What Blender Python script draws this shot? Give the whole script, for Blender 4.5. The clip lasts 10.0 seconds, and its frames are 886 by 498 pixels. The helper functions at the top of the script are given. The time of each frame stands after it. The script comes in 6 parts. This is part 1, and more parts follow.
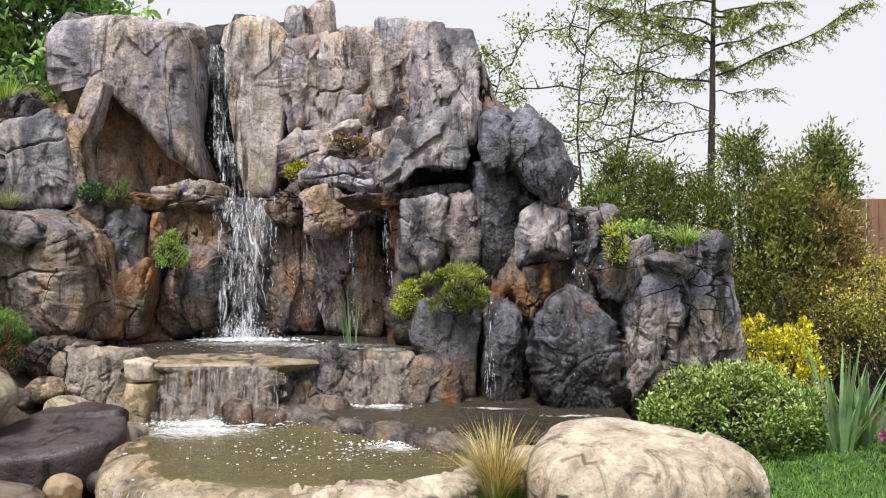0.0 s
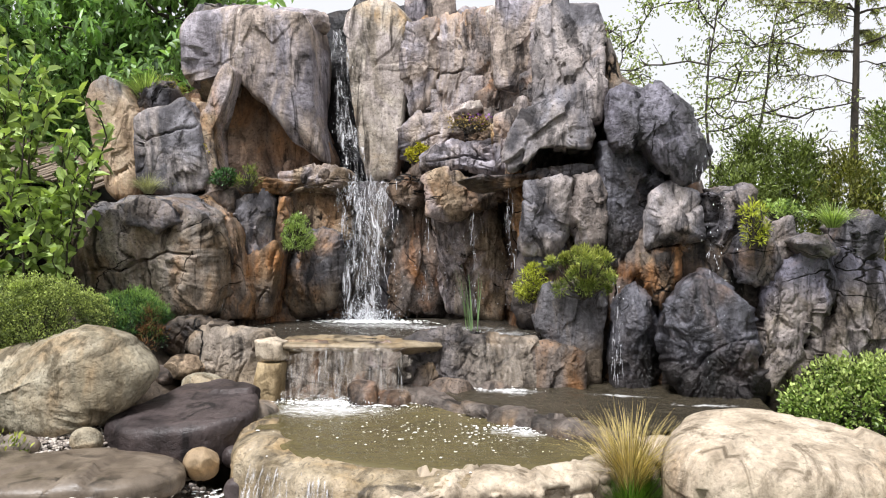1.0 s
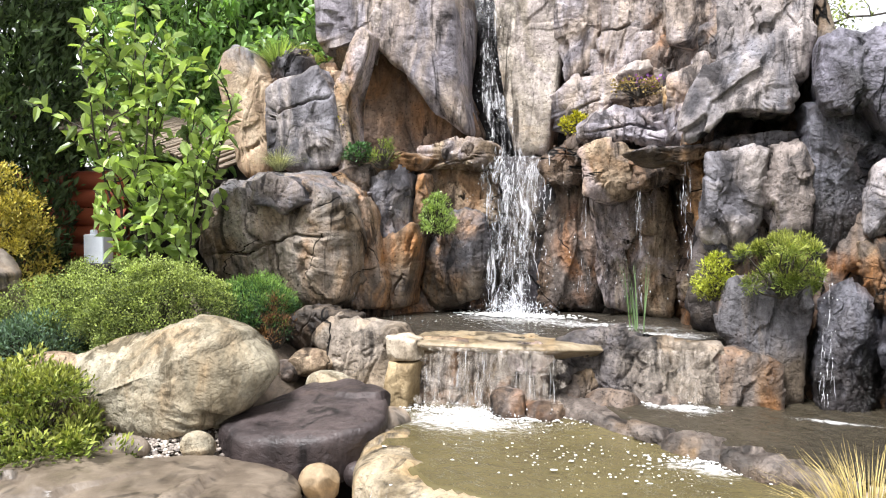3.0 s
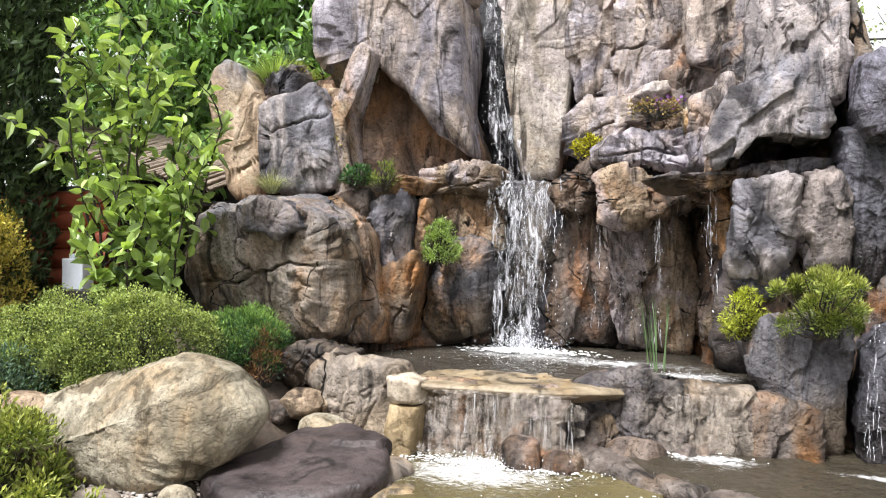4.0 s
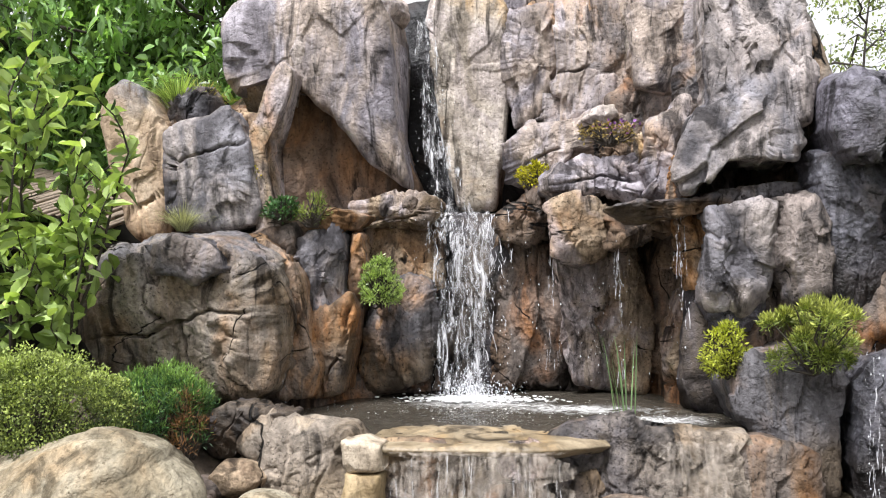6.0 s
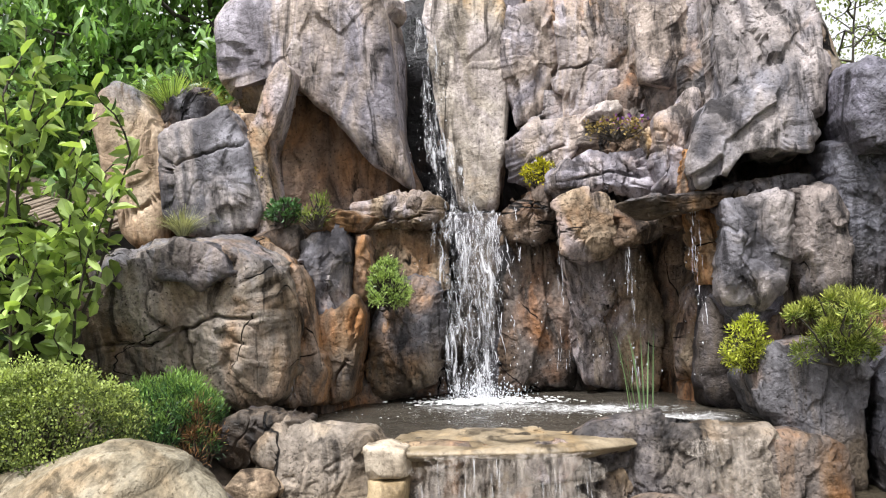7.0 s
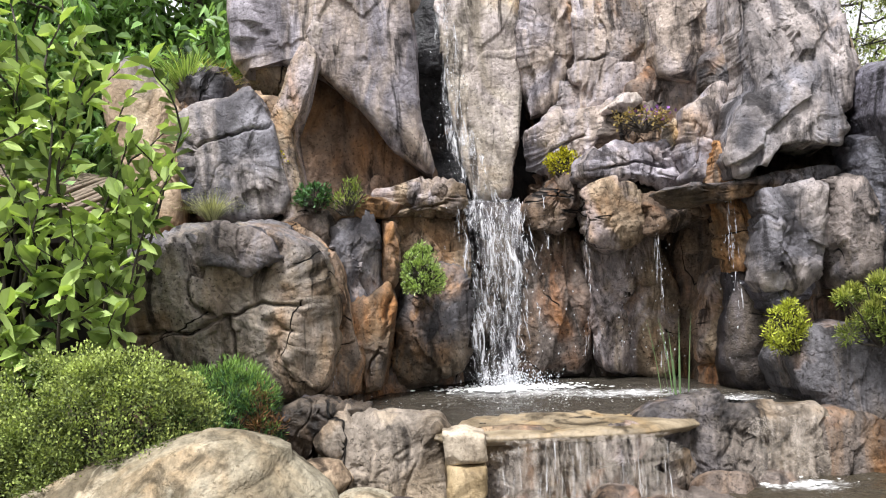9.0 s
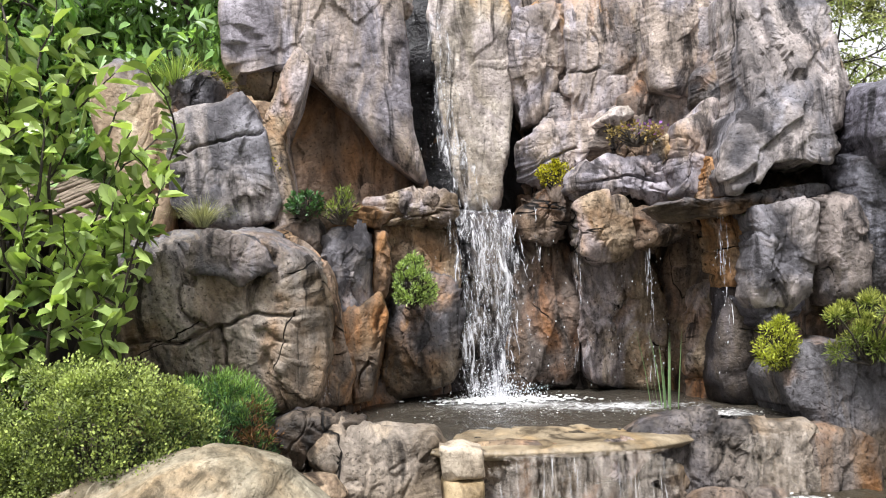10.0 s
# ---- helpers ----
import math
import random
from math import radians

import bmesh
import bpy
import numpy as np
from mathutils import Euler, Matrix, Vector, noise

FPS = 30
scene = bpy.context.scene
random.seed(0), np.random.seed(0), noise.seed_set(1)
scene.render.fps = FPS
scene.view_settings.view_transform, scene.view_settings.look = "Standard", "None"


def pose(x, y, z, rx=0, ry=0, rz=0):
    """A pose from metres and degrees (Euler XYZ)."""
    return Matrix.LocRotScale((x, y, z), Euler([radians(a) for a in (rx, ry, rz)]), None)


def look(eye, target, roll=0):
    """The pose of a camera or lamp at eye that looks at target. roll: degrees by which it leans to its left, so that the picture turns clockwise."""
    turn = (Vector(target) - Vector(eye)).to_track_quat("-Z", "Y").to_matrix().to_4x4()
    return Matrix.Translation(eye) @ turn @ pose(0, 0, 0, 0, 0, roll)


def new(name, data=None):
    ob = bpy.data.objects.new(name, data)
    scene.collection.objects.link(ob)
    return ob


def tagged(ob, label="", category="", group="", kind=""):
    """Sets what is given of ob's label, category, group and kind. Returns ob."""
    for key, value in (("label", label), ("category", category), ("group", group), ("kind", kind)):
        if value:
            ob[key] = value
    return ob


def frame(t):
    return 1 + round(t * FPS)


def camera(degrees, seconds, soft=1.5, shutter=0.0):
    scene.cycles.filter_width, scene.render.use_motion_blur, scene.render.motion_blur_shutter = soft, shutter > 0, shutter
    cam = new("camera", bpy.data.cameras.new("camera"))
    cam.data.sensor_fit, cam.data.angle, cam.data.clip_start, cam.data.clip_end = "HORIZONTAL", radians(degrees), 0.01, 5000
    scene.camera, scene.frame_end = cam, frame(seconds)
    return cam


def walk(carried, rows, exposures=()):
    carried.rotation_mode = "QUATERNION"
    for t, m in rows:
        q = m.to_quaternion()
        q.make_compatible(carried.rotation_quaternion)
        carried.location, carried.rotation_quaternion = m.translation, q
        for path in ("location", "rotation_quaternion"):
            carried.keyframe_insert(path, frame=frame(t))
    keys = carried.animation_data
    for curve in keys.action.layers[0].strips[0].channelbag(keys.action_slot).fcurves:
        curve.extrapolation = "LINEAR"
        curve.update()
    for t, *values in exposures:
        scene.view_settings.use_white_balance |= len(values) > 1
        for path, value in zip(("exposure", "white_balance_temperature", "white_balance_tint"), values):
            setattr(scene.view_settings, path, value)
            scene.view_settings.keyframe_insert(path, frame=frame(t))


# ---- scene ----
cam = camera(57.8, 10.0, 1.1)
METRES, EYE, TILT, LEAN, TURN = 4.0, 1.6, 0.0, 0.0, 0.0
ROWS = [
    (0.0, 0.0, 0.0, 0.0, 0.0, 0.0, -0.0),
    (0.5, -0.0138, 0.0004, -0.0025, 3.55, -0.28, 0.04),
    (1.0, -0.0247, 0.0267, -0.0064, 8.02, -1.04, 0.09),
    (1.5, -0.0282, 0.0916, -0.0067, 12.02, -1.46, -0.08),
    (2.0, -0.0348, 0.1502, -0.0082, 17.76, -1.94, -0.61),
    (2.5, -0.0581, 0.2101, -0.0098, 18.51, -2.79, -0.18),
    (4.0, -0.1472, 0.3715, 0.0085, 17.86, -0.87, -0.83),
    (4.5, -0.1938, 0.419, 0.0057, 14.43, -0.47, 0.13),
    (5.0, -0.238, 0.4527, 0.0034, 12.59, -0.39, 0.37),
    (5.5, -0.274, 0.4812, 0.0106, 10.41, 1.43, 0.32),
    (7.0, -0.388, 0.5177, 0.001, 6.89, 2.19, 1.95),
    (7.5, -0.428, 0.5298, -0.014, 4.65, 3.18, 2.48),
    (8.0, -0.5132, 0.5268, -0.0197, 2.54, 1.86, 2.48),
    (8.5, -0.5767, 0.5176, -0.0069, 0.56, 1.7, 1.42),
    (9.0, -0.6291, 0.5116, -0.0091, -0.1, 1.75, 1.91),
    (9.5, -0.6515, 0.5191, 0.0015, -0.33, 1.61, 1.26),
    (10.0, -0.6699, 0.5192, 0.0076, -2.29, 1.85, 1.05),
]
walk(cam, [(t, pose(0, 0, EYE, TILT, LEAN, TURN) @ pose(METRES * x, METRES * y, METRES * z, 90 + pitch, roll, yaw)) for t, x, y, z, yaw, pitch, roll in ROWS],
     [(0.0, 0.16), (1.0, 0.28), (2.0, 0.62), (2.5, 0.9), (4.0, 0.66), (5.0, 0.6), (7.0, 0.55), (10.0, 0.52)])

# ---- world and light: a bright overcast day ----
world = bpy.data.worlds.new("overcast_sky")
scene.world = world
world.use_nodes = True
wn, wl = world.node_tree.nodes, world.node_tree.links
sky = wn.new("ShaderNodeTexSky")
sky.sky_type = "NISHITA"
sky.sun_disc = False
sky.sun_elevation, sky.sun_rotation = radians(63), radians(210)
sky.dust_density, sky.air_density = 4.0, 1.0
cloud = wn.new("ShaderNodeMix")
cloud.data_type = "RGBA"
cloud.inputs[0].default_value = 0.8
cloud.inputs[7].default_value = (10.2, 10.2, 10.45, 1)
wl.new(sky.outputs[0], cloud.inputs[6])
wl.new(cloud.outputs[2], wn["Background"].inputs[0])
wn["Background"].inputs[1].default_value = 0.092
sun = new("sun", bpy.data.lights.new("sun", "SUN"))
sun.data.energy, sun.data.angle, sun.data.color = 5.4, radians(16), (0.985, 0.98, 1.0)
sun.matrix_world = look((-2.3, 1.0, 9), (0, 5, 0))

# ---- materials ----
MATS = {}


def shader(name):
    m = bpy.data.materials.new(name)
    m.use_nodes = True
    MATS[name] = m
    return m, m.node_tree.nodes, m.node_tree.links, m.node_tree.nodes["Principled BSDF"]


def wire(links, a, b):
    links.new(a, b)


def place_coords(nodes, links, scale):
    """World position, stretched by scale."""
    g = nodes.new("ShaderNodeNewGeometry")
    v = nodes.new("ShaderNodeMapping")
    v.inputs["Scale"].default_value = scale
    links.new(g.outputs["Position"], v.inputs["Vector"])
    return v.outputs[0]


def noise_at(nodes, links, vec, scale, detail=5, rough=0.6, distort=0.0):
    n = nodes.new("ShaderNodeTexNoise")
    n.inputs["Scale"].default_value, n.inputs["Detail"].default_value = scale, detail
    n.inputs["Roughness"].default_value, n.inputs["Distortion"].default_value = rough, distort
    links.new(vec, n.inputs["Vector"])
    return n.outputs["Fac"]


def ramp(nodes, links, fac, stops):
    r = nodes.new("ShaderNodeValToRGB")
    el = r.color_ramp.elements
    while len(el) < len(stops):
        el.new(0.5)
    for e, (at, c) in zip(el, stops):
        e.position, e.color = at, (*c, 1) if len(c) == 3 else c
    links.new(fac, r.inputs[0])
    return r.outputs[0]


def blend(nodes, links, fac, a, b, how="MIX"):
    n = nodes.new("ShaderNodeMix")
    n.data_type, n.blend_type = "RGBA", how
    for socket, v in ((n.inputs[0], fac), (n.inputs[6], a), (n.inputs[7], b)):
        if isinstance(v, (int, float)):
            socket.default_value = v
        elif isinstance(v, tuple):
            socket.default_value = (*v, 1)
        else:
            links.new(v, socket)
    return n.outputs[2]


def maths(nodes, links, op, a, b):
    n = nodes.new("ShaderNodeMath")
    n.operation = op
    n.use_clamp = True
    for socket, v in zip(n.inputs, (a, b)):
        if isinstance(v, (int, float)):
            socket.default_value = v
        else:
            links.new(v, socket)
    return n.outputs[0]


def step_of(nodes, links, fac, lo, hi):
    n = nodes.new("ShaderNodeMapRange")
    n.inputs["From Min"].default_value, n.inputs["From Max"].default_value = lo, hi
    links.new(fac, n.inputs["Value"])
    return n.outputs[0]


def bumped(nodes, links, bsdf, fac, strength, dist, before=None):
    b = nodes.new("ShaderNodeBump")
    b.inputs["Strength"].default_value, b.inputs["Distance"].default_value = strength, dist
    links.new(fac, b.inputs["Height"])
    if before:
        links.new(before, b.inputs["Normal"])
    links.new(b.outputs[0], bsdf.inputs["Normal"])
    return b.outputs[0]


def rock_material(name, light, mid, dark, stain, stain_amount=0.5, wet=0.0, other=None, cap=None, cap_at=0.6, cracked=1.0, rugged=1.0):
    """Cast and stained stone: soft broad tones, lime and algae runs, rusty stains, winding cracks, a pitted plaster surface."""
    m, n, l, bsdf = shader(name)
    light, mid, dark = [tuple(k * c for c in tone) for k, tone in ((0.66, light), (0.57, mid), (0.28, dark))]
    soft = tuple(0.75 * a + 0.25 * b for a, b in zip(dark, mid))
    pos = place_coords(n, l, (1, 1, 1))
    run = place_coords(n, l, (1, 1, 0.22))
    broad = noise_at(n, l, pos, 1.2, 4, 0.55, 0.8)
    patch = noise_at(n, l, place_coords(n, l, (1, 1, 0.7)), 2.6, 6, 0.55, 0.7)
    streak = noise_at(n, l, run, 6.5, 6, 0.6, 0.6)
    col = ramp(n, l, patch, [(0.33, soft), (0.47, mid), (0.62, light)])
    col2 = ramp(n, l, streak, [(0.34, soft), (0.5, mid), (0.62, light)])
    col = blend(n, l, 0.35, col, col2)
    if other:
        second = ramp(n, l, streak, [(0.32, tuple(0.4 * c for c in other)), (0.5, tuple(0.78 * c for c in other)), (0.62, other)])
        col = blend(n, l, step_of(n, l, noise_at(n, l, place_coords(n, l, (1, 1, 0.6)), 1.7, 5, 0.6, 0.8), 0.43, 0.57), col, second)
    if cap:
        # a slaty wash brushed over the upper part of the stone
        tc = n.new("ShaderNodeTexCoord")
        sep = n.new("ShaderNodeSeparateXYZ")
        l.new(tc.outputs["Generated"], sep.inputs[0])
        edge = n.new("ShaderNodeMath")
        edge.operation = "MULTIPLY_ADD"
        l.new(patch, edge.inputs[0])
        edge.inputs[1].default_value = 0.9
        l.new(sep.outputs[2], edge.inputs[2])
        wash = ramp(n, l, streak, [(0.34, tuple(0.4 * c for c in cap)), (0.5, tuple(0.75 * c for c in cap)), (0.62, cap)])
        col = blend(n, l, step_of(n, l, edge.outputs[0], cap_at + 0.34, cap_at + 0.56), col, wash)
    # rust and ochre where water has run
    rusty = maths(n, l, "MULTIPLY", step_of(n, l, broad, 0.64 - 0.3 * stain_amount, 0.84 - 0.3 * stain_amount), step_of(n, l, streak, 0.36, 0.6))
    col = blend(n, l, rusty, col, stain)
    # pale lime runs, then dark algae runs
    lime = maths(n, l, "MULTIPLY", step_of(n, l, noise_at(n, l, place_coords(n, l, (1, 1, 0.13)), 5.5, 6, 0.6, 0.6), 0.56, 0.68), 0.5)
    col = blend(n, l, lime, col, tuple(min(0.85, 1.2 * c) for c in light))
    algae = maths(n, l, "MULTIPLY", step_of(n, l, noise_at(n, l, run, 4.0, 7, 0.64, 1.0), 0.53, 0.63), 0.85)
    col = blend(n, l, algae, col, tuple(0.7 * c for c in dark))
    # mottling by the hand's breadth, and dark pits
    mottle = ramp(n, l, noise_at(n, l, place_coords(n, l, (1, 1, 0.8)), 9.0, 7, 0.68, 0.8), [(0.34, (0.5, 0.49, 0.48)), (0.5, (1, 1, 1)), (0.66, (1.3, 1.3, 1.3))])
    col = blend(n, l, min(1.0, 0.25 + 0.6 * rugged), col, mottle, "MULTIPLY")
    pitted = maths(n, l, "MULTIPLY", step_of(n, l, noise_at(n, l, pos, 44.0, 3, 0.5), 0.41, 0.33), step_of(n, l, patch, 0.42, 0.52))
    col = blend(n, l, maths(n, l, "MULTIPLY", pitted, min(0.75, 0.7 * rugged)), col, dark)
    g = min(1.0, rugged)
    fine = noise_at(n, l, pos, 42.0, 5, 0.65)
    grain = ramp(n, l, fine, [(0.3, (1 - 0.28 * g, 1 - 0.28 * g, 1 - 0.27 * g)), (0.5, (1, 1, 1)), (0.7, (1 + 0.2 * g, 1 + 0.2 * g, 1 + 0.19 * g))])
    col = blend(n, l, 1.0, col, grain, "MULTIPLY")
    b = bumped(n, l, bsdf, noise_at(n, l, pos, 6.5, 8, 0.56, 0.4), 0.6 * rugged, 0.08)
    pits = noise_at(n, l, pos, 26.0, 4, 0.6, 0.3)
    b = bumped(n, l, bsdf, step_of(n, l, pits, 0.33, 0.5), 0.55 * rugged, 0.012, b)
    b = bumped(n, l, bsdf, noise_at(n, l, pos, 70.0, 4, 0.65), 0.6 * rugged, 0.008, b)
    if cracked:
        # Shade inside each crack is put into its colour, besides the bump.
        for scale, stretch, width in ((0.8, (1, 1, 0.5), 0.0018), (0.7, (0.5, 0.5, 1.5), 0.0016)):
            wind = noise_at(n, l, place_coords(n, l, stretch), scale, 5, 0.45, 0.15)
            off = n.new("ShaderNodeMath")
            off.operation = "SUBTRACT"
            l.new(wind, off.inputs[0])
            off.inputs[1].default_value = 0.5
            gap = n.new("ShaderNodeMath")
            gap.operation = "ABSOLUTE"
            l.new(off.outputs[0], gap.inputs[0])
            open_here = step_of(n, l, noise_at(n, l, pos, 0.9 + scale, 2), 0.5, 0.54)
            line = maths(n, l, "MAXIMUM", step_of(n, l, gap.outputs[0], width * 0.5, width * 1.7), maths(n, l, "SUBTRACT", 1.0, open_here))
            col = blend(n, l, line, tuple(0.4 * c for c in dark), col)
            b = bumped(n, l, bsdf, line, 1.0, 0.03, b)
    l.new(col, bsdf.inputs["Base Color"])
    mr = n.new("ShaderNodeMapRange")
    mr.inputs["To Min"].default_value, mr.inputs["To Max"].default_value = 0.8 - 0.6 * wet, 0.92 - 0.4 * wet
    l.new(step_of(n, l, streak, 0.2, 0.8), mr.inputs["Value"])
    l.new(mr.outputs[0], bsdf.inputs["Roughness"])
    bsdf.inputs["Specular IOR Level"].default_value = 0.15 + 0.25 * wet
    return m


SLATE = (0.15, 0.143, 0.153)
rock_material("grey", (0.66, 0.615, 0.675), (0.35, 0.32, 0.355), (0.05, 0.042, 0.046), (0.38, 0.26, 0.17), 0.35, 0.15, (0.47, 0.39, 0.335), None, 0.6, 0, 0.8)
# Only for the cleft beside the wedge: its deep shade as a colour.
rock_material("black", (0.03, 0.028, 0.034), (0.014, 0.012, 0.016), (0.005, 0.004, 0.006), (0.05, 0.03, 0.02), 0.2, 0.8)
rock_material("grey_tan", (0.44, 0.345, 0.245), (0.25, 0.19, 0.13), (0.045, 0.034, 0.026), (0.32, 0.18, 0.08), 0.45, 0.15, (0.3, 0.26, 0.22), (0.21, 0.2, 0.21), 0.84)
rock_material("ashlar", (0.41, 0.395, 0.43), (0.185, 0.176, 0.193), (0.066, 0.0594, 0.0648), (0.413, 0.251, 0.138), 0.2, 0.1, (0.42, 0.37, 0.35), None, 0.6, 0, 0.8)
rock_material("slate", (0.29, 0.277, 0.31), (0.095, 0.09, 0.1), (0.0242, 0.0212, 0.0272), (0.258, 0.149, 0.0767), 0.15, 0.4, (0.25, 0.21, 0.19))
rock_material("slate_tan", (0.27, 0.21, 0.15), (0.11, 0.083, 0.06), (0.0386, 0.0268, 0.0209), (0.30, 0.16, 0.065), 0.4, 0.4, None, SLATE, 0.45, 0, 1.2)
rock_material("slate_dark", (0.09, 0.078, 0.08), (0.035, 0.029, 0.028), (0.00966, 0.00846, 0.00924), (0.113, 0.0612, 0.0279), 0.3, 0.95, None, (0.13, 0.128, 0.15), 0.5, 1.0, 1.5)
rock_material("slate_pale", (0.46, 0.39, 0.32), (0.27, 0.222, 0.18), (0.0544, 0.0432, 0.0356), (0.391, 0.241, 0.127), 0.25, 0.1, (0.33, 0.295, 0.29), (0.2, 0.19, 0.235), 0.72)
rock_material("pale_cap", (0.88, 0.72, 0.54), (0.68, 0.51, 0.355), (0.5, 0.33, 0.21), (0.5, 0.31, 0.17), 0.35, 0.05, None, (0.2, 0.19, 0.195), 0.86, 0, 0.6)
rock_material("pale", (0.86, 0.77, 0.66), (0.58, 0.50, 0.41), (0.0906, 0.0672, 0.0482), (0.45, 0.29, 0.13), 0.42, 0.05, (0.56, 0.49, 0.47), None, 0.6, 0, 0.8)
rock_material("tan", (0.58, 0.46, 0.33), (0.35, 0.26, 0.178), (0.052, 0.037, 0.027), (0.40, 0.21, 0.09), 0.5, 0.1, (0.424, 0.37, 0.372))
rock_material("rust_wet", (0.30, 0.18, 0.095), (0.16, 0.085, 0.04), (0.03, 0.018, 0.012), (0.36, 0.15, 0.04), 0.5, 0.6, (0.16, 0.13, 0.11))
rock_material("rust", (0.44, 0.33, 0.225), (0.27, 0.185, 0.125), (0.06, 0.037, 0.024), (0.36, 0.20, 0.095), 0.55, 0.15, (0.50, 0.38, 0.26))
rock_material("cave_rust", (0.36, 0.25, 0.18), (0.23, 0.15, 0.105), (0.06, 0.037, 0.028), (0.34, 0.17, 0.075), 0.45, 0.1, (0.26, 0.2, 0.165), None, 0.6, 0, 0.8)
rock_material("face_brown", (0.44, 0.37, 0.32), (0.23, 0.185, 0.155), (0.035, 0.028, 0.026), (0.34, 0.2, 0.1), 0.45, 0.3, (0.36, 0.325, 0.33), None, 0.6, 0, 1.0)
rock_material("orange", (0.52, 0.35, 0.20), (0.32, 0.19, 0.10), (0.05, 0.028, 0.016), (0.42, 0.2, 0.07), 0.7, 0.15, (0.366, 0.296, 0.243))
rock_material("brown", (0.366, 0.256, 0.175), (0.125, 0.0828, 0.0572), (0.0227, 0.0155, 0.0126), (0.258, 0.114, 0.0426), 0.5, 0.3, (0.182, 0.151, 0.133))
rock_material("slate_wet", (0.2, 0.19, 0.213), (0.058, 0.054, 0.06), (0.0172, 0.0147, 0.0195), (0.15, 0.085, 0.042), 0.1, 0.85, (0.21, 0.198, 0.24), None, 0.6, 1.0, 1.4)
rock_material("tan_wet", (0.42, 0.30, 0.185), (0.155, 0.104, 0.065), (0.0252, 0.018, 0.014), (0.402, 0.178, 0.0597), 0.45, 0.45, (0.158, 0.13, 0.112))
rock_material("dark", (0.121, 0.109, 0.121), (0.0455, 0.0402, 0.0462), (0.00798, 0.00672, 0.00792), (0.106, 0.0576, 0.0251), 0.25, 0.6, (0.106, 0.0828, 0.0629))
rock_material("cream", (0.74, 0.63, 0.49), (0.6, 0.495, 0.37), (0.5, 0.38, 0.25), (0.42, 0.28, 0.16), 0.25, 0.1, None, None, 0.6, 0, 0.6)
rock_material("buff", (0.56, 0.505, 0.385), (0.41, 0.36, 0.26), (0.36, 0.28, 0.17), (0.32, 0.2, 0.09), 0.5, 0.1, None, None, 0.6, 0, 0.95)
rock_material("river_brown", (0.25, 0.2, 0.15), (0.195, 0.152, 0.112), (0.14, 0.108, 0.08), (0.24, 0.155, 0.085), 0.2, 0.9, None, None, 0.6, 0, 0.2)
rock_material("basalt", (0.105, 0.08, 0.076), (0.07, 0.053, 0.052), (0.024, 0.0186, 0.0186), (0.11, 0.072, 0.05), 0.1, 0.7, None, None, 0.6, 0, 0.5)
rock_material("algae_rim", (0.54, 0.45, 0.32), (0.35, 0.275, 0.17), (0.12, 0.09, 0.055), (0.32, 0.21, 0.09), 0.6, 0.8, None, None, 0.6, 0, 0.8)
rock_material("lip_wet", (0.48, 0.39, 0.265), (0.31, 0.24, 0.15), (0.16, 0.115, 0.065), (0.38, 0.24, 0.1), 0.4, 0.85, None, None, 0.6, 0, 0.4)
rock_material("wet_stone", (0.30, 0.25, 0.215), (0.17, 0.138, 0.118), (0.042, 0.0336, 0.0288), (0.24, 0.15, 0.07), 0.3, 0.7, None, None, 0.6, 0, 1.0)
rock_material("ochre", (0.46, 0.34, 0.21), (0.34, 0.24, 0.14), (0.3, 0.2, 0.11), (0.45, 0.26, 0.1), 0.4, 0.5, None, None, 0.6, 0, 0.3)
rock_material("rim_tan", (0.48, 0.385, 0.275), (0.26, 0.2, 0.14), (0.055, 0.04, 0.03), (0.36, 0.22, 0.1), 0.45, 0.35, (0.29, 0.245, 0.2))
rock_material("rim_slate", (0.22, 0.2, 0.21), (0.08, 0.072, 0.073), (0.025, 0.022, 0.022), (0.2, 0.13, 0.07), 0.3, 0.45, (0.19, 0.16, 0.135), None, 0.6, 0, 1.3)
rock_material("ochre_wet", (0.54, 0.42, 0.25), (0.4, 0.29, 0.155), (0.3, 0.19, 0.08), (0.5, 0.3, 0.1), 0.4, 0.4, None, None, 0.6, 0, 0.5)
rock_material("cobble", (0.42, 0.36, 0.30), (0.28, 0.23, 0.185), (0.09, 0.072, 0.06), (0.40, 0.25, 0.11), 0.4, 0.5, None, None, 0.6, 0, 0.3)


def leaf_material(name, young, old, gloss=0.45, through_light=0.25):
    m, n, l, bsdf = shader(name)
    g = n.new("ShaderNodeNewGeometry")
    pos = place_coords(n, l, (1, 1, 1))
    mixed = maths(n, l, "ADD", maths(n, l, "MULTIPLY", g.outputs["Random Per Island"], 0.6), maths(n, l, "MULTIPLY", step_of(n, l, noise_at(n, l, pos, 4.0, 3), 0.3, 0.7), 0.4))
    col = ramp(n, l, mixed, [(0.1, tuple(0.3 * c for c in old)), (0.75, young), (1.0, tuple(min(1, 1.25 * c) for c in young))])
    l.new(col, bsdf.inputs["Base Color"])
    bsdf.inputs["Roughness"].default_value = gloss
    bsdf.inputs["Specular IOR Level"].default_value = 0.35
    t = n.new("ShaderNodeBsdfTranslucent")
    l.new(blend(n, l, 1.0, col, (1.3, 1.35, 0.6), "MULTIPLY"), t.inputs["Color"])
    mix = n.new("ShaderNodeMixShader")
    mix.inputs[0].default_value = 0.75 * through_light
    l.new(bsdf.outputs[0], mix.inputs[1])
    l.new(t.outputs[0], mix.inputs[2])
    l.new(mix.outputs[0], n["Material Output"].inputs["Surface"])
    return m


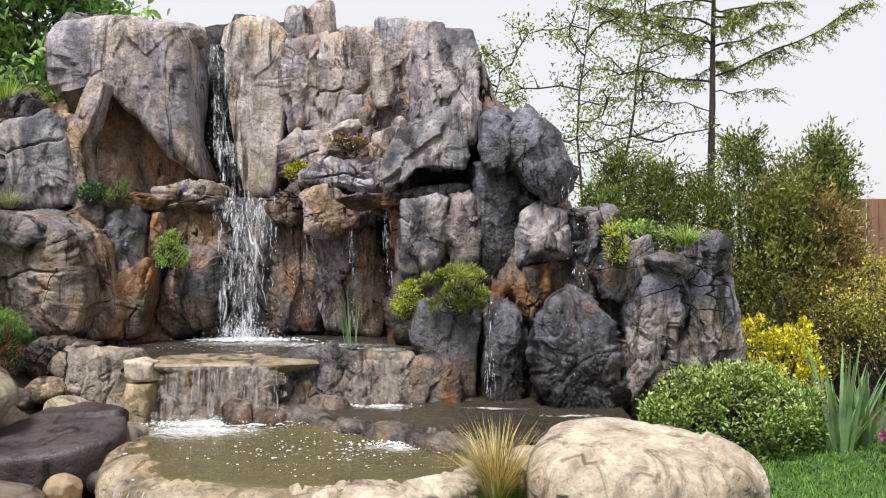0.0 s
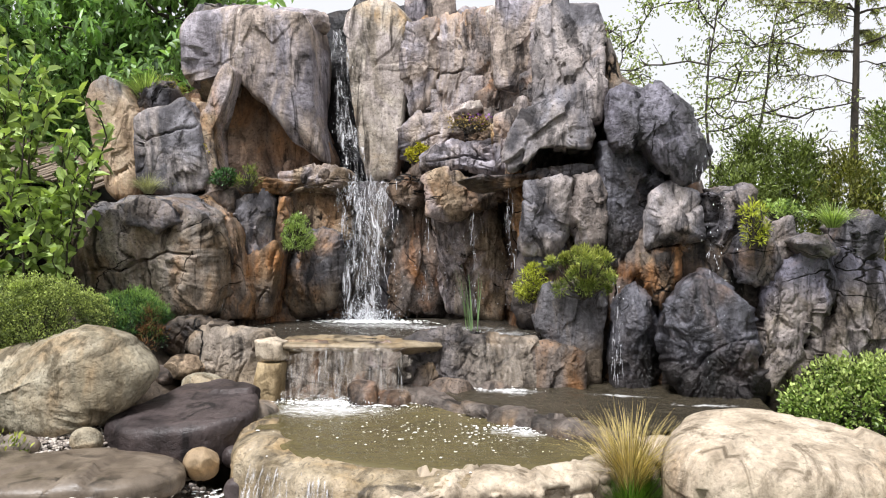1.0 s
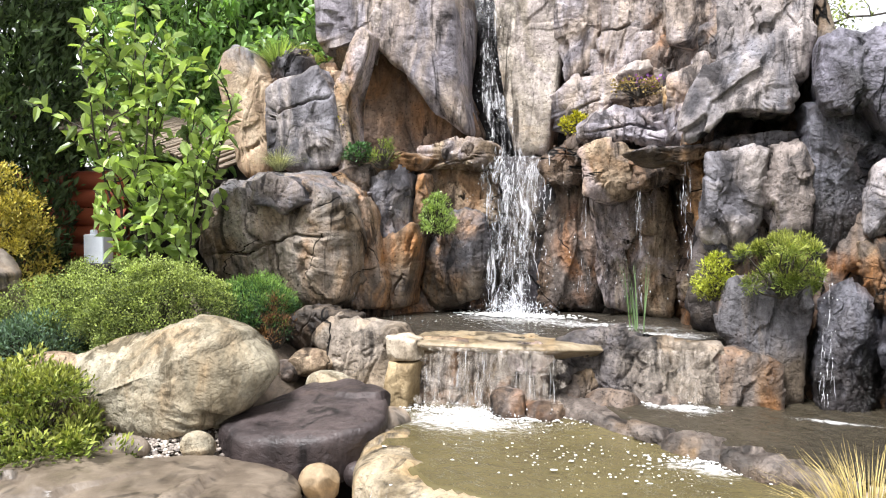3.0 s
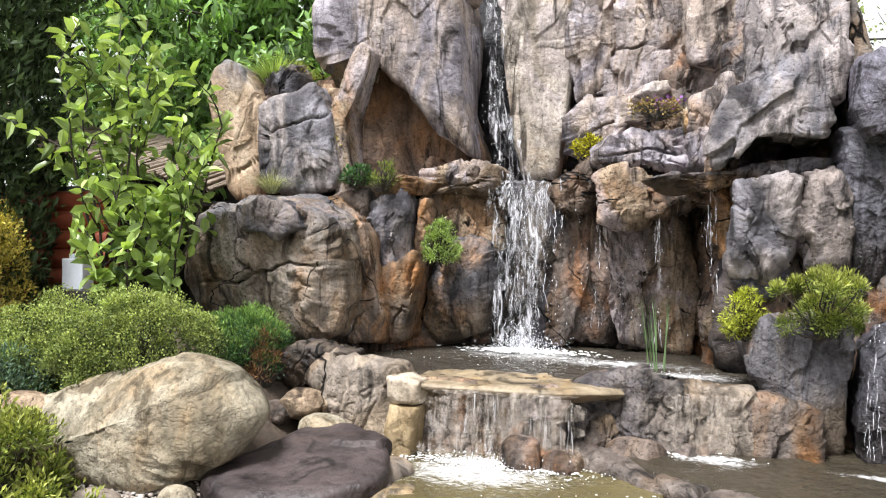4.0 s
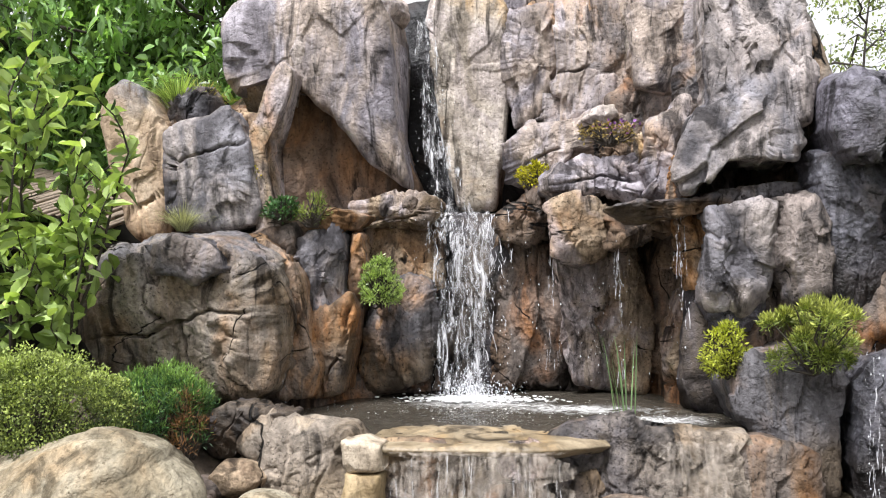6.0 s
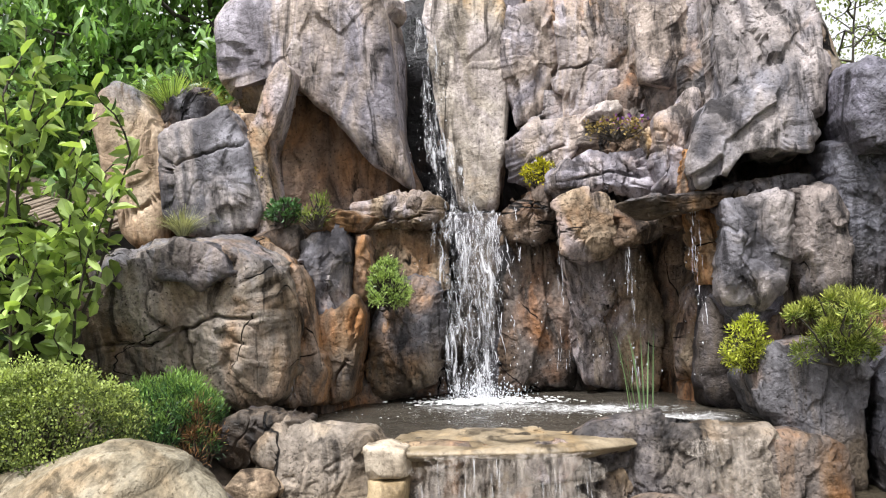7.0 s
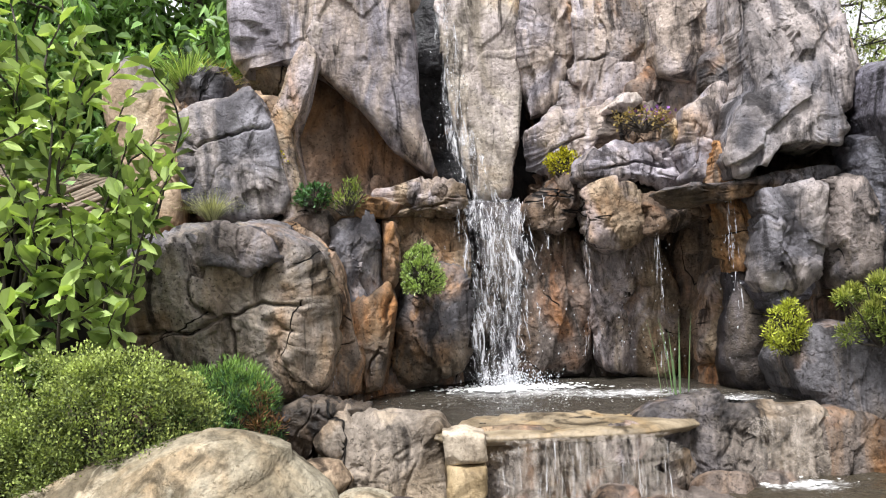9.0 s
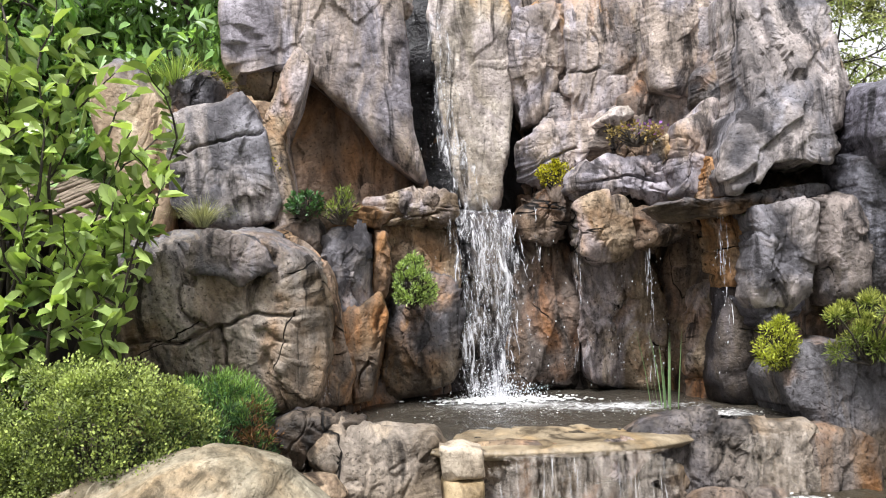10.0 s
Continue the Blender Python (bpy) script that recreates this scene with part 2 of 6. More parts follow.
leaf_material("leaf_cherry", (0.34, 0.54, 0.2), (0.05, 0.11, 0.045), 0.38, 0.5)
leaf_material("leaf_laurel", (0.46, 0.6, 0.19), (0.09, 0.2, 0.055), 0.3, 0.35)
leaf_material("leaf_thuja_dark", (0.11, 0.17, 0.07), (0.016, 0.032, 0.018), 0.6, 0.2)
leaf_material("leaf_gold", (0.62, 0.54, 0.13), (0.2, 0.18, 0.04), 0.6, 0.3)
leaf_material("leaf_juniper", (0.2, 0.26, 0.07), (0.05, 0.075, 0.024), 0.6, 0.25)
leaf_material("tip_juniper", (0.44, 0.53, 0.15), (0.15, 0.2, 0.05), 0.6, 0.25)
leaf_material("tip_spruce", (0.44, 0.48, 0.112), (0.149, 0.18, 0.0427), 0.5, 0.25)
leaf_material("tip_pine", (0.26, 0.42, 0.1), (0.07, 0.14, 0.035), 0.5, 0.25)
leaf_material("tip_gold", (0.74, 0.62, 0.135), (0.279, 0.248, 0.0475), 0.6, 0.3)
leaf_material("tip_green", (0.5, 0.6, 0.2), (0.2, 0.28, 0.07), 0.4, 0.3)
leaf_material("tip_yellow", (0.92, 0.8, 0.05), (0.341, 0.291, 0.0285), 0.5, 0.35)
leaf_material("leaf_pine", (0.1, 0.22, 0.075), (0.0155, 0.0465, 0.019), 0.5, 0.25)
leaf_material("leaf_spruce", (0.25, 0.32, 0.06), (0.031, 0.0558, 0.0171), 0.5, 0.25)
leaf_material("leaf_hedge", (0.2, 0.26, 0.06), (0.045, 0.062, 0.02), 0.6, 0.25)
leaf_material("leaf_hedge_brown", (0.36, 0.27, 0.1), (0.07, 0.06, 0.024), 0.7, 0.2)
leaf_material("leaf_hedge_light", (0.27, 0.28, 0.065), (0.06, 0.07, 0.022), 0.6, 0.25)
leaf_material("leaf_gold_green", (0.3, 0.3, 0.075), (0.0682, 0.0806, 0.0238), 0.6, 0.3)
leaf_material("leaf_blue_juniper", (0.15, 0.24, 0.149), (0.031, 0.062, 0.05), 0.6, 0.25)
leaf_material("leaf_brown_needle", (0.36, 0.19, 0.09), (0.112, 0.0682, 0.038), 0.6, 0.25)
leaf_material("sedge_pale", (0.5, 0.5, 0.31), (0.161, 0.186, 0.114), 0.6, 0.3)
leaf_material("leaf_yellow", (0.62, 0.58, 0.04), (0.205, 0.18, 0.019), 0.5, 0.35)
leaf_material("leaf_variegated", (0.2, 0.3, 0.06), (0.036, 0.075, 0.016), 0.4, 0.3)
leaf_material("leaf_lime", (0.5, 0.54, 0.07), (0.16, 0.2, 0.035), 0.5, 0.35)
leaf_material("leaf_iris", (0.24, 0.37, 0.16), (0.0806, 0.136, 0.11), 0.45, 0.3)
leaf_material("leaf_birch", (0.4, 0.48, 0.18), (0.124, 0.174, 0.0665), 0.5, 0.4)
leaf_material("leaf_larch", (0.46, 0.5, 0.17), (0.14, 0.17, 0.05), 0.6, 0.3)
leaf_material("straw", (0.62, 0.49, 0.2), (0.186, 0.149, 0.0665), 0.6, 0.3)
leaf_material("grass_green", (0.13, 0.26, 0.03), (0.031, 0.0744, 0.009), 0.5, 0.3)
leaf_material("petal_pink", (0.62, 0.2, 0.46), (0.45, 0.12, 0.36), 0.5, 0.4)
leaf_material("petal_violet", (0.35, 0.16, 0.5), (0.2, 0.08, 0.32), 0.5, 0.4)


def plain_material(name, a, b, scale=8.0, rough=0.8, bump=0.3, stretch=(1, 1, 1), dist=0.01):
    m, n, l, bsdf = shader(name)
    pos = place_coords(n, l, stretch)
    f = noise_at(n, l, pos, scale, 7, 0.68, 0.3)
    l.new(ramp(n, l, f, [(0.3, a), (0.7, b)]), bsdf.inputs["Base Color"])
    bsdf.inputs["Roughness"].default_value = rough
    bumped(n, l, bsdf, noise_at(n, l, pos, scale * 4, 6, 0.7), bump, dist)
    return m


plain_material("bark", (0.016, 0.016, 0.013), (0.08, 0.062, 0.048), 14, 0.9, 0.8, (1, 1, 0.25), 0.02)
plain_material("soil", (0.035, 0.026, 0.018), (0.11, 0.08, 0.055), 9, 0.95, 0.8, (1, 1, 1), 0.03)
plain_material("turf", (0.02, 0.05, 0.006), (0.05, 0.12, 0.012), 20, 0.9, 0.6)
plain_material("log_red", (0.16, 0.035, 0.018), (0.34, 0.085, 0.04), 5, 0.45, 0.25, (0.3, 1, 1))
plain_material("thatch", (0.12, 0.09, 0.065), (0.36, 0.29, 0.22), 20, 0.9, 0.9, (0.2, 0.2, 1), 0.02)
plain_material("dark_timber", (0.010, 0.008, 0.007), (0.03, 0.024, 0.02), 10, 0.8, 0.4)
plain_material("fence_wood", (0.15, 0.075, 0.045), (0.27, 0.15, 0.09), 12, 0.8, 0.4, (1, 1, 0.12))
plain_material("box_white", (0.55, 0.6, 0.66), (0.72, 0.76, 0.8), 6, 0.4, 0.1)


def water_material(name, tint, rough=0.06, ripple=9.0, strength=0.35, foam=()):
    """Murky rippled water; foam: spots of (x, y, reach x, reach y) where falling water whitens it in streaks."""
    m, n, l, bsdf = shader(name)
    pos = place_coords(n, l, (1, 1, 1))
    f = noise_at(n, l, pos, 1.6, 4)
    col = ramp(n, l, f, [(0.3, tint), (0.75, tuple(1.7 * c for c in tint))])
    lace = noise_at(n, l, place_coords(n, l, (0.8, 1.5, 1)), 13.0, 8, 0.72, 1.6)
    for x, y, rx, ry in foam:
        at = n.new("ShaderNodeMapping")
        at.vector_type = "TEXTURE"
        at.inputs["Location"].default_value, at.inputs["Scale"].default_value = (x, y, 0.3), (rx, ry, 9)
        l.new(pos, at.inputs["Vector"])
        far = n.new("ShaderNodeVectorMath")
        far.operation = "LENGTH"
        l.new(at.outputs[0], far.inputs[0])
        near = step_of(n, l, far.outputs["Value"], 1.0, 0.0)
        white = step_of(n, l, maths(n, l, "ADD", maths(n, l, "MULTIPLY", near, 0.3), maths(n, l, "MULTIPLY", lace, 0.7)), 0.47, 0.68)
        white = maths(n, l, "MULTIPLY", white, step_of(n, l, near, 0.0, 0.25))
        col = blend(n, l, maths(n, l, "MULTIPLY", white, 0.92), col, (0.8, 0.8, 0.79))
    l.new(col, bsdf.inputs["Base Color"])
    bsdf.inputs["Roughness"].default_value, bsdf.inputs["IOR"].default_value = rough, 1.33
    b = bumped(n, l, bsdf, noise_at(n, l, pos, ripple, 4, 0.55, 0.8), strength, 0.06)
    b = bumped(n, l, bsdf, lace, strength * 0.6, 0.03, b)
    bumped(n, l, bsdf, noise_at(n, l, pos, ripple * 4, 3, 0.5), strength * 0.6, 0.012, b)
    return m


water_material("water_lower", (0.07, 0.058, 0.026), 0.05, 9.0, 0.3, [(-1.85, 6.12, 0.85, 0.5), (-0.25, 5.6, 0.5, 0.24)])
water_material("water_middle", (0.03, 0.025, 0.017), 0.05, 8.0, 0.8, [(-0.5, 6.62, 0.45, 0.16), (0.4, 6.55, 0.4, 0.09), (1.0, 6.25, 0.4, 0.08)])
water_material("water_upper", (0.038, 0.033, 0.026), 0.07, 9, 0.7, [(-1.95, 8.1, 0.85, 0.5), (-1.2, 7.85, 0.9, 0.35), (-0.65, 7.45, 0.5, 0.3)])
water_material("water_stream", (0.09, 0.08, 0.065), 0.08, 11, 0.7, [(-1.9, 4.3, 0.6, 0.9)])


def falling_material(name, milk, clear, thick=1.0):
    """Thin falling water: mostly clear, in part milky with air."""
    m, n, l, bsdf = shader(name)
    bsdf.inputs["Base Color"].default_value = (*milk, 1)
    bsdf.inputs["Roughness"].default_value, bsdf.inputs["IOR"].default_value = 0.15, 1.33
    run = place_coords(n, l, (1, 1, 0.1))
    t = n.new("ShaderNodeBsdfTransparent")
    mix = n.new("ShaderNodeMixShader")
    l.new(maths(n, l, "MULTIPLY", step_of(n, l, noise_at(n, l, run, 30, 5, 0.7), clear - 0.14, clear + 0.14), thick), mix.inputs[0])
    l.new(t.outputs[0], mix.inputs[1])
    l.new(bsdf.outputs[0], mix.inputs[2])
    l.new(mix.outputs[0], n["Material Output"].inputs["Surface"])
    return m


def lace_material(name, milk, clear, width):
    """A torn sheet of falling water: clear holes between white, wavering threads."""
    m, n, l, bsdf = shader(name)
    bsdf.inputs["Base Color"].default_value = (*milk, 1)
    bsdf.inputs["Roughness"].default_value, bsdf.inputs["IOR"].default_value = 0.12, 1.33
    a = noise_at(n, l, place_coords(n, l, (1, 1, 0.2)), 19, 6, 0.66, 1.1)
    b = noise_at(n, l, place_coords(n, l, (1, 1, 0.12)), 9, 4, 0.6, 0.8)
    t = n.new("ShaderNodeBsdfTransparent")
    mix = n.new("ShaderNodeMixShader")
    fac = maths(n, l, "MULTIPLY", step_of(n, l, a, clear, clear + width), step_of(n, l, b, 0.45, 0.6))
    l.new(fac, mix.inputs[0])
    l.new(t.outputs[0], mix.inputs[1])
    l.new(bsdf.outputs[0], mix.inputs[2])
    l.new(mix.outputs[0], n["Material Output"].inputs["Surface"])
    bumped(n, l, bsdf, a, 0.8, 0.05)
    return m


lace_material("fall_lace", (0.78, 0.78, 0.81), 0.49, 0.2)
falling_material("fall_veil", (0.66, 0.58, 0.5), 0.57, 0.34)
falling_material("fall_white", (0.74, 0.74, 0.78), 0.52)
falling_material("fall_film", (0.72, 0.72, 0.74), 0.56, 0.6)
m, n, l, bsdf = shader("foam")
bsdf.inputs["Base Color"].default_value = (0.85, 0.85, 0.83, 1)
bsdf.inputs["Roughness"].default_value = 0.5
bumped(n, l, bsdf, noise_at(n, l, place_coords(n, l, (1, 1, 1)), 60, 4), 0.6, 0.01)
m, n, l, bsdf = shader("droplet")
bsdf.inputs["Base Color"].default_value = (0.9, 0.93, 0.97, 1)
bsdf.inputs["Roughness"].default_value, bsdf.inputs["IOR"].default_value = 0.05, 1.33
bsdf.inputs["Transmission Weight"].default_value = 0.35

m, n, l, bsdf = shader("gravel")
g = n.new("ShaderNodeNewGeometry")
l.new(ramp(n, l, g.outputs["Random Per Island"], [(0.0, (0.07, 0.06, 0.055)), (0.4, (0.22, 0.185, 0.16)), (0.75, (0.36, 0.31, 0.26)), (1.0, (0.52, 0.48, 0.43))]), bsdf.inputs["Base Color"])
bsdf.inputs["Roughness"].default_value = 0.7

# ---- shapes ----
rng = np.random.default_rng(7)


def hash3(i, seed):
    i = i.astype(np.int64)
    h = (i[..., 0] * 374761393 + i[..., 1] * 668265263 + i[..., 2] * 1274126177 + seed * 974634777) & 0xFFFFFFFF
    h = ((h ^ (h >> 13)) * 1274126177) & 0xFFFFFFFF
    h = ((h ^ (h >> 16)) * 2246822519) & 0xFFFFFFFF
    return ((h ^ (h >> 15)) & 0xFFFFFF) / float(0xFFFFFF)


def value_noise(p, seed=0):
    """Smooth noise from -1 to 1 at the points p."""
    base = np.floor(p)
    f = p - base
    f = f * f * f * (f * (f * 6 - 15) + 10)
    out = np.zeros(len(p))
    for cx in (0, 1):
        for cy in (0, 1):
            for cz in (0, 1):
                w = (f[:, 0] if cx else 1 - f[:, 0]) * (f[:, 1] if cy else 1 - f[:, 1]) * (f[:, 2] if cz else 1 - f[:, 2])
                out += w * hash3(base + np.array([cx, cy, cz]), seed)
    return out * 2 - 1


def fbm(p, octaves=4, seed=0, gain=0.5):
    out, amp, total = np.zeros(len(p)), 1.0, 0.0
    for k in range(octaves):
        out += amp * value_noise(p * 2.03 ** k + 17.3 * k, seed + k)
        total += amp
        amp *= gain
    return out / total


def cells(p, seed=0):
    """Gap between the two nearest cell centres, the way from the nearest one, and three random numbers of its cell."""
    base = np.floor(p)
    d1, d2 = np.full(len(p), 9.0), np.full(len(p), 9.0)
    off, cell = np.zeros((len(p), 3)), np.zeros((len(p), 3))
    for cx in (-1, 0, 1):
        for cy in (-1, 0, 1):
            for cz in (-1, 0, 1):
                c = base + np.array([cx, cy, cz])
                q = c + np.stack([hash3(c, seed + s) for s in (1, 2, 3)], 1)
                d = np.linalg.norm(p - q, axis=1)
                near = d < d1
                d2 = np.where(near, d1, np.minimum(d2, d))
                off = np.where(near[:, None], p - q, off)
                cell = np.where(near[:, None], c, cell)
                d1 = np.where(near, d, d1)
    own = np.stack([hash3(cell, seed + s) for s in (4, 5, 6)], 1) * 2 - 1
    return d2 - d1, off, own


def mesh_of(name, verts, faces, material, smooth=True):
    """A mesh from arrays of vertices and of faces that all have as many corners."""
    verts, faces = np.asarray(verts, dtype=np.float32), np.asarray(faces, dtype=np.int32)
    k = faces.shape[1]
    me = bpy.data.meshes.new(name)
    me.vertices.add(len(verts))
    me.vertices.foreach_set("co", verts.ravel())
    me.loops.add(faces.size)
    me.loops.foreach_set("vertex_index", faces.ravel())
    me.polygons.add(len(faces))
    me.polygons.foreach_set("loop_start", np.arange(0, faces.size, k, dtype=np.int32))
    me.update(calc_edges=True)
    me.validate()
    me.polygons.foreach_set("use_smooth", np.full(len(me.polygons), smooth))
    me.materials.append(MATS[material])
    return me


def thing(name, label, category, group="", kind=""):
    return tagged(new(name), label, category, group, kind)


def child(name, me, parent, label=""):
    ob = new(name, me)
    ob.parent = parent
    return tagged(ob, label)


BALLS = {}


def ball_grid(n):
    """Directions and quads of a cube blown up to a ball, n squares along an edge."""
    if n not in BALLS:
        verts, index, quads = [], {}, []
        ticks = [math.tan((2 * i / n - 1) * math.pi / 4) for i in range(n + 1)]
        for axis in range(3):
            for sign in (-1, 1):
                ids = {}
                for i in range(n + 1):
                    for j in range(n + 1):
                        v = [0.0, 0.0, 0.0]
                        v[axis], v[(axis + 1) % 3], v[(axis + 2) % 3] = sign, ticks[i], ticks[j]
                        key = tuple(round(c, 5) for c in v)
                        if key not in index:
                            index[key] = len(verts)
                            verts.append(v)
                        ids[i, j] = index[key]
                for i in range(n):
                    for j in range(n):
                        q = (ids[i, j], ids[i + 1, j], ids[i + 1, j + 1], ids[i, j + 1])
                        quads.append(q if sign > 0 else q[::-1])
        v = np.array(verts)
        BALLS[n] = v / np.linalg.norm(v, axis=1)[:, None], np.array(quads)
    return BALLS[n]


def face_grid(n, m):
    """Like ball_grid, with a fine front (south) face of n by n squares, m squares deep along the sides and a plain fan at the back."""
    if (n, m) not in BALLS:
        ticks = np.tan((2 * np.arange(n + 1) / n - 1) * math.pi / 4)
        deep = -1 + 2 * (np.arange(m + 1) / m) ** 1.4
        gx, gz = np.meshgrid(ticks, ticks, indexing="ij")
        verts = [np.column_stack([gx.ravel(), np.full(gx.size, -1.0), gz.ravel()])]
        i = np.arange((n + 1) ** 2).reshape(n + 1, n + 1)
        quads = [np.stack([i[:-1, :-1], i[1:, :-1], i[1:, 1:], i[:-1, 1:]], -1).reshape(-1, 4)]
        ring = np.concatenate([i[:-1, 0], i[-1, :-1], i[:0:-1, -1], i[0, :0:-1]])
        base, last = verts[0][ring], ring
        count = (n + 1) ** 2
        for y in deep[1:]:
            row = base.copy()
            row[:, 1] = y
            verts.append(row)
            now = count + np.arange(4 * n)
            quads.append(np.stack([last, now, np.roll(now, -1), np.roll(last, -1)], -1))
            last, count = now, count + 4 * n
        verts.append(np.array([[0.0, 1.0, 0.0]]))
        k = np.arange(0, 4 * n, 2)
        quads.append(np.stack([np.full(2 * n, count), last[(k + 2) % (4 * n)], last[k + 1], last[k]], -1))
        v = np.concatenate(verts)
        BALLS[n, m] = v / np.linalg.norm(v, axis=1)[:, None], np.concatenate(quads)
    return BALLS[n, m]


def normals_of(v, quads):
    n = np.cross(v[quads[:, 2]] - v[quads[:, 0]], v[quads[:, 3]] - v[quads[:, 1]])
    out = np.zeros_like(v)
    for k in range(4):
        np.add.at(out, quads[:, k], n)
    return out / np.maximum(np.linalg.norm(out, axis=1), 1e-9)[:, None]


def weathered(v, quads, seed, rough=1.0, block=0.7, crack=1.0, flute=0.0):
    """Rock relief: swells, tall flat facets at two sizes, hollows and ribs, a few cracks, and small ruggedness."""
    n = normals_of(v, quads)
    v = v + n * (0.025 * rough * fbm(v * 1.8, 3, seed))[:, None]
    warp = v + 0.12 * np.stack([fbm(v * 2.3, 4, 31 + k) for k in range(3)], 1)
    some = np.clip(fbm(v * 0.9 + 9, 2, 61) * 3 + 0.3, 0, 1)
    gap, off, own = cells(warp / np.array([block, block, block * 2.0]), 5)
    n = normals_of(v, quads)
    d = rough * block * (0.23 * (off * own).sum(1) + 0.02 * own[:, 0]) - 0.02 * crack * some * np.clip(1 - gap / 0.06, 0, 1)
    gap, off, own = cells(warp / np.array([0.26, 0.26, 0.40]), 15)
    d += rough * 0.24 * 0.19 * (off * own).sum(1) * (0.2 + np.clip(fbm(v * 1.3, 2, 21) * 2.4, 0, 1.2))
    rib = fbm(warp * np.array([4.2, 4.2, 1.4]), 4, seed + 5, 0.55)
    d += 0.016 * rough * np.where(rib < 0, rib * 1.4, rib * 0.4) + 0.012 * rough * fbm(v * 14, 3, seed + 6, 0.65)
    e = fbm(warp * np.array([3.0, 3.0, 1.8]), 4, seed + 8, 0.5)
    d -= 0.022 * rough * (0.1 + 0.9 * some) * np.clip(1 - np.abs(e) / 0.06, 0, 1) ** 1.5
    d += 0.008 * rough * fbm(v * 8.5, 3, seed + 11, 0.6)
    line = fbm(v * np.array([1.0, 1.0, 0.55]) + 40, 5, 77, 0.55)
    d -= 0.03 * crack * some * np.exp(-(line / 0.02) ** 2)
    if flute:
        d += flute * (np.abs(fbm(v * np.array([10, 10, 0.8]), 3, seed + 3)) - 0.25)
    return v + n * d[:, None]


def cleft(v, line, wide=0.009, deep=0.06):
    """Cuts a ragged crack into the front of a rock along a line in elevation."""
    q = v[:, [0, 2]] + 0.035 * np.column_stack([fbm(v * 6, 3, 91), fbm(v * 6, 3, 95)])
    gap = np.full(len(v), 9.0)
    for a, b in zip(np.array(line[:-1]), np.array(line[1:])):
        t = np.clip(((q - a) @ (b - a)) / ((b - a) @ (b - a)), 0, 1)
        gap = np.minimum(gap, np.linalg.norm(q - a - t[:, None] * (b - a), axis=1))
    width = wide * (1 + 0.7 * fbm(v * 4, 2, 99))
    out = v.copy()
    out[:, 1] += deep * np.exp(-(gap / width) ** 2)
    return out


def chiselled(v, middle, reach, seed, cuts, bite, front=0.55):
    """Breaks flat faces off a rock by cutting it with planes."""
    r = np.random.default_rng(seed)
    q = (v - middle) / reach
    for k in range(cuts):
        n = r.normal(size=3)
        n[1] = -abs(n[1]) * 1.2 - front
        n[2] *= 0.8
        n /= np.linalg.norm(n)
        far = (q @ n).max()
        over = q @ n - far * (1 - bite * (0.3 + 0.7 * r.random()))
        q = q - np.maximum(over, 0)[:, None] * n
    return q * reach + middle


def outline_radius(outline, cx, cz, angle):
    """How far the outline lies from its middle, in the given directions."""
    best = np.full(len(angle), 0.02)
    dx, dz = np.cos(angle), np.sin(angle)
    for (ax, az), (bx, bz) in zip(outline, outline[1:] + outline[:1]):
        ex, ez = bx - ax, bz - az
        den = dx * ez - dz * ex
        den = np.where(np.abs(den) < 1e-9, 1e-9, den)
        r = ((ax - cx) * ez - (az - cz) * ex) / den
        s = ((ax - cx) * dz - (az - cz) * dx) / den
        best = np.where((s >= -1e-6) & (s <= 1 + 1e-6) & (r > best), r, best)
    return best


def area_middle(outline):
    a = cx = cz = 0.0
    for (x0, z0), (x1, z1) in zip(outline, outline[1:] + outline[:1]):
        k = x0 * z1 - x1 * z0
        a, cx, cz = a + k, cx + (x0 + x1) * k, cz + (z0 + z1) * k
    return cx / (3 * a), cz / (3 * a)


SEED = [10]


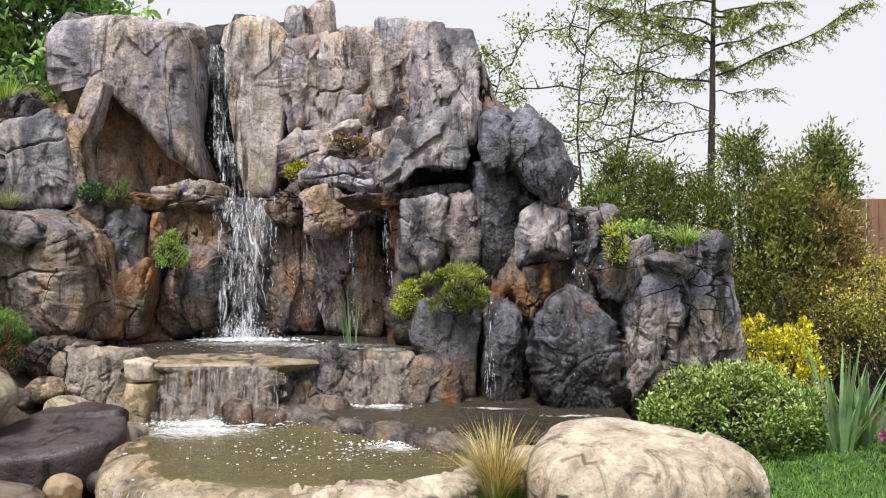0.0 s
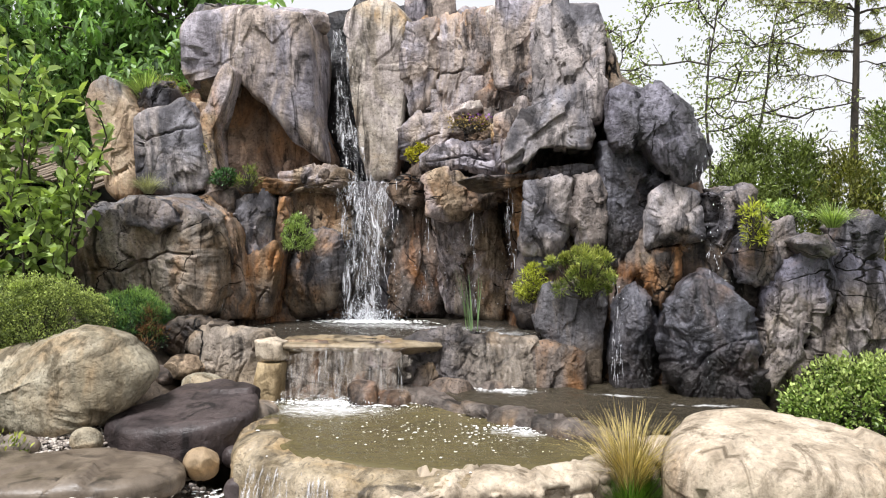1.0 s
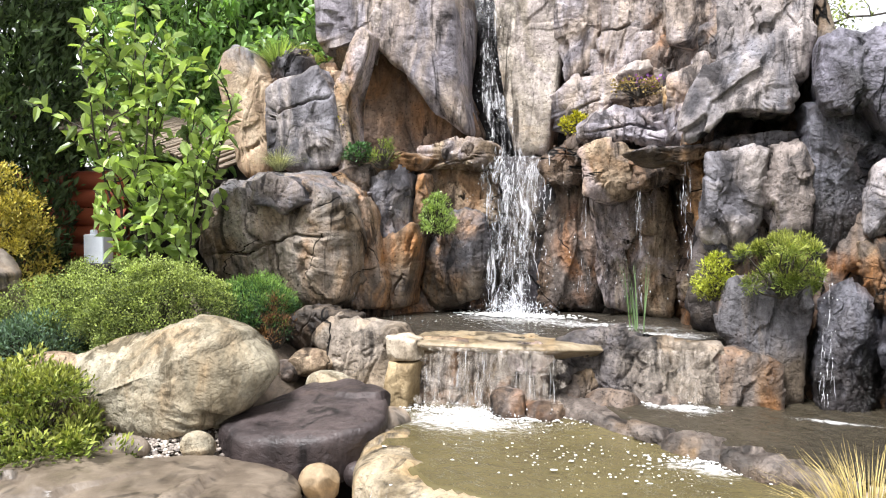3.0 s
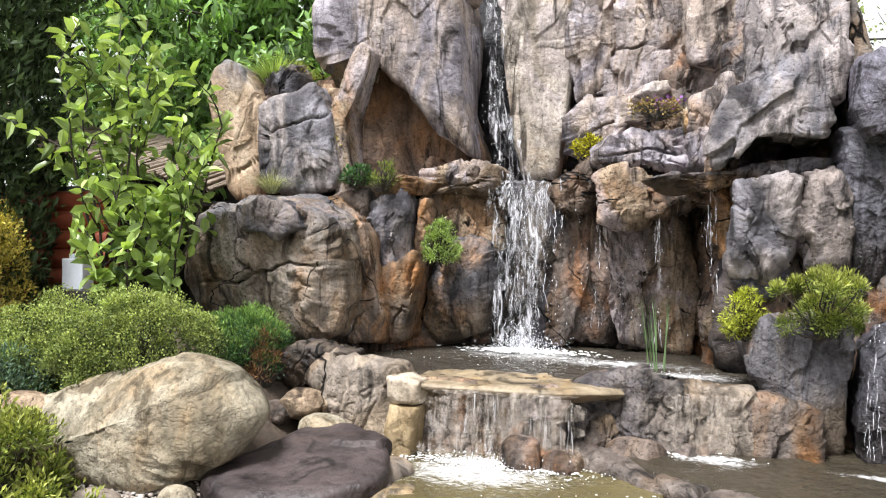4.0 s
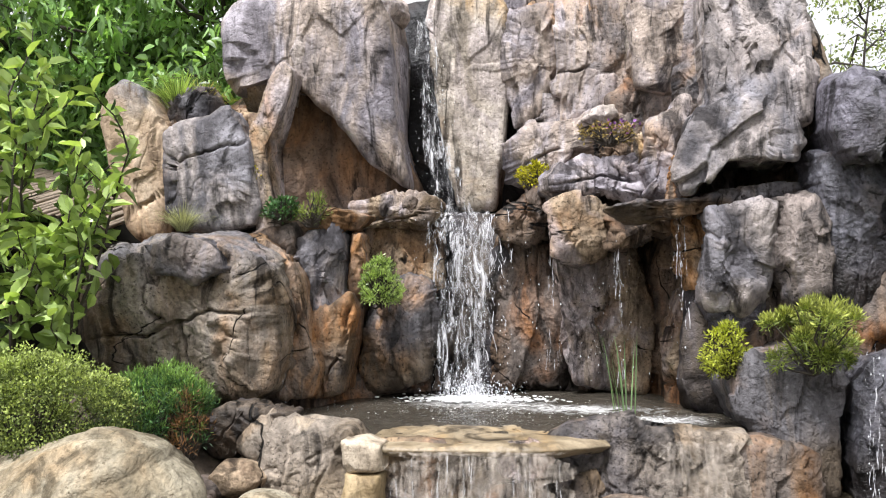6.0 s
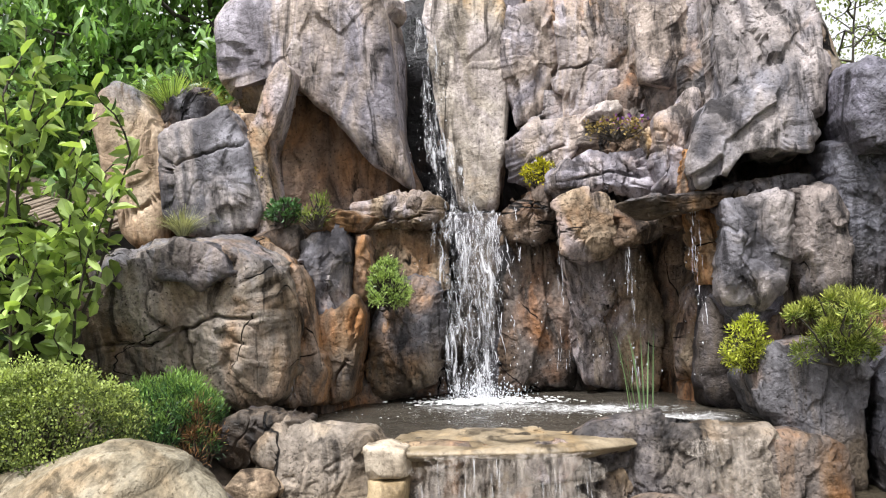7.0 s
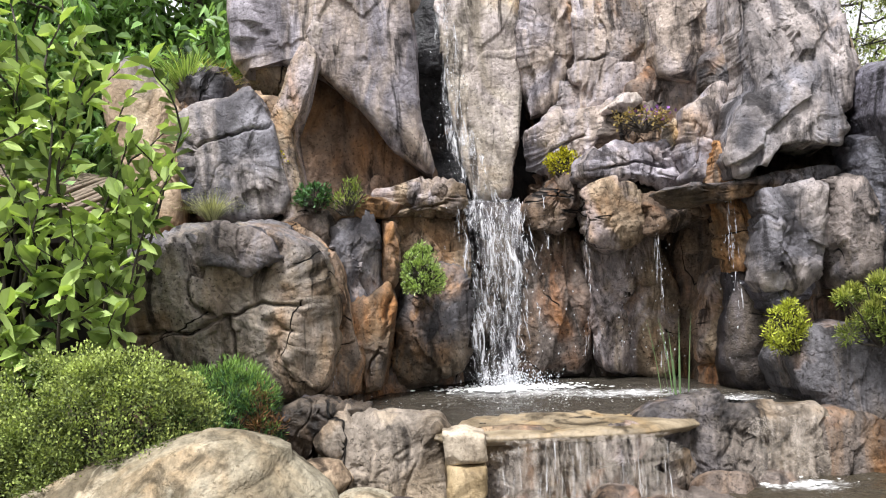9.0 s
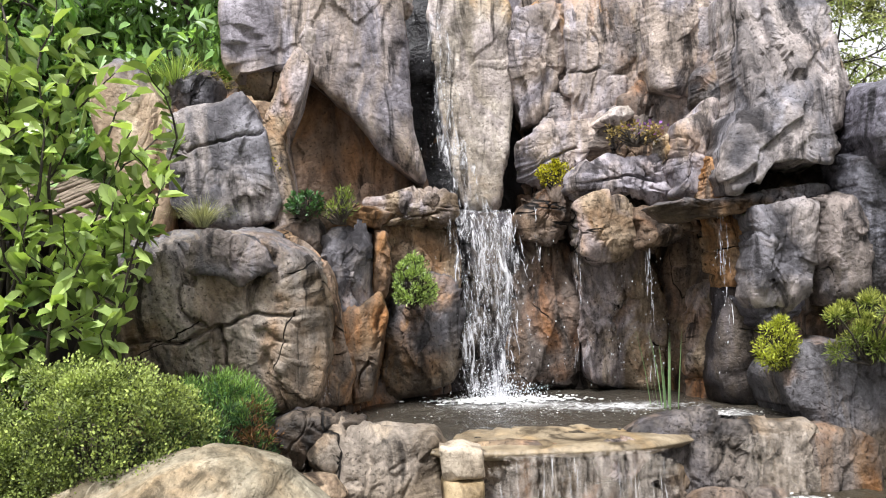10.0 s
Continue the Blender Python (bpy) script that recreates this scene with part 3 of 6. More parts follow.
def rock_mesh(name, material, y, front, back, box, lean, turn, outline, rough=1.0, block=0.7, crack=1.0, flute=0.0, grid=0, cuts=18, bite=0.34, grow=0.045, cracks=()):
    """A closed rock whose outline in elevation is given; it swells by front towards the south and by back towards the north."""
    SEED[0] += 7
    box += 5.0
    cx, cz = area_middle(outline)
    table_a = np.linspace(-math.pi, math.pi, 361)
    table_r = outline_radius(outline, cx, cz, table_a)
    kernel = np.array([1, 2, 3, 4, 3, 2, 1]) / 16
    table_r = np.convolve(np.concatenate([table_r[-4:-1], table_r, table_r[1:4]]), kernel, "valid")
    size = max(max(p[0] for p in outline) - min(p[0] for p in outline), max(p[1] for p in outline) - min(p[1] for p in outline))
    n = 2 * int(min(46, max(14, size / 0.028))) if not grid else 2 * (grid // 2)
    d, quads = face_grid(n, max(6, n // 8))
    d = d.copy()
    d[:, 1] -= 0.35 * (1 - d[:, 1] ** 2)
    flat = np.sqrt(np.maximum(1 - d[:, 1] ** 2, 0)) / np.maximum(np.hypot(d[:, 0], d[:, 2]), 1e-6)
    d[:, 0], d[:, 2] = d[:, 0] * flat, d[:, 2] * flat
    s0, c0 = np.hypot(d[:, 0], d[:, 2]), np.abs(d[:, 1])
    k = (s0 ** box + c0 ** box) ** (-1 / box)
    angle = np.arctan2(d[:, 2], d[:, 0])
    r = (np.interp(angle, table_a, table_r) + grow) * s0 * k
    x, z = cx + r * np.cos(angle), cz + r * np.sin(angle)
    yy = y + np.where(d[:, 1] < 0, -front, back) * c0 * k + lean * (z - cz) + turn * (x - cx)
    v = np.stack([x, yy, z], 1)
    block = min(block, 0.5 * min(max(p[0] for p in outline) - min(p[0] for p in outline), max(p[1] for p in outline) - min(p[1] for p in outline)))
    reach = np.array([max(p[0] for p in outline) - min(p[0] for p in outline), 2 * front, max(p[1] for p in outline) - min(p[1] for p in outline)]) / 2
    v = chiselled(v, np.array([cx, y, cz]), reach, SEED[0], cuts, bite)
    v = weathered(v, quads, SEED[0], rough, block, crack, flute)
    for line in cracks:
        v = cleft(v, line)
    return mesh_of(name, v, quads, material)


def boulder_mesh(name, material, at, size, turn=0.0, box=2.4, rough=0.6, crack=0.3, grid=30, flat=0.0, block=0.6):
    """A loose rounded stone resting with its foot at at."""
    SEED[0] += 7
    d, quads = ball_grid(grid)
    k = (np.abs(d) ** box).sum(1) ** (-1 / box)
    v = d * k[:, None]
    v[:, 2] = np.where(v[:, 2] > 1 - flat, (1 - flat) + (v[:, 2] - 1 + flat) * 0.25, v[:, 2]) if flat else v[:, 2]
    v = chiselled(v, np.zeros(3), np.ones(3), SEED[0], 10, 0.16, 0.0) * np.array(size) / 2
    scale = float(min(size)) / 0.5
    v = weathered(v / max(scale, 0.2), quads, SEED[0], rough, block, crack) * max(scale, 0.2)
    c, s = math.cos(radians(turn)), math.sin(radians(turn))
    v = np.stack([v[:, 0] * c - v[:, 1] * s, v[:, 0] * s + v[:, 1] * c, v[:, 2]], 1)
    v += np.array(at) + np.array([0, 0, size[2] / 2])
    return mesh_of(name, v, quads, material)


def unit(v):
    return v / np.maximum(np.linalg.norm(v, axis=1), 1e-9)[:, None]


def leaf_mesh(name, at, way, length, width, material, fold=0.25, round_leaf=False, droop=0.0):
    """Many leaves in one mesh: at is each one's base, way its direction; each is folded along its rib."""
    at, way = np.asarray(at, float), unit(np.asarray(way, float))
    n = len(at)
    length, width = np.broadcast_to(length, n)[:, None], np.broadcast_to(width, n)[:, None]
    side = unit(np.cross(way, unit(rng.normal(size=(n, 3)) + np.array([0, 0, 1.2]))))
    up = np.cross(side, way)
    tip = at + way * length - np.array([0, 0, 1.0]) * droop * length
    if round_leaf:
        a, b = at + way * length * 0.3, at + way * length * 0.68 - np.array([0, 0, 1.0]) * droop * 0.35 * length
        lift = up * width * fold
        v = np.stack([at, a + side * width * 0.5 + lift, b + side * width * 0.42 + lift, tip, b - side * width * 0.42 + lift, a - side * width * 0.5 + lift], 1)
        f = np.array([[0, 1, 2, 3], [0, 3, 4, 5]])
        k = 6
    else:
        mid = at + way * length * 0.45
        lift = up * width * fold
        v = np.stack([at, mid + side * width * 0.5 + lift, tip, mid - side * width * 0.5 + lift], 1)
        f = np.array([[0, 1, 2], [0, 2, 3]])
        k = 4
    faces = (np.arange(n)[:, None, None] * k + f[None]).reshape(-1, f.shape[1])
    return mesh_of(name, v.reshape(-1, 3), faces, material, False)


def blade_mesh(name, at, way, length, width, bend, material):
    """Grass blades of three bent lengths, tapering to a point."""
    at, way = np.asarray(at, float), unit(np.asarray(way, float))
    n = len(at)
    length, width, bend = [np.broadcast_to(a, n)[:, None] for a in (length, width, bend)]
    flat = way.copy()
    flat[:, 2] = 0
    flat = unit(flat + 1e-4)
    side = unit(np.cross(way, np.array([0, 0, 1.0])) + 1e-6)
    rows = []
    for k, t in enumerate((0, 0.4, 0.75, 1.0)):
        p = at + way * length * t + flat * length * bend * t * t - np.array([0, 0, 1.0]) * length * bend * 0.6 * t ** 3
        w = width * (0.5, 0.5, 0.32, 0.03)[k]
        rows += [p - side * w, p + side * w]
    v = np.stack(rows, 1)
    f = np.array([[0, 1, 3, 2], [2, 3, 5, 4], [4, 5, 7, 6]])
    faces = (np.arange(n)[:, None, None] * 8 + f[None]).reshape(-1, 4)
    return mesh_of(name, v.reshape(-1, 3), faces, material, False)


def tubes_mesh(name, paths, material, sides=6):
    """Tapered tubes along paths of (x, y, z, radius)."""
    verts, faces = [], []
    for path in paths:
        path = np.asarray(path, float)
        p, r = path[:, :3], path[:, 3]
        tang = unit(np.gradient(p, axis=0))
        ref = np.array([1.0, 0, 0]) if abs(tang[0, 0]) < 0.8 else np.array([0, 1.0, 0])
        a = unit(np.cross(tang, ref))
        b = np.cross(tang, a)
        base = len(verts)
        for i in range(len(p)):
            for k in range(sides):
                q = 2 * math.pi * k / sides
                verts.append(p[i] + r[i] * (math.cos(q) * a[i] + math.sin(q) * b[i]))
        for i in range(len(p) - 1):
            for k in range(sides):
                k2 = (k + 1) % sides
                faces.append((base + i * sides + k, base + i * sides + k2, base + (i + 1) * sides + k2, base + (i + 1) * sides + k))
    return mesh_of(name, np.array(verts), np.array(faces), material)


def bent(a, b, r0, r1, wobble, steps=7):
    """A path of (x, y, z, radius) from a to b, bent at random."""
    t = np.linspace(0, 1, steps)
    a, b = np.array(a, float), np.array(b, float)
    p = a + (b - a) * t[:, None]
    off = np.cumsum(rng.normal(size=(steps, 3)), 0) * wobble / math.sqrt(steps)
    off -= off[0]
    return np.column_stack([p + off, r0 + (r1 - r0) * t])

# ---- ground ----
def smooth(a, b, x):
    t = np.clip((x - a) / (b - a), 0, 1)
    return t * t * (3 - 2 * t)


def ground_z(x, y):
    """Height of the ground: level lawn, a planted bank to the north-west, the stream's bed and the basin's pit."""
    x, y = np.asarray(x, float), np.asarray(y, float)
    z = 0.55 * smooth(4.7, 6.6, y) * smooth(-2.9, -3.6, x)
    z = z + 0.25 * smooth(7.5, 9.5, y)
    bed = np.exp(-(((x + 1.95) / 0.42) ** 2 + ((y - 4.5) / 0.75) ** 2))
    pit = smooth(2.0, 1.2, np.hypot((x + 0.9) / 1.15, (y - 6.0) / 0.95))
    return z - 0.32 * bed - 0.35 * pit


ticks = np.concatenate([-np.geomspace(400, 9, 14), np.arange(-8.5, 8.6, 0.16), np.geomspace(9, 400, 14)])
gx, gy = np.meshgrid(ticks, ticks + 5)
gv = np.column_stack([gx.ravel(), gy.ravel(), ground_z(gx.ravel(), gy.ravel())])
near = np.hypot(gv[:, 0], gv[:, 1] - 5) < 9
gv[:, 2] += np.where(near, 0.025 * fbm(gv * 2.2, 3, 4), 0)
w = len(ticks)
gi = np.arange(w * w).reshape(w, w)
gf = np.stack([gi[:-1, :-1], gi[:-1, 1:], gi[1:, 1:], gi[1:, :-1]], -1).reshape(-1, 4)
tagged(new("ground", mesh_of("ground", gv, gf, "soil")), "brown bare soil of the garden bed", "ground", kind="structure")

# lawn, a sheet laid on the soil to the south-east
lx, ly = np.meshgrid(np.linspace(0.6, 9, 60), np.linspace(-4, 7.0, 80))
lx = lx + np.where(ly > 5, (ly - 5) * 0.9 * (1 - (lx - 0.6) / 8.4), 0)
lv = np.column_stack([lx.ravel(), ly.ravel(), ground_z(lx.ravel(), ly.ravel()) + 0.03])
li = np.arange(60 * 80).reshape(80, 60)
lf = np.stack([li[:-1, :-1], li[:-1, 1:], li[1:, 1:], li[1:, :-1]], -1).reshape(-1, 4)
tagged(new("lawn", mesh_of("lawn", lv, lf, "turf")), "short green lawn beside the boulder", "lawn", kind="structure")

def smooth_path(points, steps):
    p = np.array([points[0]] + list(points) + [points[-1]], float)
    out = []
    for i in range(1, len(p) - 2):
        for t in np.linspace(0, 1, steps, endpoint=False):
            a, b, c, d = p[i - 1:i + 3]
            out.append(0.5 * (2 * b + (c - a) * t + (2 * a - 5 * b + 4 * c - d) * t * t + (3 * b - a - 3 * c + d) * t ** 3))
    return np.array(out + [p[-2]])


# ---- the rockwork ----
cliff = thing("rock_waterfall", "weathered grey and tan artificial rock cliff with wet ledges", "rock wall")


STONES = {"orange": "rust-stained orange rock", "rust": "rusty brown rock", "rust_wet": "wet rust-brown rock", "cave_rust": "rusty brown back of the hollow", "pale": "pale lime-washed rock",
          "pale_cap": "pale tan upright rock with a dark top", "tan": "tan water-worn rock", "tan_wet": "wet tan rock", "slate": "dark slate-grey rock", "slate_wet": "wet slate-grey rock",
          "slate_dark": "nearly black wet rock", "slate_tan": "slate-topped tan rock", "ashlar": "smooth slate-grey rock face", "brown": "dark brown wet rock", "dark": "dark wet rock, shade-toned where it backs a gap",
          "cream": "cream-coloured block", "ochre_wet": "wet ochre-yellow stone", "rim_slate": "wet dark rim of the pool", "rim_tan": "tan rim of the pool", "slate_pale": "pale fluted rock with a grey top"}


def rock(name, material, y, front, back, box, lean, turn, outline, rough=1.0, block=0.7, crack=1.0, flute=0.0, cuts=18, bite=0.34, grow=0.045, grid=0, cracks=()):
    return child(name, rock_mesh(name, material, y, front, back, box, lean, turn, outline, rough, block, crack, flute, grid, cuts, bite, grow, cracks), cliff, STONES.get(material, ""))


rock("wall_slab", "pale_cap", 8.00, 0.13, 0.35, 2.6, 0.00, 0.00, [(-4.96, 2.94), (-4.9, 3.15), (-4.77, 3.22), (-4.62, 3.15), (-4.52, 2.99), (-4.43, 2.82), (-4.38, 2.56), (-4.4, 2.27), (-4.41, 1.95), (-4.64, 1.94), (-4.75, 2.06), (-4.78, 2.28), (-4.88, 2.53), (-4.94, 2.77)], rough=0.35, cuts=5, bite=0.1, grow=0.02, crack=0.2, cracks=[[(-4.7, 2.13), (-4.55, 2.24), (-4.36, 2.33)]])
rock("knob", "slate", 8.10, 0.16, 0.30, 2.6, 0.00, 0.00, [(-4.59, 2.96), (-4.49, 3.08), (-4.36, 3.15), (-4.25, 3.2), (-4.15, 3.18), (-4.08, 3.06), (-4.1, 2.89), (-4.41, 2.86)], grow=0.02)
rock("grey_block", "ashlar", 7.97, 0.16, 0.35, 3.6, 0.04, 0.00, [(-4.41, 2.78), (-4.28, 2.87), (-4.03, 2.88), (-3.88, 2.97), (-3.81, 2.88), (-3.73, 2.69), (-3.67, 2.41), (-3.6, 2.18), (-3.65, 2.04), (-3.96, 1.99), (-4.25, 2.02), (-4.38, 2.17), (-4.41, 2.47)], rough=0.4, cuts=6, bite=0.12, grow=0.02, crack=0.2, cracks=[[(-4.36, 2.49), (-4.2, 2.57), (-3.99, 2.6), (-3.87, 2.66), (-3.75, 2.68)], [(-4.32, 2.62), (-4.3, 2.25)]])
rock("block_seam", "tan", 8.12, 0.10, 0.30, 3.0, 0.00, 0.00, [(-4.71, 3.15), (-4.41, 2.88), (-4.29, 2.84), (-4.3, 1.93), (-4.77, 1.95), (-4.68, 2.42)], rough=0.6)
rock("niche_stone", "rust", 8.15, 0.08, 0.20, 2.4, 0.00, 0.00, [(-3.97, 3.02), (-3.77, 3.0), (-3.67, 2.91), (-3.69, 2.7), (-3.8, 2.7), (-3.88, 2.83)], grow=0.01)
rock("pillar", "tan", 8.05, 0.10, 0.30, 3.0, 0.12, 0.00, [(-3.66, 3.02), (-3.57, 3.23), (-3.5, 3.36), (-3.39, 3.26), (-3.43, 3.04), (-3.52, 2.95), (-3.57, 2.74), (-3.59, 2.51), (-3.57, 2.25), (-3.49, 2.08), (-3.47, 1.94), (-3.65, 1.95), (-3.68, 2.21), (-3.73, 2.45), (-3.77, 2.68), (-3.7, 2.85)], rough=0.45, cuts=4, bite=0.1, crack=0.2, grow=0.01)
rock("cave_wall", "cave_rust", 8.80, 0.10, 0.40, 2.4, 0.00, 0.00, [(-3.83, 3.35), (-3.02, 3.37), (-2.56, 2.4), (-2.76, 2.07), (-3.24, 2.03), (-3.71, 2.04), (-3.85, 2.48)], rough=0.45, crack=0.3, cuts=4, bite=0.08, grid=64)
rock("shelf", "orange", 8.05, 0.18, 0.40, 2.8, 0.00, 0.00, [(-3.55, 2.09), (-3.3, 2.11), (-2.96, 2.17), (-2.79, 2.1), (-2.92, 2.0), (-3.26, 1.98), (-3.56, 1.95)], grow=0.01)
rock("fall_ledge", "tan", 8.42, 0.20, 0.50, 2.6, 0.00, 0.00, [(-3.04, 2.21), (-2.77, 2.32), (-2.52, 2.33), (-2.32, 2.26), (-2.28, 2.11), (-2.38, 2.0), (-2.73, 2.01), (-3.0, 2.06)], rough=1.2, grow=0.01, cracks=[[(-2.94, 2.12), (-2.63, 2.08), (-2.37, 2.15)]])
rock("ledge_knob", "brown", 8.32, 0.12, 0.30, 2.4, 0.00, 0.00, [(-2.58, 2.23), (-2.49, 2.27), (-2.4, 2.23), (-2.42, 2.11), (-2.55, 2.1)], grow=0.0)
rock("big_boulder", "grey_tan", 7.35, 0.36, 0.60, 2.7, 0.08, 0.00, [(-4.59, 1.45), (-4.55, 1.68), (-4.48, 1.86), (-4.23, 1.91), (-3.78, 1.94), (-3.63, 1.89), (-3.41, 1.76), (-3.3, 1.61), (-3.23, 1.38), (-3.25, 1.12), (-3.35, 0.94), (-3.54, 0.83), (-3.8, 0.83), (-4.06, 0.9), (-4.28, 0.98), (-4.49, 1.11), (-4.58, 1.27)], flute=0.02, rough=1.0, bite=0.2, cracks=[[(-4.42, 1.25), (-4.24, 1.26), (-4.07, 1.23), (-3.92, 1.31), (-3.78, 1.35), (-3.64, 1.41), (-3.46, 1.38)], [(-4.09, 1.84), (-4.06, 1.63), (-4.06, 1.45), (-3.99, 1.37), (-3.91, 1.34)], [(-3.85, 1.33), (-3.81, 1.16), (-3.8, 0.96)], [(-3.56, 1.79), (-3.51, 1.68), (-3.35, 1.64), (-3.29, 1.54)]])
rock("boulder_cap", "slate", 7.02, 0.09, 0.30, 2.8, 0.10, 0.00, [(-4.05, 1.71), (-4.01, 1.86), (-3.85, 1.92), (-3.67, 1.9), (-3.55, 1.82), (-3.5, 1.69), (-3.59, 1.64), (-3.7, 1.59), (-3.87, 1.64), (-4.01, 1.65)], rough=0.7, cuts=10, bite=0.2, grow=0.0)
rock("gully", "orange", 7.62, 0.14, 0.40, 2.4, 0.00, 0.00, [(-3.74, 1.93), (-3.54, 1.95), (-3.35, 1.82), (-3.24, 1.61), (-3.17, 1.29), (-3.09, 0.98), (-3.14, 0.77), (-3.49, 0.78), (-3.31, 1.1), (-3.29, 1.37), (-3.39, 1.61), (-3.59, 1.83)], rough=0.5, flute=0.02, grow=0.02)
rock("slate_stone", "ashlar", 7.97, 0.20, 0.40, 3.0, 0.03, 0.00, [(-3.37, 1.85), (-3.25, 1.99), (-3.04, 2.06), (-2.98, 1.93), (-2.95, 1.64), (-2.96, 1.39), (-3.04, 1.26), (-3.17, 1.26), (-3.27, 1.43), (-3.34, 1.65)], grow=0.01)
rock("slate_foot", "tan_wet", 7.97, 0.18, 0.40, 2.8, 0.00, 0.00, [(-3.25, 1.31), (-3.13, 1.36), (-2.91, 1.52), (-2.85, 1.35), (-2.92, 1.02), (-2.98, 0.76), (-3.19, 0.71), (-3.33, 0.72), (-3.27, 1.03)], flute=0.02, grow=0.01, rough=0.5, cuts=6, bite=0.12, cracks=[[(-2.89, 1.4), (-2.96, 1.07), (-3.13, 0.76)]])
rock("niche_edge", "orange", 8.10, 0.12, 0.30, 2.8, 0.00, 0.00, [(-2.97, 1.99), (-2.86, 1.95), (-2.83, 1.77), (-2.86, 1.51), (-2.93, 1.41), (-2.98, 1.52)], grow=0.01)
rock("slate_stump", "slate_tan", 8.15, 0.20, 0.40, 2.8, 0.02, 0.00, [(-2.81, 1.46), (-2.73, 1.55), (-2.51, 1.63), (-2.36, 1.59), (-2.29, 1.5), (-2.29, 1.24), (-2.33, 0.99), (-2.39, 0.82), (-2.66, 0.71), (-2.85, 0.69), (-2.91, 0.87), (-2.87, 1.21)], flute=0.045, grow=0.01)
rock("niche_back", "rust", 8.50, 0.12, 0.40, 2.6, 0.00, 0.00, [(-2.97, 1.99), (-2.33, 2.04), (-2.3, 1.54), (-2.98, 1.51)])
rock("ridge", "grey", 8.58, 0.13, 0.40, 3.4, 0.20, 0.00, [(-1.78, 2.7), (-1.55, 2.8), (-1.3, 2.87), (-0.95, 2.98), (-0.86, 2.91), (-1.06, 2.76), (-1.3, 2.56), (-1.43, 2.43), (-1.62, 2.34), (-1.79, 2.38)], rough=0.9, grow=0.01, cracks=[[(-1.75, 2.43), (-1.55, 2.55), (-1.32, 2.65)]])
rock("fold", "pale", 8.34, 0.07, 0.30, 2.6, 0.08, 0.00, [(-3.55, 3.66), (-3.46, 3.69), (-3.39, 3.53), (-3.36, 3.3), (-3.39, 3.13), (-3.46, 3.22), (-3.49, 3.35), (-3.53, 3.49)], rough=0.5, flute=0.02, grow=0.0)
rock("fold", "pale", 8.34, 0.07, 0.30, 2.6, 0.08, 0.00, [(-3.38, 3.58), (-3.3, 3.47), (-3.23, 3.28), (-3.19, 3.08), (-3.27, 3.11), (-3.34, 3.26), (-3.38, 3.39)], rough=0.5, flute=0.02, grow=0.0)
rock("fold", "pale", 8.34, 0.07, 0.30, 2.6, 0.08, 0.00, [(-3.59, 3.35), (-3.52, 3.4), (-3.48, 3.22), (-3.51, 3.06), (-3.59, 3.09)], rough=0.5, flute=0.02, grow=0.0)
rock("head_flank", "grey_tan", 8.50, 0.18, 0.50, 3.0, 0.05, 0.00, [(-4.11, 4.11), (-3.59, 4.09), (-3.44, 3.4), (-3.5, 3.22), (-3.62, 3.27), (-3.73, 3.09), (-3.86, 3.03), (-4.01, 3.09), (-4.07, 3.37)], rough=0.8, grow=0.02)
rock("face_back", "face_brown", 8.70, 0.16, 0.40, 4.0, 0.02, -0.52, [(-1.53, 3.9), (-1.05, 3.9), (-0.41, 3.75), (0.05, 3.5), (0.07, 2.84), (-0.11, 2.23), (-0.88, 2.18), (-1.46, 2.24), (-1.58, 2.88)], rough=0.9, flute=0.05, cuts=8, bite=0.1, grid=90)
rock("upper_block", "grey", 8.92, 0.18, 0.40, 3.0, 0.05, 0.00, [(-1.73, 3.9), (-1.25, 3.9), (-1.27, 3.31), (-1.48, 2.98), (-1.71, 2.9), (-1.74, 3.42)], rough=0.9, crack=0.3)
rock("face_rib", "grey", 8.80, 0.16, 0.50, 3.4, 0.05, 0.00, [(-1.3, 3.9), (-0.77, 3.97), (-0.78, 3.55), (-0.81, 3.21), (-0.95, 3.02), (-1.31, 2.9)], flute=0.015, rough=0.85, bite=0.2, cuts=8, crack=0.3, cracks=[[(-1.32, 3.29), (-1.08, 3.33), (-0.85, 3.27)]])
rock("face_rib", "pale", 8.68, 0.14, 0.50, 3.0, 0.05, 0.00, [(-0.84, 3.97), (-0.61, 3.97), (-0.63, 3.51), (-0.68, 3.21), (-0.81, 3.27)], flute=0.015, rough=0.8, bite=0.22, grow=0.02)
rock("face_boss", "brown", 8.60, 0.14, 0.40, 3.0, 0.00, 0.00, [(-0.92, 3.08), (-0.64, 3.15), (-0.43, 3.11), (-0.38, 2.97), (-0.47, 2.76), (-0.75, 2.72), (-0.9, 2.84)], rough=1.1)
rock("face_rib", "grey", 8.45, 0.18, 0.50, 3.4, 0.05, -0.06, [(-0.69, 3.97), (-0.04, 3.97), (-0.06, 3.42), (-0.18, 3.02), (-0.39, 2.98), (-0.5, 3.07), (-0.7, 3.12)], flute=0.015, rough=0.85, bite=0.2, cuts=8, crack=0.3)
rock("face_cleft", "slate_tan", 8.15, 0.14, 0.50, 3.0, 0.03, 0.00, [(-0.43, 3.13), (-0.17, 3.34), (-0.14, 2.77), (-0.29, 2.61), (-0.4, 2.83)], rough=0.9)
rock("ledge_back", "brown", 8.50, 0.12, 0.40, 3.0, 0.00, 0.00, [(-1.36, 2.54), (-1.09, 2.76), (-0.86, 2.87), (-0.5, 2.74), (-0.51, 2.47), (-1.09, 2.51)], rough=1.1)
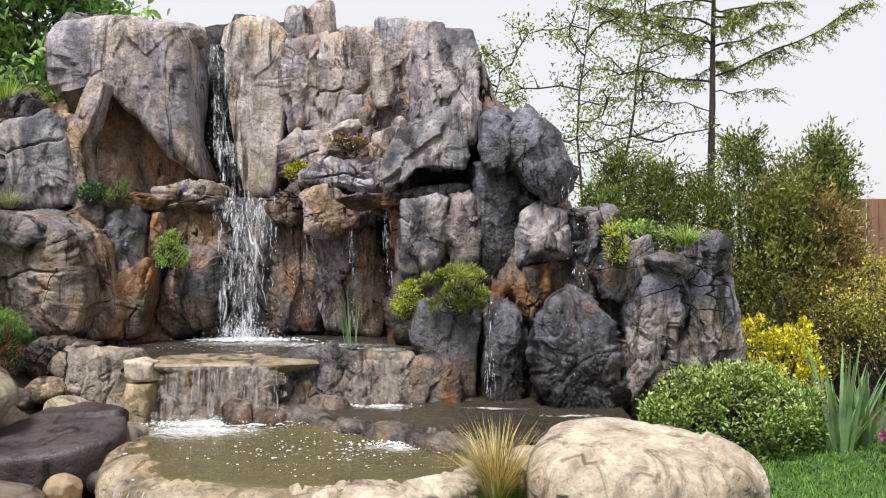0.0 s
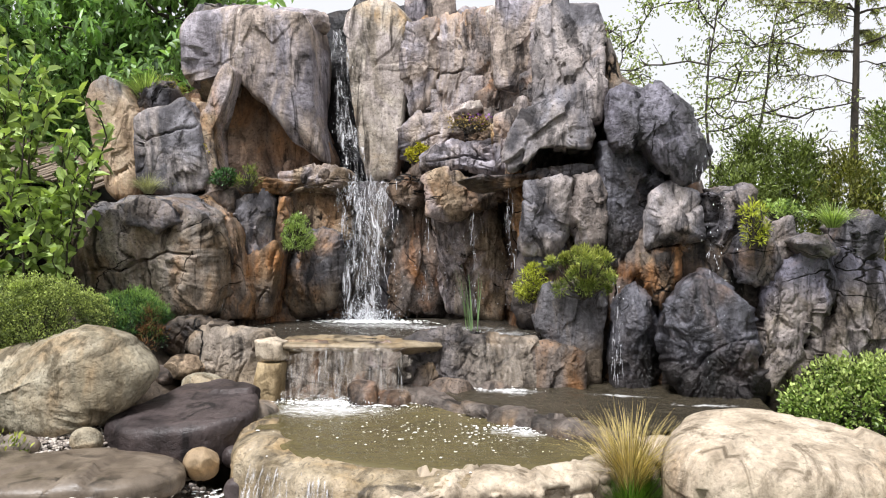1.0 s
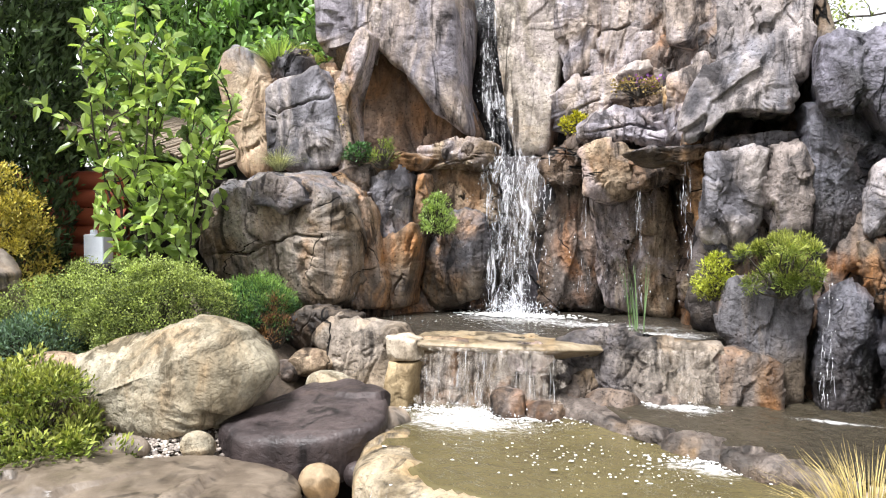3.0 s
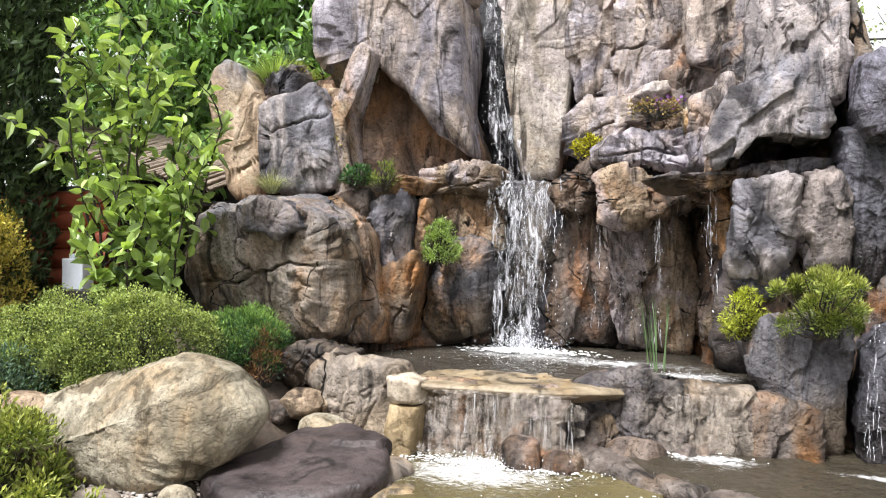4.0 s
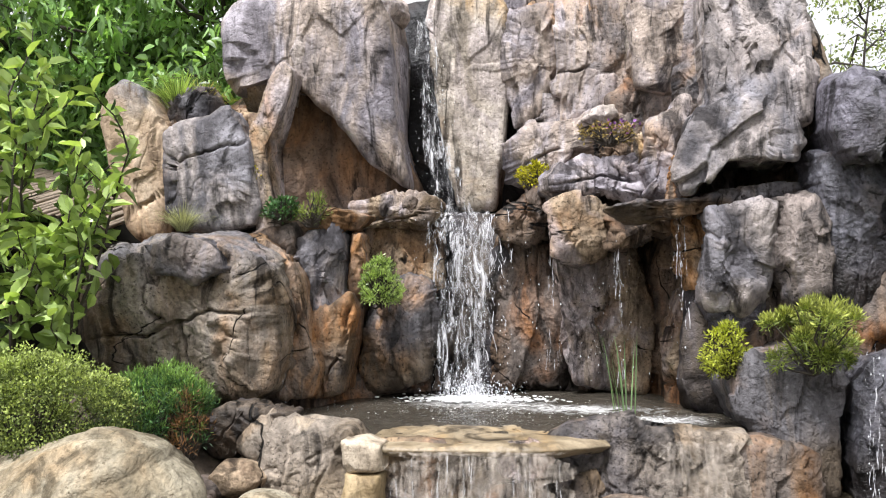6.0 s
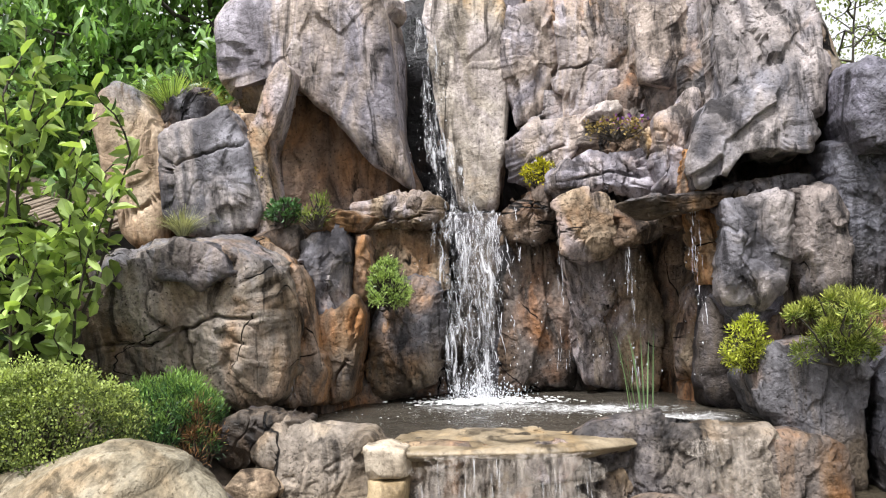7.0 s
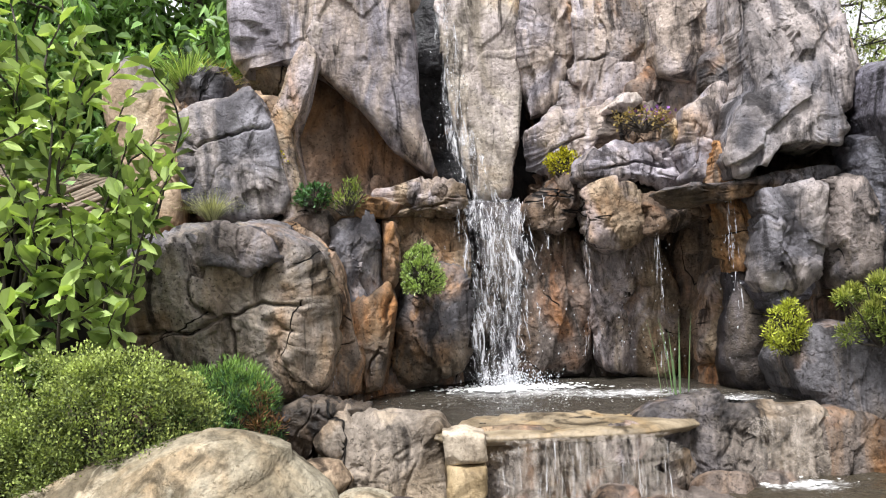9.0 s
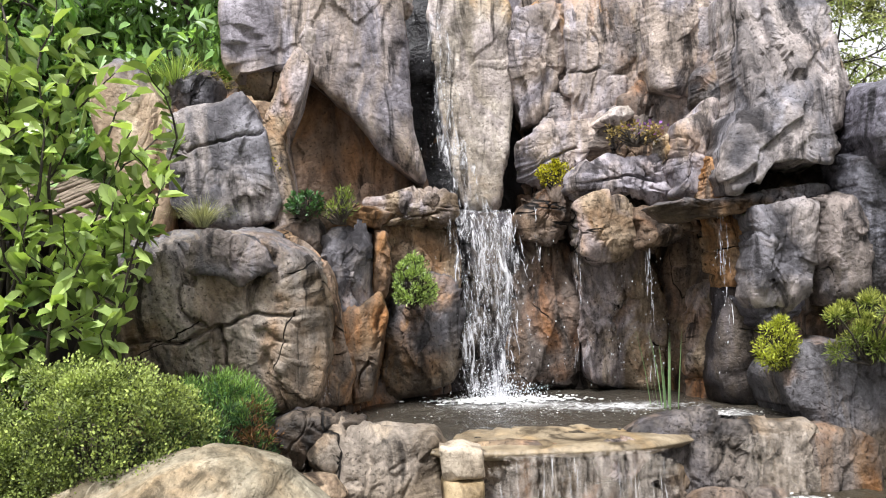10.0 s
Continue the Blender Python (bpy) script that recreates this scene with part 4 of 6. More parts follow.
rock("ledge_slab", "pale", 8.45, 0.12, 0.40, 3.0, 0.08, 0.00, [(-1.18, 2.82), (-1.02, 2.94), (-0.89, 2.97), (-0.86, 2.89), (-0.98, 2.83)], rough=0.6, grow=0.01)
rock("sedum_rock", "grey", 8.22, 0.14, 0.50, 3.6, 0.20, 0.00, [(-1.51, 2.32), (-1.36, 2.46), (-1.15, 2.53), (-0.95, 2.5), (-0.75, 2.54), (-0.62, 2.44), (-0.67, 2.24), (-0.8, 2.15), (-0.98, 2.27), (-1.19, 2.19), (-1.42, 2.19)], rough=1.0, bite=0.25, grow=0.01, cracks=[[(-1.21, 2.32), (-1.0, 2.36), (-0.75, 2.31)]])
rock("spur", "pale", 8.10, 0.10, 0.40, 3.4, 0.12, 0.00, [(-0.78, 2.63), (-0.72, 2.69), (-0.66, 2.65), (-0.63, 2.47), (-0.74, 2.44)], rough=0.7, grow=0.0)
rock("spur", "grey", 7.95, 0.14, 0.50, 3.4, 0.20, 0.00, [(-0.68, 2.69), (-0.54, 2.79), (-0.42, 2.88), (-0.38, 2.78), (-0.45, 2.6), (-0.36, 2.34), (-0.35, 2.21), (-0.58, 2.16), (-0.7, 2.2), (-0.73, 2.4)], rough=1.0, bite=0.25, grow=0.01)
rock("spur", "orange", 7.72, 0.10, 0.50, 3.0, 0.00, 0.00, [(-0.54, 2.46), (-0.43, 2.51), (-0.39, 2.29), (-0.44, 2.09), (-0.59, 2.08)], rough=0.8, grow=0.0)
rock("tall_rib", "ashlar", 7.75, 0.20, 0.90, 3.2, 0.30, 0.00, [(-0.29, 3.71), (-0.12, 3.8), (-0.07, 3.21), (-0.09, 2.69), (-0.15, 2.53), (-0.33, 2.48), (-0.41, 2.52), (-0.3, 2.74)], flute=0.01, rough=0.7, bite=0.12, grow=0.02, cuts=8, crack=0.3)
rock("tall_rib", "ashlar", 7.70, 0.20, 0.90, 3.4, 0.30, 0.00, [(-0.14, 3.8), (0.27, 3.7), (0.34, 3.35), (0.33, 2.95), (0.31, 2.61), (0.11, 2.58), (-0.15, 2.62), (-0.13, 3.2)], flute=0.01, rough=0.7, bite=0.12, grow=0.02, cuts=8, crack=0.3)
rock("nose", "ashlar", 7.48, 0.15, 0.80, 3.2, 0.25, 0.00, [(-0.56, 2.28), (-0.51, 2.47), (-0.41, 2.7), (-0.19, 2.79), (0.2, 2.8), (0.24, 2.45), (0.19, 2.34), (0.01, 2.36), (-0.24, 2.33), (-0.38, 2.22), (-0.5, 2.14)], rough=0.8, bite=0.2, cuts=10, crack=0.3, grow=0.01)
rock("rib_end", "grey_tan", 7.85, 0.16, 0.70, 3.0, 0.10, 0.00, [(0.37, 3.44), (0.45, 3.23), (0.52, 2.86), (0.55, 2.49), (0.45, 2.4), (0.37, 2.49), (0.37, 2.99)], rough=0.4, cuts=5, bite=0.1, crack=0.2)
rock("overhang_foot", "slate_tan", 7.50, 0.10, 0.50, 3.0, 0.10, 0.00, [(-1.03, 2.12), (-0.83, 2.04), (-0.57, 2.06), (-0.24, 2.17), (0.2, 2.22), (0.35, 2.2), (0.31, 2.14), (0.01, 2.1), (-0.38, 2.03), (-0.76, 1.97), (-1.02, 2.04)], rough=0.8, grow=0.0)
rock("step_stone", "brown", 8.42, 0.16, 0.50, 3.0, 0.05, 0.00, [(-1.86, 2.06), (-1.69, 2.23), (-1.49, 2.36), (-1.36, 2.23), (-1.39, 1.92), (-1.57, 1.82), (-1.79, 1.88)], rough=1.2, grow=0.01)
rock("boss_stone", "tan", 8.12, 0.15, 0.50, 3.2, 0.03, 0.00, [(-1.42, 2.15), (-1.21, 2.24), (-1.05, 2.2), (-0.95, 2.1), (-0.94, 1.89), (-1.02, 1.76), (-1.19, 1.68), (-1.4, 1.77)], bite=0.25, rough=1.0, grow=0.01)
rock("hood", "brown", 8.02, 0.18, 0.50, 2.6, 0.00, 0.00, [(-0.99, 2.12), (-0.69, 2.06), (-0.38, 2.03), (-0.41, 1.87), (-0.59, 1.96), (-0.83, 1.78), (-0.99, 1.82)], rough=1.3, grow=0.0)
rock("wet_column", "brown", 8.65, 0.16, 0.50, 2.8, 0.00, 0.00, [(-1.86, 1.92), (-1.34, 1.91), (-1.35, 1.19), (-1.33, 0.71), (-1.89, 0.73)], flute=0.04)
rock("tan_column", "tan", 8.52, 0.22, 0.50, 2.8, 0.00, 0.00, [(-1.36, 1.8), (-1.11, 1.72), (-0.94, 1.78), (-0.92, 1.46), (-1.11, 1.28), (-1.0, 1.01), (-0.94, 0.78), (-1.05, 0.72), (-1.25, 0.77), (-1.34, 1.2)], flute=0.02, grow=0.02, cracks=[[(-1.36, 1.61), (-1.34, 1.21), (-1.22, 0.85)]])
rock("mossy_column", "tan", 8.62, 0.20, 0.50, 2.8, 0.00, 0.00, [(-1.0, 1.83), (-0.68, 1.84), (-0.62, 1.36), (-0.67, 0.7), (-1.01, 0.71), (-1.07, 1.19)], flute=0.03)
rock("hollow_side", "tan", 8.15, 0.16, 0.50, 2.8, 0.00, 0.10, [(-0.57, 1.2), (-0.46, 1.49), (-0.33, 1.54), (-0.18, 1.57), (-0.12, 1.36), (-0.17, 0.85), (-0.23, 0.79), (-0.59, 0.82)], flute=0.03, grow=0.01)
rock("orange_pillar", "orange", 7.68, 0.12, 0.50, 3.0, 0.00, 0.00, [(-0.54, 2.04), (-0.27, 2.08), (-0.24, 1.77), (-0.33, 1.5), (-0.47, 1.51), (-0.5, 1.74)], flute=0.02, grow=0.01)
rock("slate_face", "ashlar", 7.40, 0.15, 0.60, 3.6, 0.02, 0.00, [(-0.38, 2.04), (-0.17, 2.06), (-0.03, 2.1), (0.05, 2.06), (0.05, 1.78), (-0.01, 1.52), (-0.17, 1.37), (-0.36, 1.38), (-0.43, 1.45), (-0.38, 1.76)], rough=0.8, bite=0.18, grow=0.01, cuts=9)
rock("face_chin", "slate_wet", 7.42, 0.14, 0.60, 3.2, 0.02, 0.00, [(-0.42, 1.44), (-0.24, 1.41), (-0.02, 1.53), (0.02, 1.38), (-0.09, 1.22), (-0.32, 1.25)], rough=1.2, grow=0.0)
rock("slate_side", "slate", 7.45, 0.16, 0.60, 3.2, 0.02, 0.00, [(0.06, 2.07), (0.29, 2.1), (0.32, 1.9), (0.24, 1.67), (0.08, 1.54), (0.04, 1.75)], rough=1.1, grow=0.01)
rock("pool_stone", "dark", 6.85, 0.20, 0.20, 2.5, 0.00, 0.00, [(-3.54, 0.63), (-3.51, 0.79), (-3.36, 0.87), (-3.12, 0.84), (-2.95, 0.79), (-3.03, 0.66), (-3.25, 0.67), (-3.32, 0.5), (-3.5, 0.5)], cuts=8, bite=0.15, grow=0.0, rough=0.5)
rock("rim_arch", "rim_tan", 6.75, 0.20, 0.12, 6.0, 0.15, 0.00, [(-3.32, 0.51), (-3.26, 0.67), (-3.12, 0.74), (-2.85, 0.78), (-2.56, 0.74), (-2.48, 0.64), (-2.5, 0.02), (-3.35, 0.04)], cuts=8, bite=0.12, rough=0.9, grow=0.0)
rock("lip_block", "cream", 6.46, 0.12, 0.15, 4.5, 0.00, 0.00, [(-2.54, 0.71), (-2.41, 0.72), (-2.31, 0.69), (-2.3, 0.55), (-2.52, 0.53)], rough=0.3, crack=0.0, cuts=6, bite=0.12, grow=0.0)
rock("rim_slate", "rim_slate", 6.90, 0.16, 0.12, 6.0, 0.15, 0.00, [(-1.39, 0.67), (-1.27, 0.74), (-1.1, 0.77), (-0.67, 0.73), (-0.61, 0.46), (-0.63, -0.0), (-1.41, 0.01)], cuts=8, bite=0.1, rough=1.0, flute=0.01, grow=0.0)
rock("fall_wedge", "pale", 9.15, 0.20, 0.40, 3.2, 0.05, 0.00, [(-2.48, 3.9), (-2.42, 3.32), (-2.32, 2.66), (-2.2, 2.21), (-1.88, 2.19), (-1.79, 2.97), (-1.74, 3.61), (-1.76, 4.04), (-1.94, 4.23), (-2.27, 4.23), (-2.44, 4.1)], flute=0.035, rough=0.4, crack=0.2, bite=0.12, grow=0.01, cuts=8)
# Wet backing of the cleft, coloured almost black to hold its shade.
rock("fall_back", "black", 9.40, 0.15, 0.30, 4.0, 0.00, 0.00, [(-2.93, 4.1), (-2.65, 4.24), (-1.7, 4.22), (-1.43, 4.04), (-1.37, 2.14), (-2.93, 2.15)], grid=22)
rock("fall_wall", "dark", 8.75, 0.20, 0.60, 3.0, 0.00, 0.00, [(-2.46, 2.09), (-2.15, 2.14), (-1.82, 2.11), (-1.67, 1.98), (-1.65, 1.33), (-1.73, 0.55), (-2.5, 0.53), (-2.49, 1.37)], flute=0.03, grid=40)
rock("shoulder", "slate_wet", 7.25, 0.30, 0.70, 3.2, 0.22, 0.02, [(0.32, 2.51), (0.34, 2.79), (0.47, 2.9), (0.77, 2.83), (0.99, 2.68), (1.15, 2.51), (1.15, 2.03), (0.91, 2.0), (0.74, 2.16), (0.62, 2.31), (0.39, 2.26)], rough=1.0, cuts=8, bite=0.16, grow=0.0)
rock("dark_flank", "slate_dark", 7.30, 0.16, 0.60, 3.0, 0.00, 0.00, [(0.3, 2.33), (0.78, 2.28), (0.8, 1.91), (0.69, 1.34), (0.34, 1.27), (0.27, 1.81)], rough=1.2)
rock("side_rib", "slate", 7.28, 0.16, 0.60, 3.0, 0.00, 0.00, [(0.05, 2.08), (0.27, 2.18), (0.33, 1.91), (0.31, 1.49), (0.11, 1.38), (0.02, 1.71)], rough=1.1, grow=0.01)
rock("low_block", "ashlar", 7.08, 0.18, 0.60, 3.4, 0.03, 0.00, [(0.69, 1.91), (0.83, 2.02), (1.1, 1.93), (1.15, 1.75), (1.13, 1.54), (0.98, 1.46), (0.65, 1.46)], rough=1.0, flute=0.02, grow=0.01)
rock("low_shoulder", "slate", 7.12, 0.18, 0.60, 2.8, 0.05, 0.00, [(1.08, 1.92), (1.28, 1.98), (1.5, 1.98), (1.61, 1.82), (1.58, 1.68), (1.43, 1.7), (1.38, 1.47), (1.16, 1.47)], rough=1.1, grow=0.01)
rock("buff_block", "tan_wet", 7.08, 0.14, 0.50, 2.8, 0.00, 0.00, [(0.61, 1.42), (0.95, 1.46), (0.97, 1.18), (0.8, 0.91), (0.63, 1.1)], rough=0.7, grow=0.01)
rock("wet_rib", "slate_dark", 7.00, 0.18, 0.60, 2.8, 0.00, 0.00, [(0.4, 0.95), (0.56, 1.12), (0.71, 0.97), (0.77, 0.67), (0.75, 0.15), (0.4, 0.15)], rough=1.0, flute=0.02)
rock("splash_boulder", "slate_dark", 6.80, 0.40, 0.60, 2.7, 0.14, 0.00, [(0.78, 0.98), (0.93, 1.2), (1.12, 1.25), (1.27, 1.13), (1.45, 0.95), (1.53, 0.7), (1.51, 0.26), (1.36, 0.16), (0.93, 0.19), (0.73, 0.7)], rough=1.2, cuts=14, bite=0.22, grow=0.01)
rock("end_cap", "slate", 6.78, 0.20, 0.50, 2.8, 0.12, 0.00, [(1.35, 1.56), (1.5, 1.62), (1.75, 1.71), (1.83, 1.56), (1.73, 1.3), (1.57, 1.19), (1.35, 1.19), (1.3, 1.42)], rough=1.1, grow=0.01)
rock("end_column", "slate_pale", 6.76, 0.20, 0.50, 3.0, 0.04, 0.00, [(1.56, 1.21), (1.78, 1.43), (2.01, 1.43), (2.12, 1.31), (2.04, 0.99), (1.87, 0.7), (1.65, 0.49), (1.56, 0.2), (1.45, 0.2), (1.49, 0.67)], rough=0.8, flute=0.06, bite=0.2, grow=0.01)
rock("end_brow", "slate", 6.62, 0.12, 0.40, 2.6, 0.10, 0.00, [(1.7, 1.52), (1.83, 1.56), (1.97, 1.53), (2.04, 1.42), (1.82, 1.4)], grow=0.01)
rock("end_knob", "slate", 6.85, 0.25, 0.50, 2.6, 0.10, 0.00, [(2.07, 1.59), (2.2, 1.75), (2.4, 1.75), (2.5, 1.56), (2.54, 1.3), (2.35, 1.26), (2.13, 1.44)], rough=1.1, grow=0.01)
rock("end_main", "slate_pale", 6.85, 0.22, 0.60, 3.2, 0.05, 0.10, [(2.09, 1.43), (2.5, 1.39), (2.54, 0.84), (2.51, 0.4), (2.44, 0.13), (1.52, 0.13), (1.67, 0.48), (1.89, 0.69), (2.07, 0.98)], rough=0.8, flute=0.07, bite=0.2, grow=0.01)
rock("pine_ledge", "slate_tan", 7.20, 0.22, 0.80, 3.2, 0.05, 0.00, [(-0.31, 0.94), (-0.2, 1.13), (0.08, 1.16), (0.35, 1.12), (0.36, 0.95), (0.31, 0.65), (0.29, 0.19), (-0.06, 0.19), (-0.1, 0.49), (-0.26, 0.78)], rough=0.7, flute=0.02, bite=0.15, cuts=10, grow=0.01)
rock("orange_spur", "orange", 8.20, 0.14, 0.40, 2.8, 0.00, 0.00, [(0.07, 3.79), (0.23, 3.8), (0.37, 3.68), (0.43, 3.19), (0.3, 3.14), (0.16, 3.42)], rough=0.6, grow=0.01)
# Backing plates: shade of the hollow and gaps is put into their colour.
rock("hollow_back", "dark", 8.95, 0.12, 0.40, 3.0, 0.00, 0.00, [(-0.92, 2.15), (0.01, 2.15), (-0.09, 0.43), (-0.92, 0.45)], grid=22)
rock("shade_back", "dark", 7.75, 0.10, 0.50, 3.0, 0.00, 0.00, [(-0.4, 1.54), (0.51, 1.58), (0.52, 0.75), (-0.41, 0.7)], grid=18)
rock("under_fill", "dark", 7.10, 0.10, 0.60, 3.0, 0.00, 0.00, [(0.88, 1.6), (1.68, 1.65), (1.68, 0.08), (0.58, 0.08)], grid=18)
rock("lip_left", "tan_wet", 6.55, 0.08, 0.12, 3.4, 0.00, 0.00, [(-2.35, 0.66), (-1.88, 0.64), (-1.91, 0.02), (-2.37, 0.03)], rough=0.5)
rock("lip_right", "tan_wet", 6.59, 0.08, 0.12, 3.2, 0.00, 0.00, [(-1.9, 0.62), (-1.44, 0.62), (-1.44, -0.01), (-1.93, -0)], rough=0.5)
rock("lip_bracket", "tan", 6.55, 0.10, 0.12, 3.0, 0.00, 0.00, [(-1.62, 0.63), (-1.45, 0.66), (-1.42, 0.58), (-1.49, 0.51), (-1.61, 0.53)])
rock("lip_base", "ochre_wet", 6.42, 0.14, 0.15, 4.0, 0.00, 0.00, [(-2.52, 0.53), (-2.31, 0.53), (-2.34, 0.09), (-2.53, 0.09)], rough=0.4, crack=0.0, cuts=6, bite=0.15, grow=0.0)
rock("cliff_head", "grey", 8.58, 0.28, 0.90, 3.2, 0.05, -0.03, [(-4.16, 3.82), (-4.04, 3.99), (-3.5, 4.04), (-2.78, 3.93), (-2.72, 3.82), (-2.7, 3.36), (-2.66, 2.82), (-2.52, 2.3), (-2.69, 2.4), (-2.9, 2.67), (-3.15, 2.97), (-3.47, 3.21), (-3.81, 3.27), (-3.98, 3.18), (-4.1, 3.36)], rough=0.4, bite=0.12, grow=0.02, grid=90, cuts=8, crack=0.3)
rock("rim_foot", "tan_wet", 6.75, 0.12, 0.12, 3.0, 0.00, 0.00, [(-1.26, 0.4), (-1.13, 0.46), (-1.06, 0.3), (-1.09, 0.11), (-1.3, 0.12)])
rock("rim_slate_end", "rim_tan", 6.92, 0.14, 0.12, 6.0, 0.10, 0.00, [(-0.73, 0.71), (-0.49, 0.71), (-0.26, 0.68), (-0.23, 0.45), (-0.25, -0.02), (-0.76, -0.01)], cuts=8, bite=0.1, rough=0.9, grow=0.0)
rock("rim_rust", "rust_wet", 6.95, 0.14, 0.15, 5.0, 0.10, 0.00, [(-0.32, 0.63), (-0.18, 0.69), (0.06, 0.66), (0.16, 0.57), (0.16, 0.33), (0.13, -0.02), (-0.34, -0.02)], cuts=8, bite=0.12, rough=0.9, flute=0.02, grow=0.0)

# the body of the rockwork behind its face
def rock_core(points, material):
    p = smooth_path(points, 12)
    t = unit(np.column_stack([np.gradient(p[:, 0]), np.gradient(p[:, 1])]))
    back = np.column_stack([-t[:, 1], t[:, 0]])
    up = np.linspace(0, 1, 50)
    rows = [np.column_stack([p[:, 0] + back[:, 0] * 0.12 * u, p[:, 1] + back[:, 1] * 0.12 * u, p[:, 2] * u]) for u in up]
    rows += [np.column_stack([p[:, 0] + back[:, 0] * (0.12 + w), p[:, 1] + back[:, 1] * (0.12 + w), p[:, 2] * u]) for w, u in ((0.3, 1.02), (0.6, 0.98), (0.75, 0.5), (0.8, 0.0))]
    v = np.stack(rows, 1)
    a, b = v.shape[:2]
    i = np.arange(a * b).reshape(a, b)
    q = np.stack([i[:-1, :-1], i[1:, :-1], i[1:, 1:], i[:-1, 1:]], -1).reshape(-1, 4)
    return mesh_of("core", weathered(v.reshape(-1, 3), q, 3, 1.4, 0.5), q, material)


child("core", rock_core([(-4.6, 8.15, 2.5), (-4.1, 8.55, 2.8), (-3.8, 8.95, 3.5), (-2.8, 9.3, 3.6), (-1.5, 9.3, 3.6), (-0.5, 9.0, 3.5), (0.1, 8.5, 3.2), (0.4, 7.8, 2.5), (0.8, 7.5, 2.3), (1.4, 7.3, 1.7), (2.2, 7.15, 1.4)], "brown"), cliff, "dark brown wet inner rock")

child("lower_core", rock_core([(-4.75, 7.65, 1.85), (-4.2, 7.55, 1.9), (-3.6, 7.65, 1.95), (-3.2, 7.90, 2.0), (-2.9, 8.20, 2.05), (-2.5, 8.65, 2.1), (-2.2, 8.95, 2.1), (-1.8, 8.90, 2.1), (-1.5, 8.75, 2.2), (-1.1, 8.75, 2.2), (-0.8, 8.85, 2.15), (-0.45, 8.15, 2.1), (-0.2, 7.65, 2.1), (0.2, 7.40, 2.1), (0.6, 7.15, 1.9), (1.2, 7.00, 1.6), (1.8, 6.90, 1.3)], "brown"), cliff, "brown wet inner rock of the lower tier")

# cap stones stacked on top behind the fall
for name, at, size, turn in (("cap_stone", (-1.72, 9.5, 3.85), (0.3, 0.3, 0.62), 10), ("cap_stone", (-1.42, 9.5, 3.85), (0.36, 0.3, 0.72), -15),
                             ("cap_stone", (-1.12, 9.55, 3.8), (0.3, 0.3, 0.45), 30), ("cap_stone", (-2.1, 9.35, 3.7), (0.6, 0.4, 0.4), 5),
                             ("cap_stone", (-2.95, 8.9, 3.82), (0.6, 0.5, 0.28), 15), ("cap_stone", (-3.6, 8.9, 3.85), (0.75, 0.5, 0.3), -10), ("cap_stone", (-4.0, 8.9, 3.78), (0.4, 0.4, 0.25), 0)):
    child(name, boulder_mesh(name, "grey", at, size, turn, 3.0, 1.0, 0.8, 20), cliff)

# ---- lower basin: a rounded rim of stone, run over by water ----
def swept_rock(name, path, profile, material, seed, rough=0.6, crack=0.8, block=0.4):
    """A bank of stone along a path in plan; profile: offset to the right of the way, and height."""
    t = unit(np.column_stack([np.gradient(path[:, 0]), np.gradient(path[:, 1])]))
    right = np.column_stack([t[:, 1], -t[:, 0]])
    prof = smooth_path(profile, 6)
    v = np.stack([np.column_stack([path[:, 0] + right[:, 0] * o, path[:, 1] + right[:, 1] * o, path[:, 2] + h]) for o, h in prof], 1)
    a, b = v.shape[:2]
    i = np.arange(a * b).reshape(a, b)
    q = np.stack([i[:-1, :-1], i[:-1, 1:], i[1:, 1:], i[1:, :-1]], -1).reshape(-1, 4)
    return mesh_of(name, weathered(v.reshape(-1, 3), q, seed, rough, block, crack), q, material)


lip = smooth_path([(-2.55, 6.62, 0.662), (-2.28, 6.5, 0.676), (-1.95, 6.5, 0.68), (-1.6, 6.54, 0.675), (-1.38, 6.6, 0.672), (-1.1, 6.82, 0.655)], 18)
child("lip_slab", swept_rock("lip_slab", lip, [(-0.85, -0.1), (-0.66, -0.02), (-0.48, 0.0), (-0.12, 0.005), (0.04, 0.006), (0.09, -0.008), (0.09, -0.03), (0.02, -0.06), (-0.1, -0.1)], "lip_wet", 21, 0.25, 0.0, 0.3), cliff, "pale water-worn lip of the pool")
basin = thing("stone_basin", "round stone basin with a wet algae-covered rim", "pond")
rim = smooth_path([(-2.35, 6.1, 0.16), (-2.2, 5.5, 0.18), (-1.98, 5.05, 0.18), (-1.55, 4.68, 0.18), (-0.95, 4.5, 0.185), (-0.55, 4.55, 0.19)], 22)
child("rim", swept_rock("rim", rim, [(-0.55, -0.3), (-0.33, -0.03), (-0.1, 0.04), (0.08, 0.0), (0.14, -0.12), (0.17, -0.55)], "algae_rim", 5, 0.45, 0.0), basin)
wall = smooth_path([(-0.66, 4.6), (-0.3, 4.66), (-0.02, 4.8), (0.2, 5.02), (0.36, 5.3), (0.62, 5.55), (0.95, 5.75), (1.3, 5.92)], 2)
for k, (x, y) in enumerate(wall):
    turn = 8 + 4 * k
    wide, high = 0.15 + 0.06 * ((k * 5) % 4) / 3, 0.2 + 0.05 * ((k * 7) % 3)
    child("wall_stone", boulder_mesh("wall_stone", "cream", (x, y, 0.19 - high + 0.02 * ((k * 3) % 3) - 0.02), (wide, 0.4 - 0.05 * (k % 2), high), turn, 7, 0.5, 0.2, 20), basin, "pale cracked wall stone")
    if k < 10:
        child("wall_stone", boulder_mesh("wall_stone", "buff", (x + 0.07, y - 0.04, -0.25), (wide + 0.06, 0.36, 0.48 - high), turn + 10, 7, 0.5, 0.2, 16), basin, "pale cracked wall stone")
